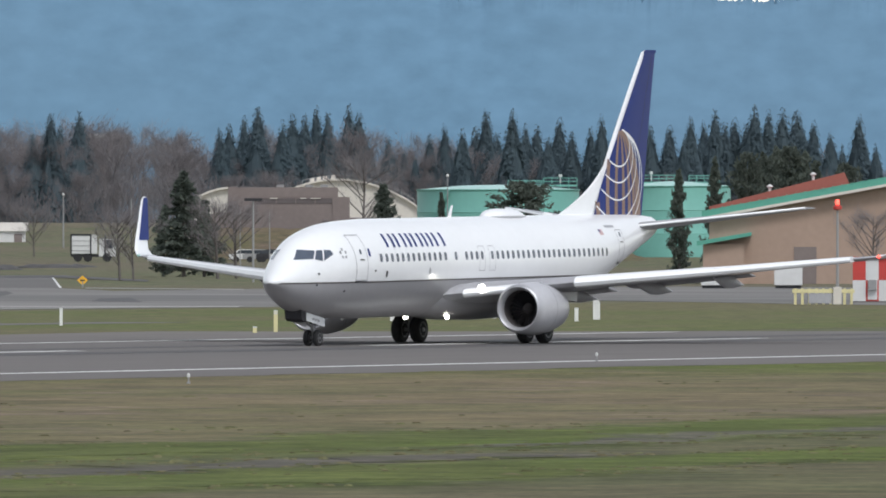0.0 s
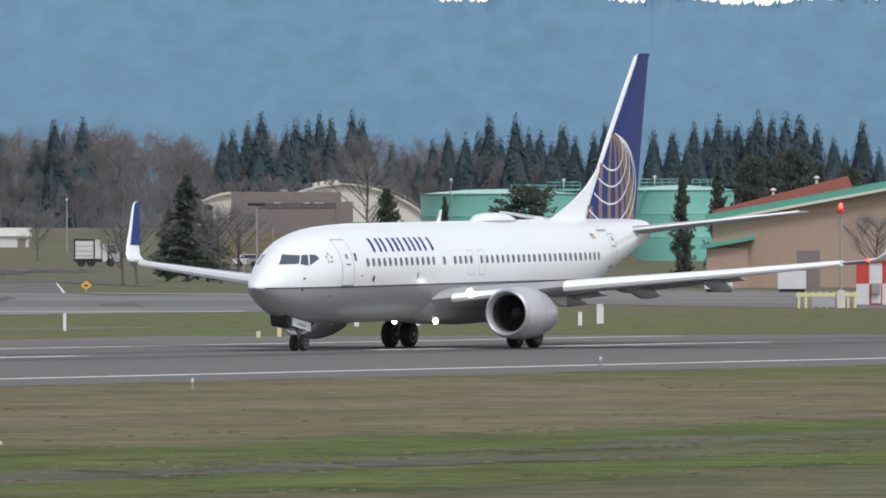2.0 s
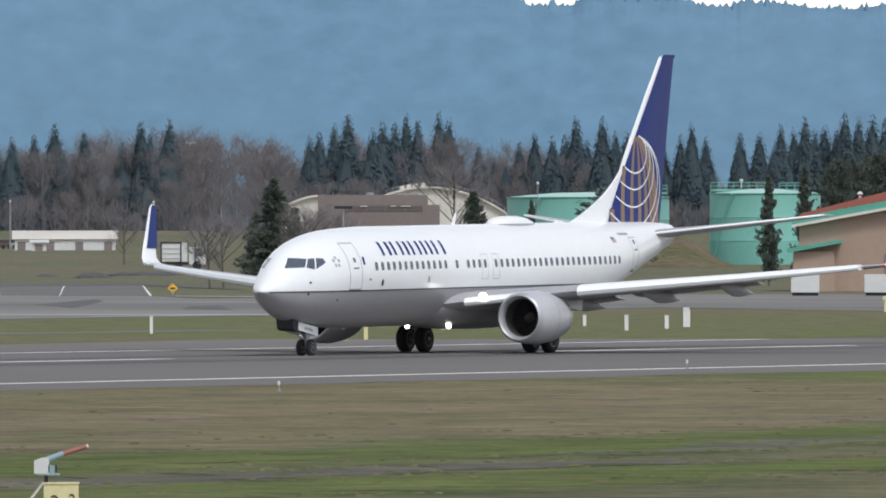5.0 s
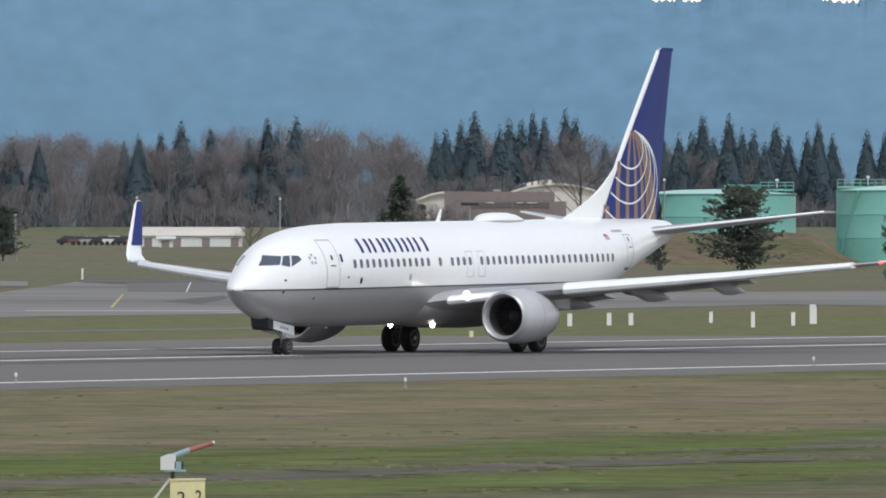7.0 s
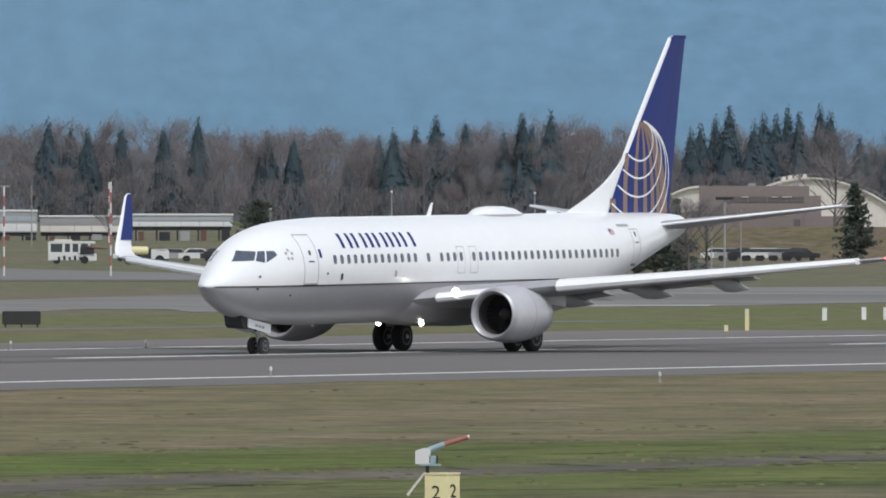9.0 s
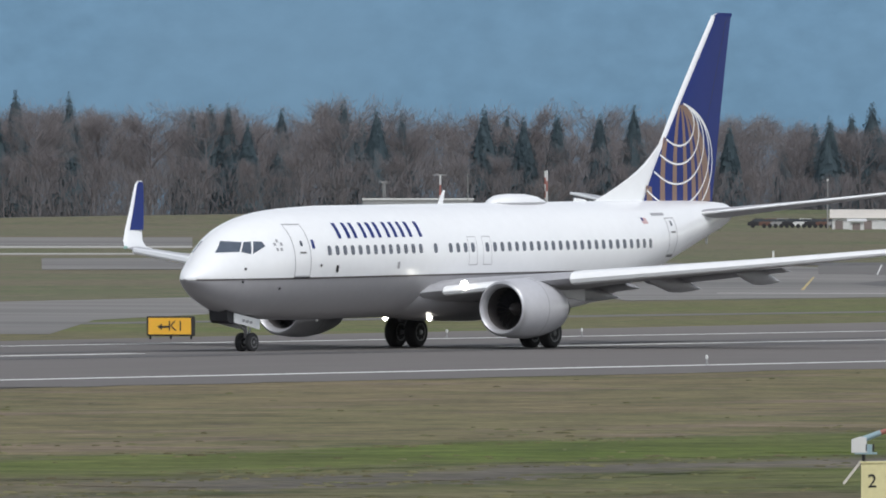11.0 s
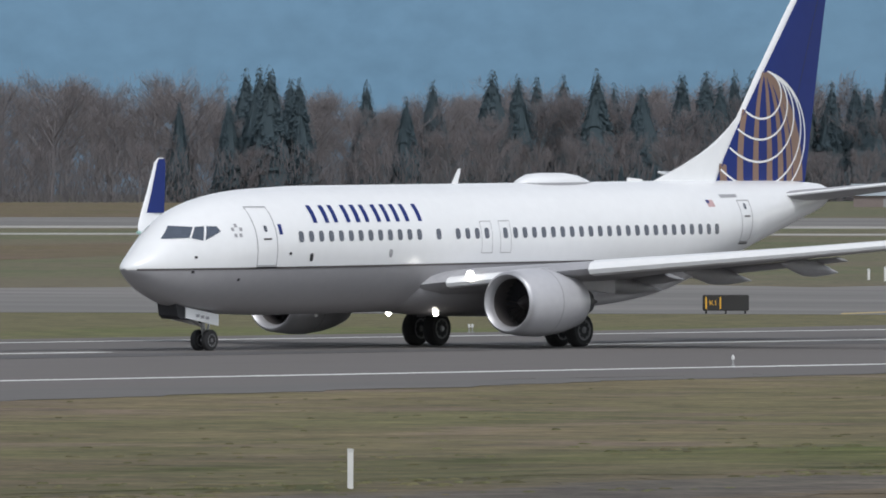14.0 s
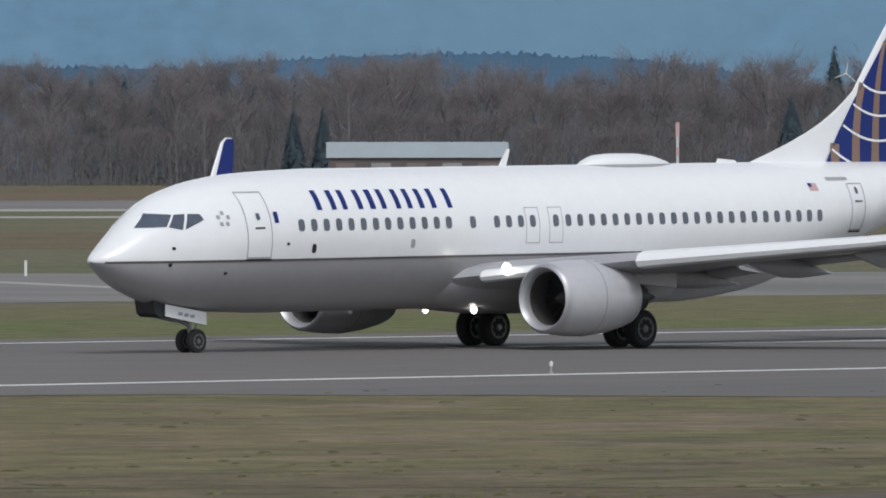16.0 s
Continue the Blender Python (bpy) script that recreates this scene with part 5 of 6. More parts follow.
def open_conifer(h, w, seed, dome, label):
    """A garden conifer with separate boughs of flat sprays, ragged and open to the light."""
    r = np.random.RandomState(seed)
    t = thing("conifer_tree", label, "tree", "conifers among the buildings")
    stem = rod((0, 0, -0.3), (0, 0, 0.95 * h), 0.02 * h, 0.004 * h, 6)
    v, f = [], []
    n = 110
    for i in range(n):
        q = 0.07 + 0.92 * i / n
        a = i * 2.39996 + 0.5 * r.randn()
        girth = math.sqrt(max(0.02, 1 - (1.1 * q - 0.12) ** 2)) if dome else (1 - q) ** 0.8 + 0.03
        ln = 0.5 * w * girth * (0.38 + 0.85 * r.rand())
        s = np.array([0.0, 0.0, h * q])
        e = s + np.array([math.cos(a) * ln, math.sin(a) * ln, ln * (0.30 if dome else 0.12) + 0.06 * h * r.randn() * (1 - q)])
        rod(tuple(s), tuple(e), 0.006 * h * (1.1 - q), 0.002 * h, 4, stem)
        across = np.array([-math.sin(a), math.cos(a), 0.0])
        for _ in range(48 if dome else 34):
            u = 0.2 + 0.85 * r.rand()
            c = s + (e - s) * u + across * ln * 0.26 * r.randn() * (1.15 - 0.6 * u) + np.array([0, 0, 0.012 * h * r.randn()])
            g = h * 0.025 * (0.5 + 0.8 * r.rand())
            d = (e - s) / (ln + 1e-6) + 0.7 * r.randn(3) + np.array([0, 0, -0.25])
            d = d / np.linalg.norm(d) * g * 1.5
            o = np.cross(d, r.randn(3))
            o = o / (np.linalg.norm(o) + 1e-6) * g * 0.55
            k = len(v)
            v += [c - o, c + o, c + d, c - 0.6 * d]
            f += [(k, k + 1, k + 2), (k, k + 1, k + 3)]
    part("trunk", stem, BARK, t)
    part("crown", raw_mesh(v, f, NEEDLE2), NEEDLE2, t, "green needles on open boughs, lightened for haze")
    return t


cone_kinds = [open_conifer(10.0, 6.0, 90 + k, False, "ragged dark green conifer on the grass among the buildings") for k in range(3)]
dome_kinds = [open_conifer(10.0, 9.0, 95 + k, True, "round-headed dark evergreen tree among the buildings") for k in range(2)]
# bearing, height of the top, distance, width, round or not
for k, (az, top, d, wide, dome) in enumerate((
        (61.120, 9.5, 1127, 6.4, 0), (61.215, 6.9, 1132, 5.2, 0), (61.03, 6.42, 1136, 3.6, 0), (62.037, 8.95, 1330, 5.4, 0),
        (62.302, 8.02, 1330, 2.4, 0), (62.687, 9.0, 1305, 9.2, 1),
        (63.390, 9.6, 1098, 2.9, 0), (63.555, 11.76, 1330, 3.4, 0), (63.70, 12.2, 1365, 5.0, 1), (63.90, 12.9, 1360, 6.4, 1), (64.02, 11.6, 1380, 5.0, 0),
        (59.299, 7.12, 1500, 5.6, 1), (59.296, 7.8, 1700, 4.0, 0))):
    src, w0 = (dome_kinds[k % 2], 9.0) if dome else (cone_kinds[k % 3], 6.0)
    hh = top - rise(d)
    ob = copy_thing(src, facing(az, d, rise(d), 77.0 * k))
    ob.scale = (wide / w0, wide / w0, hh / 10)
for p, az, top, wide in zip(cone_kinds, (63.775, 63.835, 63.97), (12.6, 13.2, 12.6), (0.8, 0.7, 0.7)):
    p.matrix_world = facing(az, 1385, rise(1385))
    p.scale = (wide, wide, (top - rise(1385)) / 10)
for p, az, top, wide in zip(dome_kinds, (63.80, 64.16), (11.8, 11.2), (0.6, 0.5)):
    p.matrix_world = facing(az, 1375, rise(1375))
    p.scale = (wide, wide, (top - rise(1375)) / 10)


def bare_tree(seed, h, w):
    t = thing("bare_tree", "small leafless grey tree on the grass", "tree", "leafless trees on the field")
    a, b, c, d = bare_parts(h, w, seed, 2400, 1.35)
    part("trunk", raw_mesh(a, b, BARK), BARK, t)
    part("twig_crown", raw_mesh(c, d, TWIG), TWIG, t, "fine bare twigs")
    return t


bt = bare_tree(300, 6.0, 5.0)
bt.matrix_world = facing(60.828, 1060)
for az, d, s in ((60.89, 1065, 0.95), (61.276, 1089, 1.15), (61.361, 1098, 1.1), (60.434, 1500, 1.0), (64.28, 974, 1.0), (61.936, 1600, 2.0), (58.623, 1800, 1.2)):
    ob = copy_thing(bt, facing(az, d, rise(d), d))
    ob.scale = (s, s, s)


# ---- buildings and yard ----
def office_block():
    d = 1480
    b = thing("office_block", "low grey-brown flat-roofed building on a grassy bank", "building", m=facing(61.322, d, rise(d)))
    w = 14.39
    z, zu = 7.80 - rise(d), 9.0 - rise(d)
    part("wall", box(0, w, 0, 12, -0.5, z, 0.05), BROWNW, b)
    part("upper_block", box(0.0, 13.05, 0.25, 11, z, zu, 0.05), BROWNW, b, "plain upper storey")
    part("side_pier", box(0.0, 1.0, -0.12, 0.25, -0.4, zu + 0.05, 0.03), BROWNW, b)
    part("end_pier", box(12.4, w + 0.05, -0.12, 0.2, -0.4, z + 0.05, 0.03), BROWNW, b)
    # Dark wall colour stands for the shade of a recess; nothing is cut in.
    part("shade_band", box(3.2, 12.9, -0.06, 0.3, z - 0.75, z - 0.1, 0.02), DARKW, b, "dark strip for a shaded recess")
    for k in range(5):
        part("canopy_post", box(3.4 + 2.3 * k, 3.5 + 2.3 * k, -0.10, -0.06, z - 0.75, z - 0.1), BROWNW, b)
    for x, l in ((5.0, 0.9), (8.6, 0.7), (9.8, 1.2)):
        part("roof_light", box(x, x + l, -0.2, 0.1, z - 0.16, z - 0.06), CREAM, b)
    for x in (5.8, 9.2, 11.0):
        part("roof_unit", box(x, x + 0.9, 4, 6, zu, zu + 0.32, 0.04), POLE, b)
    part("doorway", box(11.2, 12.0, -0.08, 0.1, 2.6, 4.4, 0.02), DARKW, b)


def earth_bank():
    """The grassy bank on which the buildings stand."""
    bm = bmesh.new()
    rings = []
    for az in np.linspace(60.95, 63.25, 47):
        k = min(1.0, (az - 60.95) / 0.35, (63.25 - az) / 0.3)
        top = rise(1470) + (3.55 + 0.25 * noise.noise((az * 9, 0, 2))) * (k * k * (3 - 2 * k))
        rings.append([polar(az, 1415, rise(1415) - 0.1), polar(az, 1436, rise(1430) + (top - rise(1430)) * 0.45), polar(az, 1458, top - 0.15), polar(az, 1470, top), polar(az, 1478, top), polar(az, 1479, rise(1479) - 0.2)])
    loft(bm, rings, cap=False, closed=False)
    tagged(part("grass_bank", bm, DRY, None, "bank of dry brown grass before the buildings"), kind="structure", category="grass")


def arched_hangar(az0, az1, d, z_eave, z_top, label):
    b = thing("arched_hangar", label, "building", "arched hangars", m=facing(az0, d, rise(d)))
    w = 2 * d * math.tan(radians(az1 - az0) / 2)
    ze, zt = z_eave - rise(d), z_top - rise(d)

    def arc_z(q):
        return ze + (zt - ze) * math.sin(math.pi * q) ** 0.8
    arc = [(w * q, arc_z(q)) for q in np.linspace(0, 1, 25)]
    part("wall", prism(arc + [(w, -0.5), (0, -0.5)], 0.2, 30, "y"), CREAM, b)
    part("roof", prism(arc + [(x, z + 0.28) for x, z in arc[::-1]], -0.4, 30.4, "y"), CREAM, b, "pale arched roof")
    if w > 15:
        rail = part("roof_rail", prism([(w * q, arc_z(q) + 0.72) for q in np.linspace(0.28, 0.97, 20)] + [(w * q, arc_z(q) + 0.80) for q in np.linspace(0.97, 0.28, 20)], 0.0, 0.08, "y"), POLE, b, "thin rail that follows the arch")
        for q in np.linspace(0.28, 0.97, 18):
            part("rail_post", box(w * q - 0.04, w * q + 0.04, 0, 0.08, arc_z(q) + 0.1, arc_z(q) + 0.74), POLE, rail)
        for q in (0.34, 0.38, 0.42, 0.47):
            part("roof_vent", box(w * q - 0.3, w * q + 0.3, 3, 4, arc_z(q), arc_z(q) + 0.75, 0.05), CREAM, b)
    part("hangar_door", box(w * 0.2, w * 0.8, -0.1, 0.25, -0.4, ze * 0.8, 0.02), BROWNW, b)


def storage_tank(az0, az1, d, z_left, spans):
    """A round tank with railed walkways on its roof: spans of (from, to) across it, their height and whether they are decked."""
    rad = d * math.tan(radians(az1 - az0) / 2)
    b = thing("storage_tank", "round mint-green storage tank with a railed roof", "tank", "storage tanks", m=facing((az0 + az1) / 2, d + rad, rise(d)))
    z = z_left - rise(d)
    part("shell", lathe([(-0.5, rad), (z * 0.33, rad), (z * 0.335, rad + 0.05), (z * 0.35, rad), (z * 0.66, rad), (z * 0.665, rad + 0.05), (z * 0.68, rad), (z - 0.15, rad), (z, rad + 0.12), (z + 0.08, rad + 0.12)], (0, 0, 0), "z", 48), TANK, b)
    part("roof", lathe([(z + 0.05, rad + 0.1), (z + 0.55, rad * 0.45), (z + 0.65, 0.05)], (0, 0, 0), "z", 40), TANKTOP, b, "pale domed roof")
    for a, c, zb, zt, deck in spans:
        y = -rad * 0.35
        x0, x1 = rad * a, rad * c
        pl = part("walkway", box(x0, x1, y, y + 1.2, z + zb - 0.12, z + zb + (0.1 if deck else -0.04)), TANK, b)
        n = max(3, int((x1 - x0) / 0.9))
        for k in range(n + 1):
            x = x0 + (x1 - x0) * k / n
            part("rail_post", rod((x, y, z + min(0.1, zb - 0.3)), (x, y, z + zt), 0.045, n=6), TANK, pl)
        for q in (1.0, 0.55):
            part("hand_rail", rod((x0, y, z + zb + (zt - zb) * q), (x1, y, z + zb + (zt - zb) * q), 0.045, n=6), TANK, pl)
    xv = rad * (spans[0][0] + spans[0][1]) / 2
    part("vent", lathe([(z + spans[0][3] - 0.6, 0.06), (z + spans[0][3] + 0.1, 0.06), (z + spans[0][3] + 0.15, 0.22), (z + spans[0][3] + 0.4, 0.22), (z + spans[0][3] + 0.45, 0.05)], (xv, -rad * 0.4, 0), "z", 12), PLAINW, b, "white roof vent")
    part("stair", rod((-rad * 0.95, -rad * 0.40, 0), (-rad * 0.6, -rad * 0.86, z), 0.16, 0.16, 4), TANK, b)
    for k in range(5):
        part("stair_post", rod((-rad * (0.95 - 0.07 * k), -rad * (0.40 + 0.09 * k) - 0.1, z * k / 5), (-rad * (0.95 - 0.07 * k), -rad * (0.40 + 0.09 * k) - 0.1, z * k / 5 + 1.1), 0.04, n=6), TANK, b)


def terminal_barn():
    """The long tan building with a red and green roof."""
    d = 1012
    b = thing("roadside_hall", "tan hall with a red and green sloping metal roof", "building", m=facing(63.529, d, 0))
    w = 19.22
    zl, zr = 5.39, 8.0
    s = (zr - zl) / 14.32
    part("wall", prism([(0, -0.4), (w, -0.4), (w, zl + s * w), (0, zl)], 0, 14, "y"), TAN, b, "plain tan wall")
    part("roof", prism([(-0.6, zl - 0.6 * s), (w, zl + s * w), (w, zl + s * w + 0.68), (-0.6, zl + 0.62 - 0.6 * s)], -0.8, 5, "y"), GREENROOF, b, "green metal roof")
    part("upper_roof", prism([(0.0, zl + 0.50), (11.4, zl + s * 11.4 + 0.60), (10.97, 9.05), (0.0, 6.26)], 3, 12, "y"), REDROOF, b, "red metal roof")
    part("fascia", prism([(-0.6, zl - 0.6 * s - 0.12), (w, zl + s * w - 0.12), (w, zl + s * w + 0.1), (-0.6, zl - 0.6 * s + 0.1)], -0.95, -0.8, "y"), CREAM, b)
    for k in range(26):
        x = 0.3 + k * (w - 0.6) / 25
        part("roof_rib", prism([(x, zl + s * x + 0.5), (x + 0.06, zl + s * x + 0.5), (x + 0.06, zl + s * x + 0.73), (x, zl + s * x + 0.71)], -0.8, 4.8, "y"), GREENROOF, b)
    part("porch", prism([(-1.0, 3.1), (3.43, 3.9), (3.43, 4.2), (-1.0, 3.45)], -2.2, 0, "y"), GREENROOF, b, "green porch roof")
    part("porch_wall", box(-0.5, 2.84, -1.6, 0, -0.3, 3.2), TAN, b)
    part("door", box(6.86, 8.69, -0.08, 0.1, -0.3, 3.0, 0.02), BROWNW, b)
    part("vent", lathe([(0, 0.12), (0.5, 0.12), (0.6, 0.3), (0.8, 0.05)], (8.47, 6, zl + s * 8.47 + 1.35), "z", 10), PLAINW, b)
    part("vent", lathe([(0, 0.12), (0.5, 0.12), (0.6, 0.3), (0.8, 0.05)], (4.94, 6, zl + s * 4.94 + 1.0), "z", 10), PLAINW, b)
    for u in (0.0, 1.0):
        g = thing("white_container", "white storage container beside the tan hall", "container", "storage containers", m=facing(63.827 - u * 0.336, 941))
        part("body", box(0, 2.13, 0, 2.4, 0.25, 1.62, 0.04), PLAINW, g)
        part("skid", box(0.1, 2.04, 0.2, 2.2, 0, 0.25), DARKM, g)


def soil_heap(az, d, w, hh, seed):
    t = thing("soil_heap", "low heap of dark wet soil on the grass", "soil", "soil heaps", m=facing(az, d, rise(d)))
    bm = bmesh.new()
    rings = []
    for i in range(15):
        u = i / 14
        girth = math.sin(math.pi * min(max(u, 0.02), 0.98)) ** 0.6
        rings.append([(w * (u - 0.5), 2.0 * girth * math.cos(a) * (1 + 0.3 * noise.noise((u * 7, a, seed))), hh * girth * math.sin(a) * (0.75 + 0.7 * noise.noise((u * 6 + 5, a, seed))) - 0.03) for a in np.linspace(0, math.pi, 9)])
    loft(bm, rings, cap=False, closed=False)
    part("mound", bm, SKID, t)


soil_heap(60.08, 1290, 2.6, 0.35, 1)
soil_heap(60.29, 1270, 4.2, 0.6, 2)
soil_heap(60.50, 1300, 7.5, 0.6, 3)
soil_heap(60.62, 1310, 5.0, 0.45, 4)
soil_heap(61.25, 1300, 9.0, 0.6, 5)
office_block()
arched_hangar(61.146, 61.522, 1640, 7.17, 9.18, "pale hangar with an arched roof behind leafless trees")
arched_hangar(61.457, 62.201, 1700, 6.49, 10.48, "wide pale hangar with a low arched roof")
storage_tank(62.188, 62.936, 1500, 8.75, ((0.56, 0.97, 0.55, 1.45, True), (0.12, 0.54, 0.75, 1.12, False)))
earth_bank()
storage_tank(63.118, 63.628, 1490, 9.15, ((-0.98, 0.12, 0.45, 1.35, True), (0.25, 0.8, 0.6, 1.3, False)))
terminal_barn()


def shed(az0, az1, d, z_wall, z_roof, label, wall, roof, bays=6):
    b = thing("long_shed", label, "building", m=facing(az0, d, rise(d)))
    w = 2 * d * math.tan(radians(az1 - az0) / 2)
    zw, zr = z_wall - rise(d), z_roof - rise(d)
    part("wall", box(0, w, 0, 8, -0.4, zw), wall, b)
    part("roof", prism([(-0.4, zw - 0.1), (8.4, zw - 0.1), (4, zr)], -0.4, w + 0.4, "x"), roof, b, "low pitched roof")
    for k in range(bays):
        x = w * (k + 0.2) / bays
        part("door", box(x, x + w / bays * 0.55, -0.06, 0.1, -0.3, zw * 0.72), (PLAINW if wall is PLAINW else POLE) if k % 2 else BROWNW, b)


shed(59.933, 60.396, 1860, 3.54, 4.72, "low white shed with a shallow roof on the far grass", PLAINW, CREAM, 7)
shed(60.013, 60.078, 1840, 3.06, 3.39, "small white hut beside a long shed", PLAINW, PLAINW, 1)
shed(47.686, 48.501, 2150, 7.29, 9.91, "pale blue-roofed warehouse before the woods", DARKW, PALEB, 5)
shed(55.264, 55.492, 1980, 3.94, 5.73, "small hut with a pale blue roof", BROWNW, PALEB, 2)
shed(50.096, 50.433, 2160, 5.38, 7.33, "dark low hut at the wood's edge", DARKW, DARKW, 2)
shed(60.693, 60.786, 2560, 22.03, 22.73, "far white roof showing above the trees", UNDER, PLAINW, 1)


def road_wheels(parent, xs, y, r, name="wheel"):
    for x in xs:
        part(name, lathe([(-0.15, r * 0.6), (-0.15, r), (0.15, r), (0.15, r * 0.6)], (x, y, r), "y", 14), RUBBER, parent)


def box_truck(az, d, length, height, label, tank=None, cab=PLAINW):
    """A lorry seen from the side: cab, chassis and a box or a tank."""
    t = thing("truck", label, "truck", m=facing(az, d, rise(d)))
    part("chassis", box(0, length, 0.2, 2.2, 0.55, 0.85), DARKM, t)
    part("cab", prism([(length - 1.9, 0.6), (length, 0.6), (length, 1.5), (length - 0.35, height * 0.85), (length - 1.9, height * 0.85)], 0.1, 2.3, "y"), cab, t)
    part("cab_window", prism([(length - 1.3, 1.5), (length - 0.3, 1.5), (length - 0.5, height * 0.8), (length - 1.3, height * 0.8)], 0.06, 0.1, "y"), GLASS, t)
    if tank:
        part("tank", lathe([(0, 0.4), (0.2, (height - 0.9) * 0.5), (length - 2.4, (height - 0.9) * 0.5), (length - 2.2, 0.4)], (0, 1.2, 0.9 + (height - 0.9) * 0.5), "x", 18), tank, t)
    else:
        part("cargo_box", box(0, length - 2.1, 0, 2.4, 0.9, height, 0.04), PLAINW, t)
    road_wheels(t, [0.8, 1.9, length - 1.0], 0.2, 0.5)
    return t


box_lorry = box_truck(60.603, 1400, 5.06, 3.04, "white box lorry with a black frame parked on grass")
for x in (-0.05, 2.15, 2.15 * 1.75):
    part("box_frame", box(x, x + 0.16, -0.06, 0.02, 0.8, 3.04 + 0.05), DARKM, box_lorry)
part("box_rail", box(-0.05, 2.15 + 0.1, -0.06, 0.02, 3.04 - 0.1, 3.04 + 0.08), DARKM, box_lorry)
for k in range(3):
    part("box_rail", box(0.1, 2.15, -0.04, 0.02, 1.2 + 0.55 * k, 1.28 + 0.55 * k), POLE, box_lorry)
box_truck(58.672, 1330, 5.11, 1.92, "tan tank lorry with a white cab", tank=SIGNY)
box_truck(57.963, 1900, 5.15, 2.06, "white lorry far across the field")

def service_bus():
    """A short boxy airfield bus with an open front end and a boom."""
    w, top = 5.21, 2.61
    b = thing("service_bus", "white boxy airfield bus with dark windows and an open front", "bus", m=facing(58.338, 1340, rise(1340)))
    part("lower_body", box(0, w * 0.62, 0, 2.3, 0.35, top * 0.48, 0.05), PLAINW, b)
    part("front_body", box(w * 0.62, w, 0.1, 2.2, 0.3, top * 0.42, 0.05), PLAINW, b)
    part("roof", box(0, w * 0.98, 0, 2.3, top * 0.82, top * 0.92, 0.05), PLAINW, b)
    part("roof_unit", box(w * 0.12, w * 0.5, 0.4, 1.9, top * 0.92, top, 0.05), CREAM, b)
    part("cabin_glass", box(0.1, w * 0.9, 0.15, 2.1, top * 0.44, top * 0.83), GLASS, b)
    for x in (0, 0.29, 0.45, 0.62, 0.82):
        part("pillar", box(w * x, w * x + 0.28, -0.02, 0.3, top * 0.44, top * 0.86, 0.02), PLAINW, b)
    part("engine", box(w * 0.66, w * 0.95, -0.1, 0.1, top * 0.40, top * 0.72, 0.05), DARKM, b)
    part("boom", rod((w * 0.8, -0.1, top * 0.7), (w * 1.22, -0.1, top * 0.62), 0.16, 0.08, 8), RUST, b, "rusty red boom")
    for k in range(5):
        part("side_panel", box(w * (0.2 + 0.11 * k), w * (0.25 + 0.11 * k), -0.04, 0.0, 0.4, 0.75 + 0.12 * (k % 2)), DARKM, b)
    road_wheels(b, [0.9, w * 0.75], 0.2, 0.42)


service_bus()


def trailer(az0, az1, d, z0, z1, label, body_mat=PLAINW):
    t = thing("trailer", label, "trailer", "trailers in a row", m=facing(az0, d, rise(d)))
    w = 2 * d * math.tan(radians(az1 - az0) / 2)
    zb, zt = z0 - rise(d), z1 - rise(d)
    hh = zt - zb
    part("body", box(0, w, 0, 2.5, zb, zt - 0.25, 0.06), POLE, t, "weathered grey side")
    part("roof", box(-0.1, w + 0.1, -0.12, 2.6, zt - 0.25, zt + 0.06, 0.04), PLAINW, t, "bright white roof edge")
    part("window_band", box(0.3, w - 0.3, -0.03, 0.02, zb + hh * 0.52, zb + hh * 0.74), PALEB if body_mat is PLAINW else POLE, t, "blue-grey window band")
    part("side_stripe", box(0.1, w - 0.1, -0.04, 0.02, zb + hh * 0.06, zb + hh * 0.40), PLAINW if body_mat is PLAINW else CREAM, t, "pale lower side")
    r = random.Random(int(w * 10))
    part("chassis", box(0.2, w - 0.2, 0.3, 2.2, zb - 0.5, zb), DARKM, t)
    x = 1.5
    while x < w - 1.2:
        part("panel_joint", box(x, x + 0.07, -0.06, 0.02, zb, zt - 0.28), POLE, t)
        x += r.uniform(2.2, 3.8)
    n = max(3, int(w / 3.0))
    for k in range(n):
        x = w * (k + 0.3) / n
        part("leg", box(x, x + 0.25, 0.3, 0.6, -0.3, zb), DARKM, t)
        part("storage_box", box(x + 0.5, x + 0.5 + r.uniform(0.8, 1.8), 0.2, 1.6, -0.1, max(0.3, zb * r.uniform(0.45, 0.9))), (RUST, DARKM, POLE)[k % 3], t)
    return t


trailer(58.708, 59.184, 1860, 3.83, 5.77, "long white slatted trailer on the far grass")
trailer(58.299, 58.692, 1880, 2.96, 5.51, "long grey trailer on the far grass", POLE)
trailer(57.781, 58.289, 1870, 2.97, 6.35, "long pale trailer on the far grass")


def tank_car(az0, az1, d, z0, z1, paint, label):
    t = thing("tank_car", label, "tank", "tanks on wheels", m=facing(az0, d, rise(d)))
    w = 2 * d * math.tan(radians(az1 - az0) / 2)
    zb, zt = z0 - rise(d), z1 - rise(d)
    r = (zt - zb) / 2
    part("barrel", lathe([(0, r * 0.3), (0.12, r * 0.75), (0.4, r), (w - 0.4, r), (w - 0.12, r * 0.75), (w, r * 0.3)], (0, r, zb + r), "x", 24), paint, t)
    part("hatch", lathe([(0, 0.35), (0.3, 0.35), (0.4, 0.1)], (w * 0.5, r, zt - 0.05), "z", 12), paint, t)
    part("frame", box(0.1, w - 0.1, r - 0.5, r + 0.5, zb - 0.25, zb + 0.1), DARKM, t)
    n = max(2, int(w / 1.5))
    for k in range(n):
        x = w * (k + 0.5) / n
        part("leg", box(x - 0.12, x + 0.12, r - 0.6, r - 0.4, -0.3, zb), DARKM, t)


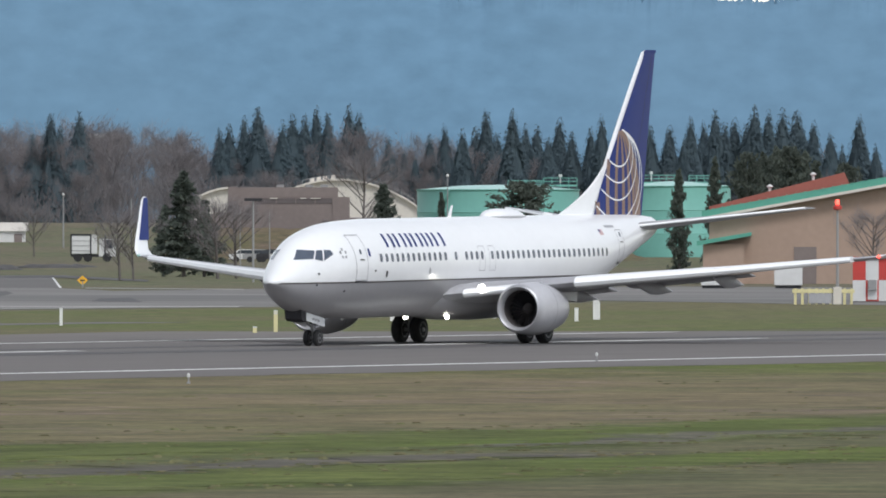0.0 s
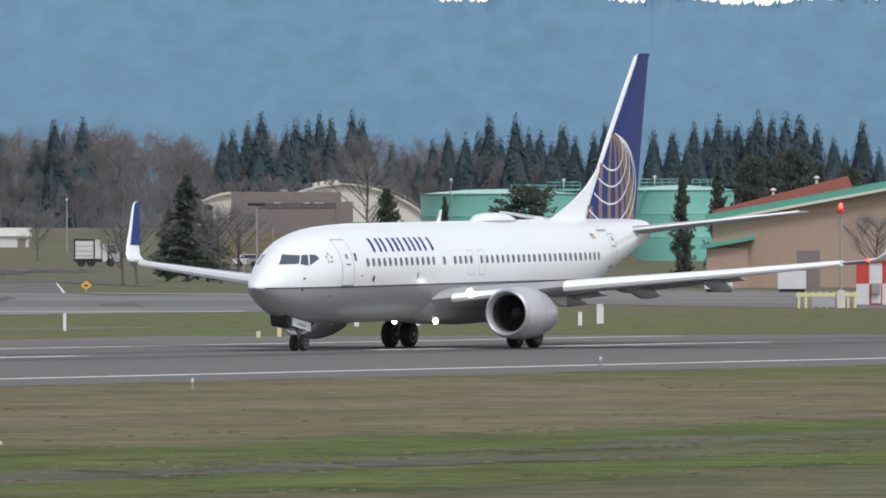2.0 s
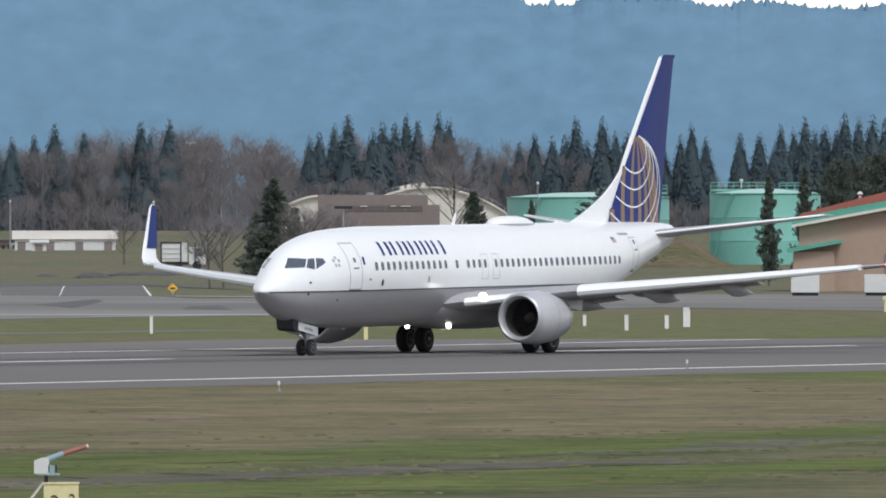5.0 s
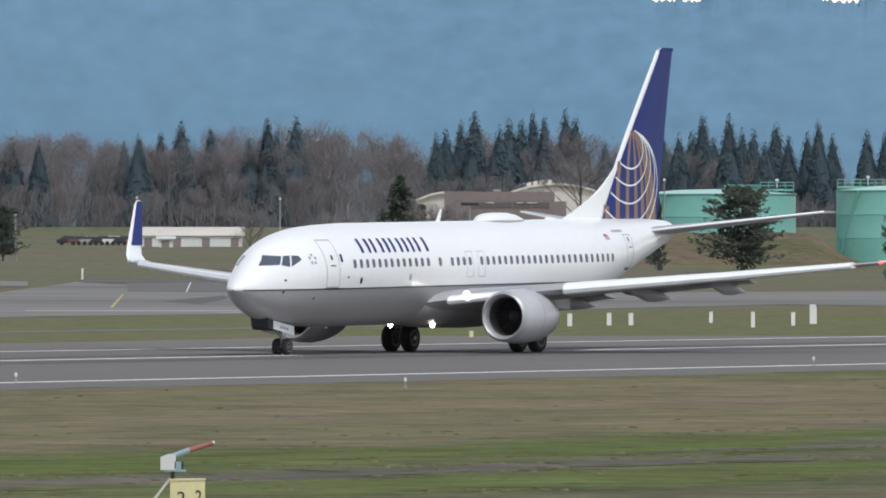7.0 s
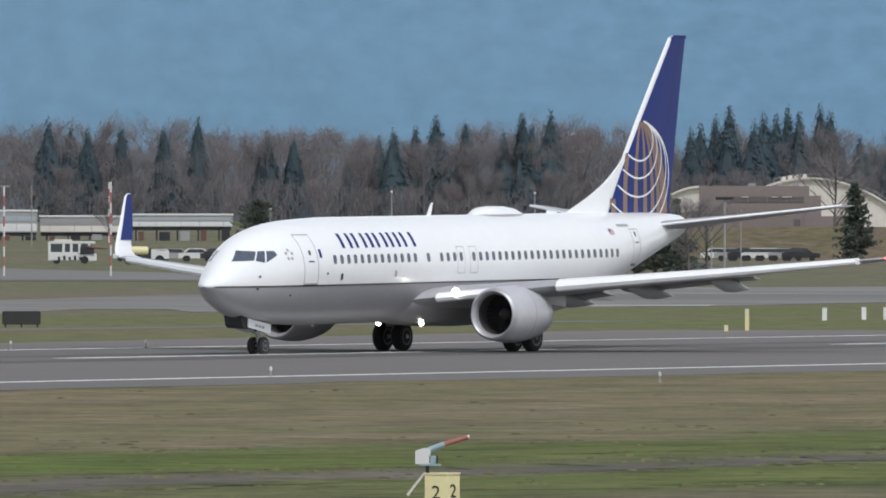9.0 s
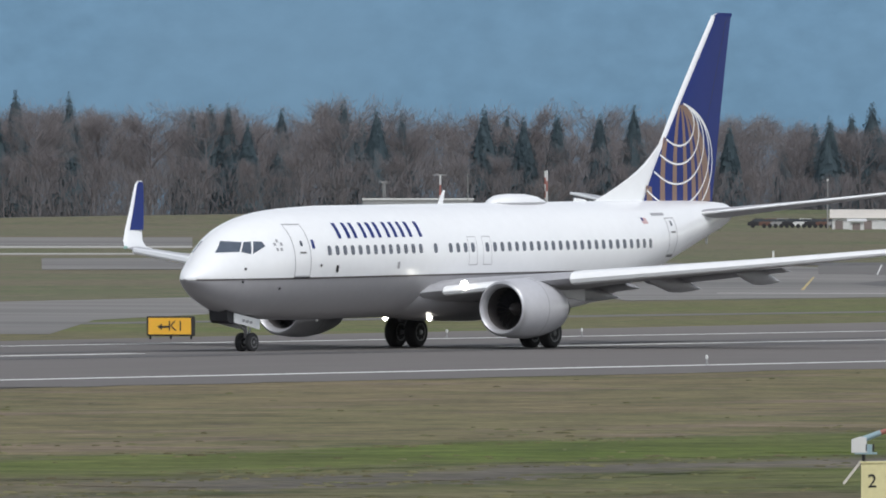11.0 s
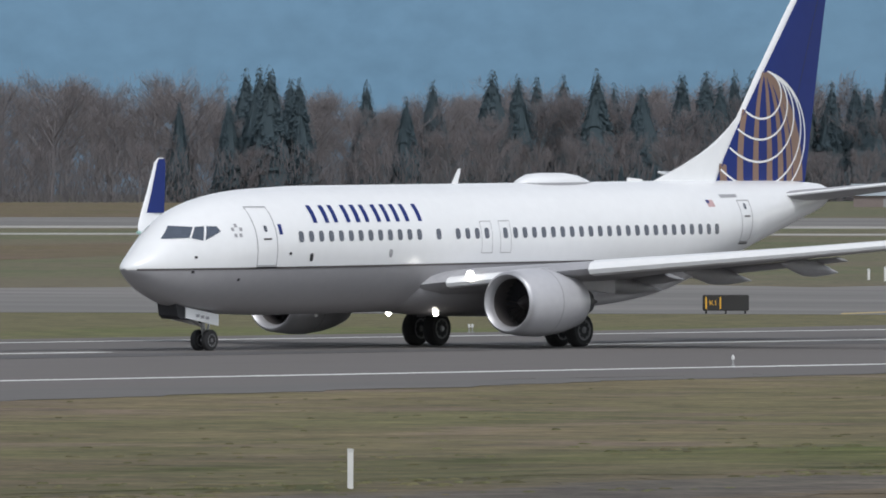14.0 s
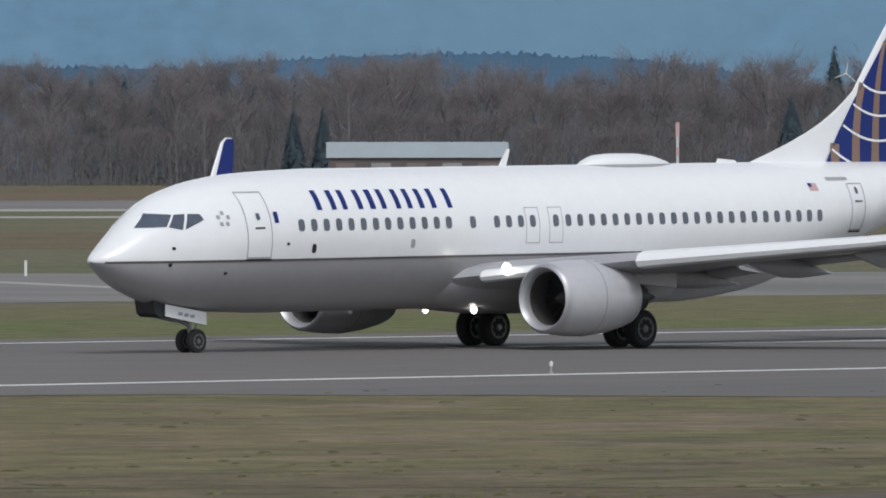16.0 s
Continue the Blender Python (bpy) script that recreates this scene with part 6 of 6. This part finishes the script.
tank_car(55.655, 56.057, 1430, 0.14, 2.73, RUST, "red-brown cylindrical tank on a low frame")
tank_car(54.226, 54.547, 1330, 0.56, 3.74, BLACK, "sooty black training tank standing on legs")
rig = thing("training_rig", "sooty black boom and fin beside the training tank", "rig", "tanks on wheels", m=facing(54.547, 1330, rise(1330)))
part("boom", rod((-0.6, 0.8, 1.75), (1.5, 0.6, 1.7), 0.10, 0.10, 8), BLACK, rig, "black bent boom")
part("boom_end", rod((1.5, 0.6, 1.7), (3.6, 0.5, 0.95), 0.10, 0.13, 8), BLACK, rig)
part("stay", rod((-0.6, 0.8, 1.35), (1.3, 0.6, 1.35), 0.05, 0.05, 6), BLACK, rig)
part("fin", prism([(-2.3, 3.4), (-1.5, 3.4), (-1.7, 4.35), (-2.15, 4.35)], 0.9, 1.1, "y"), BLACK, rig)
part("mast", rod((-0.6, 0.8, 0.0), (-0.6, 0.8, 1.9), 0.12, 0.1, 8), BLACK, rig)
part("upper_casing", box(-3.4, -0.9, -0.05, 1.0, 1.9, 3.2, 0.15), RUST, rig, "scorched brown casing")
tank_car(55.43, 55.534, 1440, 0.38, 2.07, PLAINW, "small white tank trailer")
tank_car(55.544, 55.645, 1440, 0.25, 1.94, PLAINW, "small white tank trailer")


def parked_car(az, d, paint, label):
    c = thing("parked_car", label, "car", "cars parked far off", m=facing(az, d, rise(d)))
    part("body", prism([(0, 0.35), (4.3, 0.35), (4.3, 0.85), (3.4, 0.95), (2.8, 1.42), (1.1, 1.45), (0.35, 0.95), (0, 0.9)], 0, 1.75, "y"), paint, c)
    part("side_glass", prism([(0.75, 0.98), (3.1, 0.98), (2.7, 1.35), (1.2, 1.37)], -0.02, 0, "y"), GLASS, c)
    road_wheels(c, [0.8, 3.4], 0.1, 0.33)


for k in range(9):
    parked_car(59.545 + 0.052 * k, 1900, (DARKM, RUST, POLE, DARKM, PLAINW)[k % 5], "dark car in a row parked on the far grass" if k % 5 != 4 else "white car in a row parked on the far grass")
for k in range(7):
    parked_car(61.328 + 0.062 * k, 1392, (PLAINW, POLE, DARKM, PLAINW)[k % 4], "car parked before the low brown building")
for k in range(5):
    parked_car(58.635 + 0.1 * k, 1380, (PLAINW, DARKM, POLE)[k % 3], "car or van parked on the field road")


# ---- poles, lamps, signs ----
def pole(az, d, z_top, label, name="pole", r=0.06, banded=False, head=None):
    p = thing(name, label, "pole", m=facing(az, d, rise(d)))
    top = z_top - rise(d)
    if banded:
        n = 9
        for k in range(n):
            part("band", rod((0, 0, top * k / n), (0, 0, top * (k + 1) / n), r, r, 8), DULLRED if k % 2 else PLAINW, p)
    else:
        part("shaft", rod((0, 0, -0.2), (0, 0, top), r, r * 0.7, 8), POLE, p)
    if head == "lamp":
        part("lamp_head", box(-0.75, 0.75, -0.2, 0.2, top - 0.02, top + 0.22, 0.03), DARKM, p, "dark flat lamp head")
    if head == "ball":
        part("lamp_globe", lathe([(0, 0.03), (0.08, 0.16), (0.2, 0.19), (0.32, 0.14), (0.38, 0.02)], (0, 0, top), "z", 10), PLAINW, p)
    if head == "bar":
        part("crossbar", box(-0.6, 0.6, -0.05, 0.05, top - 0.06, top + 0.06), POLE, p)
    return p


pole(61.439, 1037, 6.74, "dark street lamp with a flat double head", "street_lamp", 0.1, head="lamp")
pole(61.379, 1250, 6.37, "thin dark pole on the grass")
pole(61.514, 1250, 5.98, "thin dark pole on the grass")
pole(60.569, 1700, 8.39, "slim pole with a pale lamp globe", head="ball", r=0.12)
pole(60.88, 1800, 8.17, "slim pale pole on the far bank", r=0.14)
pole(62.33, 1480, 10.21, "slim mast with a pale lamp globe", head="ball", r=0.08)
pole(58.625, 1108, 8.39, "red and white banded pole", "banded_pole", 0.085, banded=True)
pole(58.136, 1108, 7.99, "red and white banded pole with a crossbar", "banded_pole", 0.085, banded=True, head="bar")
pole(58.263, 1700, 9.63, "thin grey pole on the far field", r=0.09)
pole(59.912, 1900, 8.97, "slim pole with a pale lamp globe", head="ball", r=0.12)
pole(59.355, 1500, 6.05, "thin dark pole with a pale lamp globe", head="ball", r=0.1)
pole(59.358, 1500, 6.1, "thin dark pole with a pale lamp globe", head="ball", r=0.1)
pole(58.618, 1800, 10.29, "red and white banded mast", "banded_pole", 0.15, banded=True)
pole(57.883, 1900, 8.88, "slim pole with a pale box on top", head="bar", r=0.12)
pole(57.875, 1900, 8.98, "slim pole with a pale box on top", head="bar", r=0.12)

mark = thing("approach_mast", "red and white obstruction mast at the edge of the woods", "mast", m=facing(49.286, 1950, rise(1950)))
part("lower_panel", box(-0.20, 0.20, 0, 0.4, 0, 10.16 - rise(1950), 0.02), PLAINW, mark)
part("middle_band", box(-0.24, 0.24, -0.02, 0.42, 5.2, 6.6, 0.02), PALERED, mark)
cabin = thing("equipment_cabin", "low white equipment cabin with red ends beside the mast", "cabin", m=facing(49.19, 1940, rise(1940)))
part("body", box(-2.6, 2.6, 0, 2.4, 0.25, 1.7, 0.05), PLAINW, cabin)
part("plinth", box(-2.4, 2.4, 0.2, 2.2, -0.2, 0.25), DARKM, cabin)
for x in (-2.65, 0.9):
    part("red_panel", box(x, x + 0.9, -0.03, 0.02, 0.3, 1.6), DULLRED, cabin)
part("upper_panel", box(-0.3, 0.3, 0, 0.4, 10.16 - rise(1950), 12.45 - rise(1950), 0.02), PALERED, mark)

turb = thing("wind_turbine", "small white wind turbine above the trees", "turbine", m=facing(50.058, 2210, 2.0))
zt = 21.99 - 2.0
part("mast", rod((0, 0, 0), (0, 0, zt), 0.08, 0.05, 8), POLE, turb)
for k in range(3):
    a = radians(80 + 120 * k)
    part("blade", rod((0, -0.3, zt), (2.2 * math.cos(a), -0.3, zt + 2.2 * math.sin(a)), 0.16, 0.05, 6), PLAINW, turb)
part("hub", lathe([(-0.4, 0.1), (-0.2, 0.25), (0.4, 0.2)], (0, 0, zt), "y", 10), PLAINW, turb)

# obstruction beacon, marker house and barrier by the taxiway
d = 764
bea = thing("beacon_pole", "slim pole with a glowing red beacon and orange collar", "beacon", m=facing(64.117, d))
zb = 6.14
part("shaft", rod((0, 0, -0.1), (0, 0, zb - 0.3), 0.10, 0.07, 10), POLE, bea)
part("collar", lathe([(zb - 0.35, 0.10), (zb - 0.3, 0.27), (zb - 0.12, 0.27), (zb - 0.02, 0.11)], (0, 0, 0), "z", 14), RED, bea, "orange-red collar")
part("lens", lathe([(zb - 0.02, 0.09), (zb + 0.12, 0.12), (zb + 0.26, 0.09), (zb + 0.30, 0.02)], (0, 0, 0), "z", 12), REDLAMP, bea, "glowing red lens")
part("foot", box(-0.25, 0.25, -0.25, 0.25, 0, 1.1, 0.03), CREAM, bea)
hut = thing("checkered_hut", "red and white checkered equipment hut beside the taxiway", "hut", m=facing(64.187, 790))
for i in range(4):
    for k in range(2):
        part("panel", box(0.82 * i, 0.82 * (i + 1), 0, 2.2, 1.33 * k + 0.05, 1.33 * (k + 1) + 0.05, 0.01), RED if (i + k) % 2 else PLAINW, hut)
part("roof", box(-0.12, 3.4, -0.12, 2.32, 2.71, 2.85, 0.02), RED, hut)
part("door", box(0.95, 1.55, -0.05, 0.02, 0.15, 2.2, 0.01), PLAINW, hut)
part("meter_box", box(1.0, 1.5, -0.35, -0.05, 0.75, 1.4, 0.02), POLE, hut)
bar = thing("barrier", "yellow-painted pipe barrier with a dark panel", "barrier", m=facing(63.918, 764))
for k in range(9):
    part("post", box(0.43 * k, 0.43 * k + 0.16, 0, 0.16, 0, 1.0, 0.015), SIGNY, bar)
part("rail", box(-0.1, 3.7, -0.03, 0, 0.72, 0.95, 0.01), SIGNY, bar)
part("panel", box(0.9, 2.3, -0.10, -0.04, 0.1, 0.7, 0.01), GREYP, bar)


def guide_sign(az, d, w, h, face, text, ink, label, back=BLACK):
    s = thing("guidance_sign", label, "sign", "airfield guidance signs", m=facing(az, d))
    body_ = part("cabinet", box(0, w, 0, 0.35, 0.14, h, 0.03), back, s, "black sign cabinet")
    for x in (0.15, w / 2, w - 0.15):
        part("leg", box(x - 0.04, x + 0.04, 0.12, 0.22, -0.05, 0.14), DARKM, s)
    if face:
        part("face", box(0.07, w - 0.16, -0.012, 0.0, 0.2, h - 0.06, 0.003), face, body_)
    if text:
        for tx, x, size in text:
            lettering(tx, size, Matrix.Translation((x, -0.018, (h + 0.14) / 2 - 0.01)) @ pose(0, 0, 0, 90), ink, body_)
    return s


ksign = guide_sign(56.79, 489, 1.9, 0.91, ORANGE, [("K1", 1.9 * 0.60, 0.55)], BLACK, "yellow taxiway sign with a black arrow and letters")
part("arrow", prism([(0.42, 0.50), (0.60, 0.62), (0.60, 0.54), (0.86, 0.54), (0.86, 0.46), (0.60, 0.46), (0.60, 0.38)], -0.022, -0.012, "y"), BLACK, ksign, "black arrow", smooth=False)
k1 = guide_sign(54.573, 512, 1.9, 0.79, None, [("K1", 0.44, 0.30)], ORANGE, "black taxiway sign with yellow letters")
part("border", box(0.12, 0.18, -0.02, 0, 0.22, 0.70), ORANGE, k1)
part("border", box(0.70, 0.76, -0.02, 0, 0.22, 0.70), ORANGE, k1)
guide_sign(58.128, 593, 1.82, 0.78, None, None, BLACK, "black back of an airfield sign")
guide_sign(47.466, 511, 2.13, 0.74, None, [("K1", 1.7, 0.26)], ORANGE, "black taxiway sign with yellow letters")
guide_sign(50.619, 1650, 2.01, 0.9, None, None, BLACK, "far black airfield sign")
guide_sign(50.764, 1700, 1.84, 0.61, None, None, BLACK, "far black airfield sign")
guide_sign(46.446, 1650, 2.24, 0.9, RUST, None, BLACK, "far red-brown airfield sign")
guide_sign(47.732, 1600, 2.32, 0.87, None, None, BLACK, "far black airfield sign")
dia = thing("warning_sign", "yellow diamond sign on a short post beside the road", "sign", m=facing(60.657, 955))
part("post", rod((0, 0, -0.1), (0, 0, 0.5), 0.05), POLE, dia)
part("panel", prism([(-0.42, 0.55), (0, 0.92), (0.42, 0.55), (0, 0.18)], -0.03, 0.03, "y"), ORANGE, dia)
part("symbol_bar", box(-0.18, 0.18, -0.045, -0.03, 0.48, 0.6), BLACK, dia)
tk = thing("tank_ring_sign", "dark round sign on a thick post", "sign", m=facing(54.18, 1330))
part("post", box(-0.15, 0.15, 0, 0.2, 0, 2.4), BLACK, tk)
part("disc", lathe([(-0.06, 0.75), (0.06, 0.75)], (0, 0, 2.5), "y", 20), BLACK, tk)


def stake(x, y, hh, r=0.045, paint=WPAINT, label="white wooden stake in the grass"):
    s = thing("marker_stake", label, "stake", "marker stakes", m=Matrix.Translation((x, y, 0)) @ pose(0, 0, 0, 0, 0, -60))
    part("board", box(-r, r, -0.012, 0.012, -0.1, hh, 0.004), paint, s)
    part("cap", box(-r - 0.004, r + 0.004, -0.016, 0.016, hh - 0.06, hh + 0.004, 0.003), PLAINW, s)


for (x, y), hh, r in (
        ((170.9, 140.5), 0.68, 0.05), ((171.6, 129.5), 0.70, 0.05), ((532.4, 300.5), 0.88, 0.075), ((560.1, 299.1), 0.65, 0.12), ((565.5, 299.7), 0.65, 0.12), ((566.0, 298.7), 0.65, 0.12),
        ((579.1, 294.9), 0.9, 0.18), ((581.8, 296.3), 1.0, 0.16), ((558.1, 287.6), 0.8, 0.1), ((568.4, 290.6), 0.7, 0.1), ((582.4, 302.6), 0.6, 0.09),
        ((577.7, 399.5), 0.62, 0.07), ((571.1, 393.8), 0.80, 0.08), ((572.3, 391.2), 0.8, 0.08),
        ((572.2, 413.4), 0.8, 0.07), ((572.2, 404.7), 0.8, 0.07), ((574.5, 429.3), 0.75, 0.07), ((568.9, 422.6), 0.75, 0.07), ((516.2, 386.6), 0.5, 0.07),
        ((521.4, 432.4), 0.75, 0.07), ((470.1, 427.3), 0.95, 0.07), ((471.2, 425.8), 0.75, 0.07), ((440.3, 420.8), 0.8, 0.07), ((1006.6, 589.1), 1.0, 0.08), ((1017.6, 595.5), 1.0, 0.08)):
    stake(x, y, hh, r)
for (x, y), hh in (((510.7, 276.8), 0.98), ((502.6, 273.5), 0.3), ((507.0, 274.8), 0.9)):
    stake(x, y, hh, 0.09, SIGNY, "short yellow marker post in the grass")


def edge_light(x, y):
    s = thing("edge_light", "small runway edge light with a clear dome", "light", "runway edge lights", m=Matrix.Translation((x, y, 0.02)))
    part("stem", lathe([(0, 0.06), (0.05, 0.06), (0.06, 0.025), (0.2, 0.025)], (0, 0, 0), "z", 10), POLE, s)
    part("dome", lathe([(0.2, 0.04), (0.26, 0.052), (0.31, 0.04), (0.34, 0.01)], (0, 0, 0), "z", 10), PLAINW, s, "clear glass dome")


for x, y in ((407.3, 207.4), (351.3, 208.1), (294.9, 208.7), (237.6, 208.7), (355.6, 263.1), (426.1, 258.2), (419.6, 260.5), (356.2, 263.4), (345.7, 190.5)):
    edge_light(x, y)


# ---- wind cone post with a numbered box ----
def numbered_post():
    d = 204.0
    b = thing("numbered_box", "pale yellow box with black numerals in the grass", "marker", m=facing(60.065, d))
    zt = 1.02
    w = 0.57
    part("body", prism([(0, 0), (w * 0.62, 0), (w, 0.22), (w, 0.5), (0, 0.5)], -0.05, zt, "z"), SIGNY, b)
    part("lid", prism([(-0.015, -0.015), (w * 0.62, -0.015), (w + 0.015, 0.21), (w + 0.015, 0.515), (-0.015, 0.515)], zt, zt + 0.025, "z"), SIGNY, b)
    lettering("2", 0.31, Matrix.Translation((w * 0.32, -0.006, zt - 0.30)) @ pose(0, 0, 0, 90), BLACK, b, "numeral")
    lettering("2", 0.31, Matrix.Translation((w * 0.81 + 0.003, 0.107, zt - 0.28)) @ pose(0, 0, 0, 0, 0, math.degrees(math.atan2(0.22, w * 0.38))) @ pose(0, 0, 0, 90), BLACK, b, "numeral")
    flap = part("open_flap", prism([(0.0, zt), (-0.02, zt + 0.03), (-0.30, zt - 0.33), (-0.27, zt - 0.35)], 0.05, 0.5, "y"), CREAM, b, "hinged flap standing open")
    dev = thing("swivel_lamp_unit", "grey swivelling instrument with a red and blue arm", "instrument", m=facing(60.021, d + 0.25))
    z0, z1 = 1.19, 1.43
    part("post", rod((0.20, 0, -0.1), (0.20, 0, z0), 0.035, 0.03, 8), DARKM, dev)
    part("base_plate", box(0.05, 0.42, -0.12, 0.12, z0 - 0.03, z0, 0.006), CYAN, dev)
    part("housing", prism([(0.0, z0), (0.25, z0), (0.25, z1), (0.14, z1 + 0.02), (0.0, z1 - 0.03)], -0.13, 0.13, "y"), PLAINW, dev, "pale grey housing")
    part("bracket", box(0.22, 0.34, -0.1, 0.1, z0, z0 + 0.13, 0.01), CYAN, dev)
    a, c = (0.20, 0, z1 - 0.02), (0.48, 0, z1 + 0.085)
    part("arm", rod(a, c, 0.05, 0.045, 10), CYAN, dev, "pale blue arm")
    part("tube", rod(c, (0.86, 0, z1 + 0.20), 0.042, 0.036, 10), DULLRED, dev, "red tube")
    part("tube_end", rod((0.86, 0, z1 + 0.20), (0.89, 0, z1 + 0.21), 0.036, 0.03, 10), PLAINW, dev)
    for x in (0.24, 0.36):
        part("clip", rod((x, -0.12, z0 + 0.02), (x, -0.12, z0 + 0.14), 0.014, n=6), DARKM, dev)


numbered_post()



airliner = build_airliner()


def motions():
    roll = [
        (0.0, pose(447.58, 242.92, 0, 0, 0, 2.15)),
        (0.5, pose(447.31, 242.90, 0, 0, 0, 2.03)),
        (1.0, pose(446.90, 242.88, 0, 0, 0, 1.90)),
        (1.5, pose(446.44, 242.86, 0, 0, 0, 1.77)),
        (2.0, pose(445.85, 242.84, 0, 0, 0, 1.65)),
        (2.5, pose(445.17, 242.82, 0, 0, 0, 1.52)),
        (3.0, pose(444.40, 242.79, 0, 0, 0, 1.40)),
        (3.5, pose(443.49, 242.77, 0, 0, 0, 1.28)),
        (4.0, pose(442.24, 242.75, 0, 0, 0, 1.16)),
        (4.5, pose(440.67, 242.72, 0, 0, 0, 1.04)),
        (5.0, pose(438.72, 242.69, 0, 0, 0, 0.92)),
        (5.5, pose(436.33, 242.67, 0, 0, 0, 0.80)),
        (6.0, pose(433.46, 242.64, 0, 0, 0, 0.69)),
        (6.5, pose(430.11, 242.61, 0, 0, 0, 0.57)),
        (7.0, pose(426.09, 242.58, 0, 0, 0, 0.46)),
        (7.5, pose(421.52, 242.55, 0, 0, 0, 0.34)),
        (8.0, pose(416.35, 242.52, 0, 0, 0, 0.23)),
        (8.5, pose(410.56, 242.48, 0, 0, 0, 0.12)),
        (9.0, pose(404.24, 242.45, 0, 0, 0, 0.01)),
        (9.5, pose(397.34, 242.41, 0, 0, 0, -0.10)),
        (9.7, pose(394.53, 242.40, 0, 0, 0, -0.14)),
        (10.0, pose(389.99, 242.38, 0, 0, 0, -0.21)),
        (10.5, pose(381.60, 242.34, 0, 0, 0, -0.32)),
        (11.0, pose(372.52, 242.30, 0, 0, 0, -0.42)),
        (11.5, pose(363.17, 242.26, 0, 0, 0, -0.53)),
        (11.8, pose(357.60, 242.24, 0, 0, 0, -0.59)),
        (12.0, pose(353.91, 242.23, 0, 0, 0, -0.63)),
        (12.5, pose(343.52, 242.19, 0, 0, 0, -0.74)),
        (13.0, pose(332.53, 242.14, 0, 0, 0, -0.84)),
        (13.5, pose(320.99, 242.10, 0, 0, 0, -0.94)),
        (14.0, pose(308.85, 242.06, 0, 0, 0, -1.04)),
        (14.5, pose(296.17, 242.01, 0, 0, 0, -1.14)),
        (15.0, pose(282.88, 241.97, 0, 0, 0, -1.24)),
        (15.5, pose(269.19, 241.92, 0, 0, 0, -1.34)),
        (16.0, pose(255.65, 241.88, 0, 0, 0, -1.43)),
    ]
    walk(airliner, roll)
    # the wheels roll with the ground covered; a row each thirtieth of a second, never more than 85 degrees between rows
    times = [k / 30 for k in range(481)]
    gone = [447.58 - float(np.interp(t, [q for q, _ in roll], [m.translation.x for _, m in roll])) for t in times]
    for ob, x, y, r in ROLLERS:
        turn, rows = 0.0, [(0.0, pose(x, y, r))]
        for k in range(1, len(times)):
            turn -= min(85.0, math.degrees((gone[k] - gone[k - 1]) / r))
            rows.append((times[k], pose(x, y, r, 0, turn, 0)))
        walk(ob, rows)


motions()
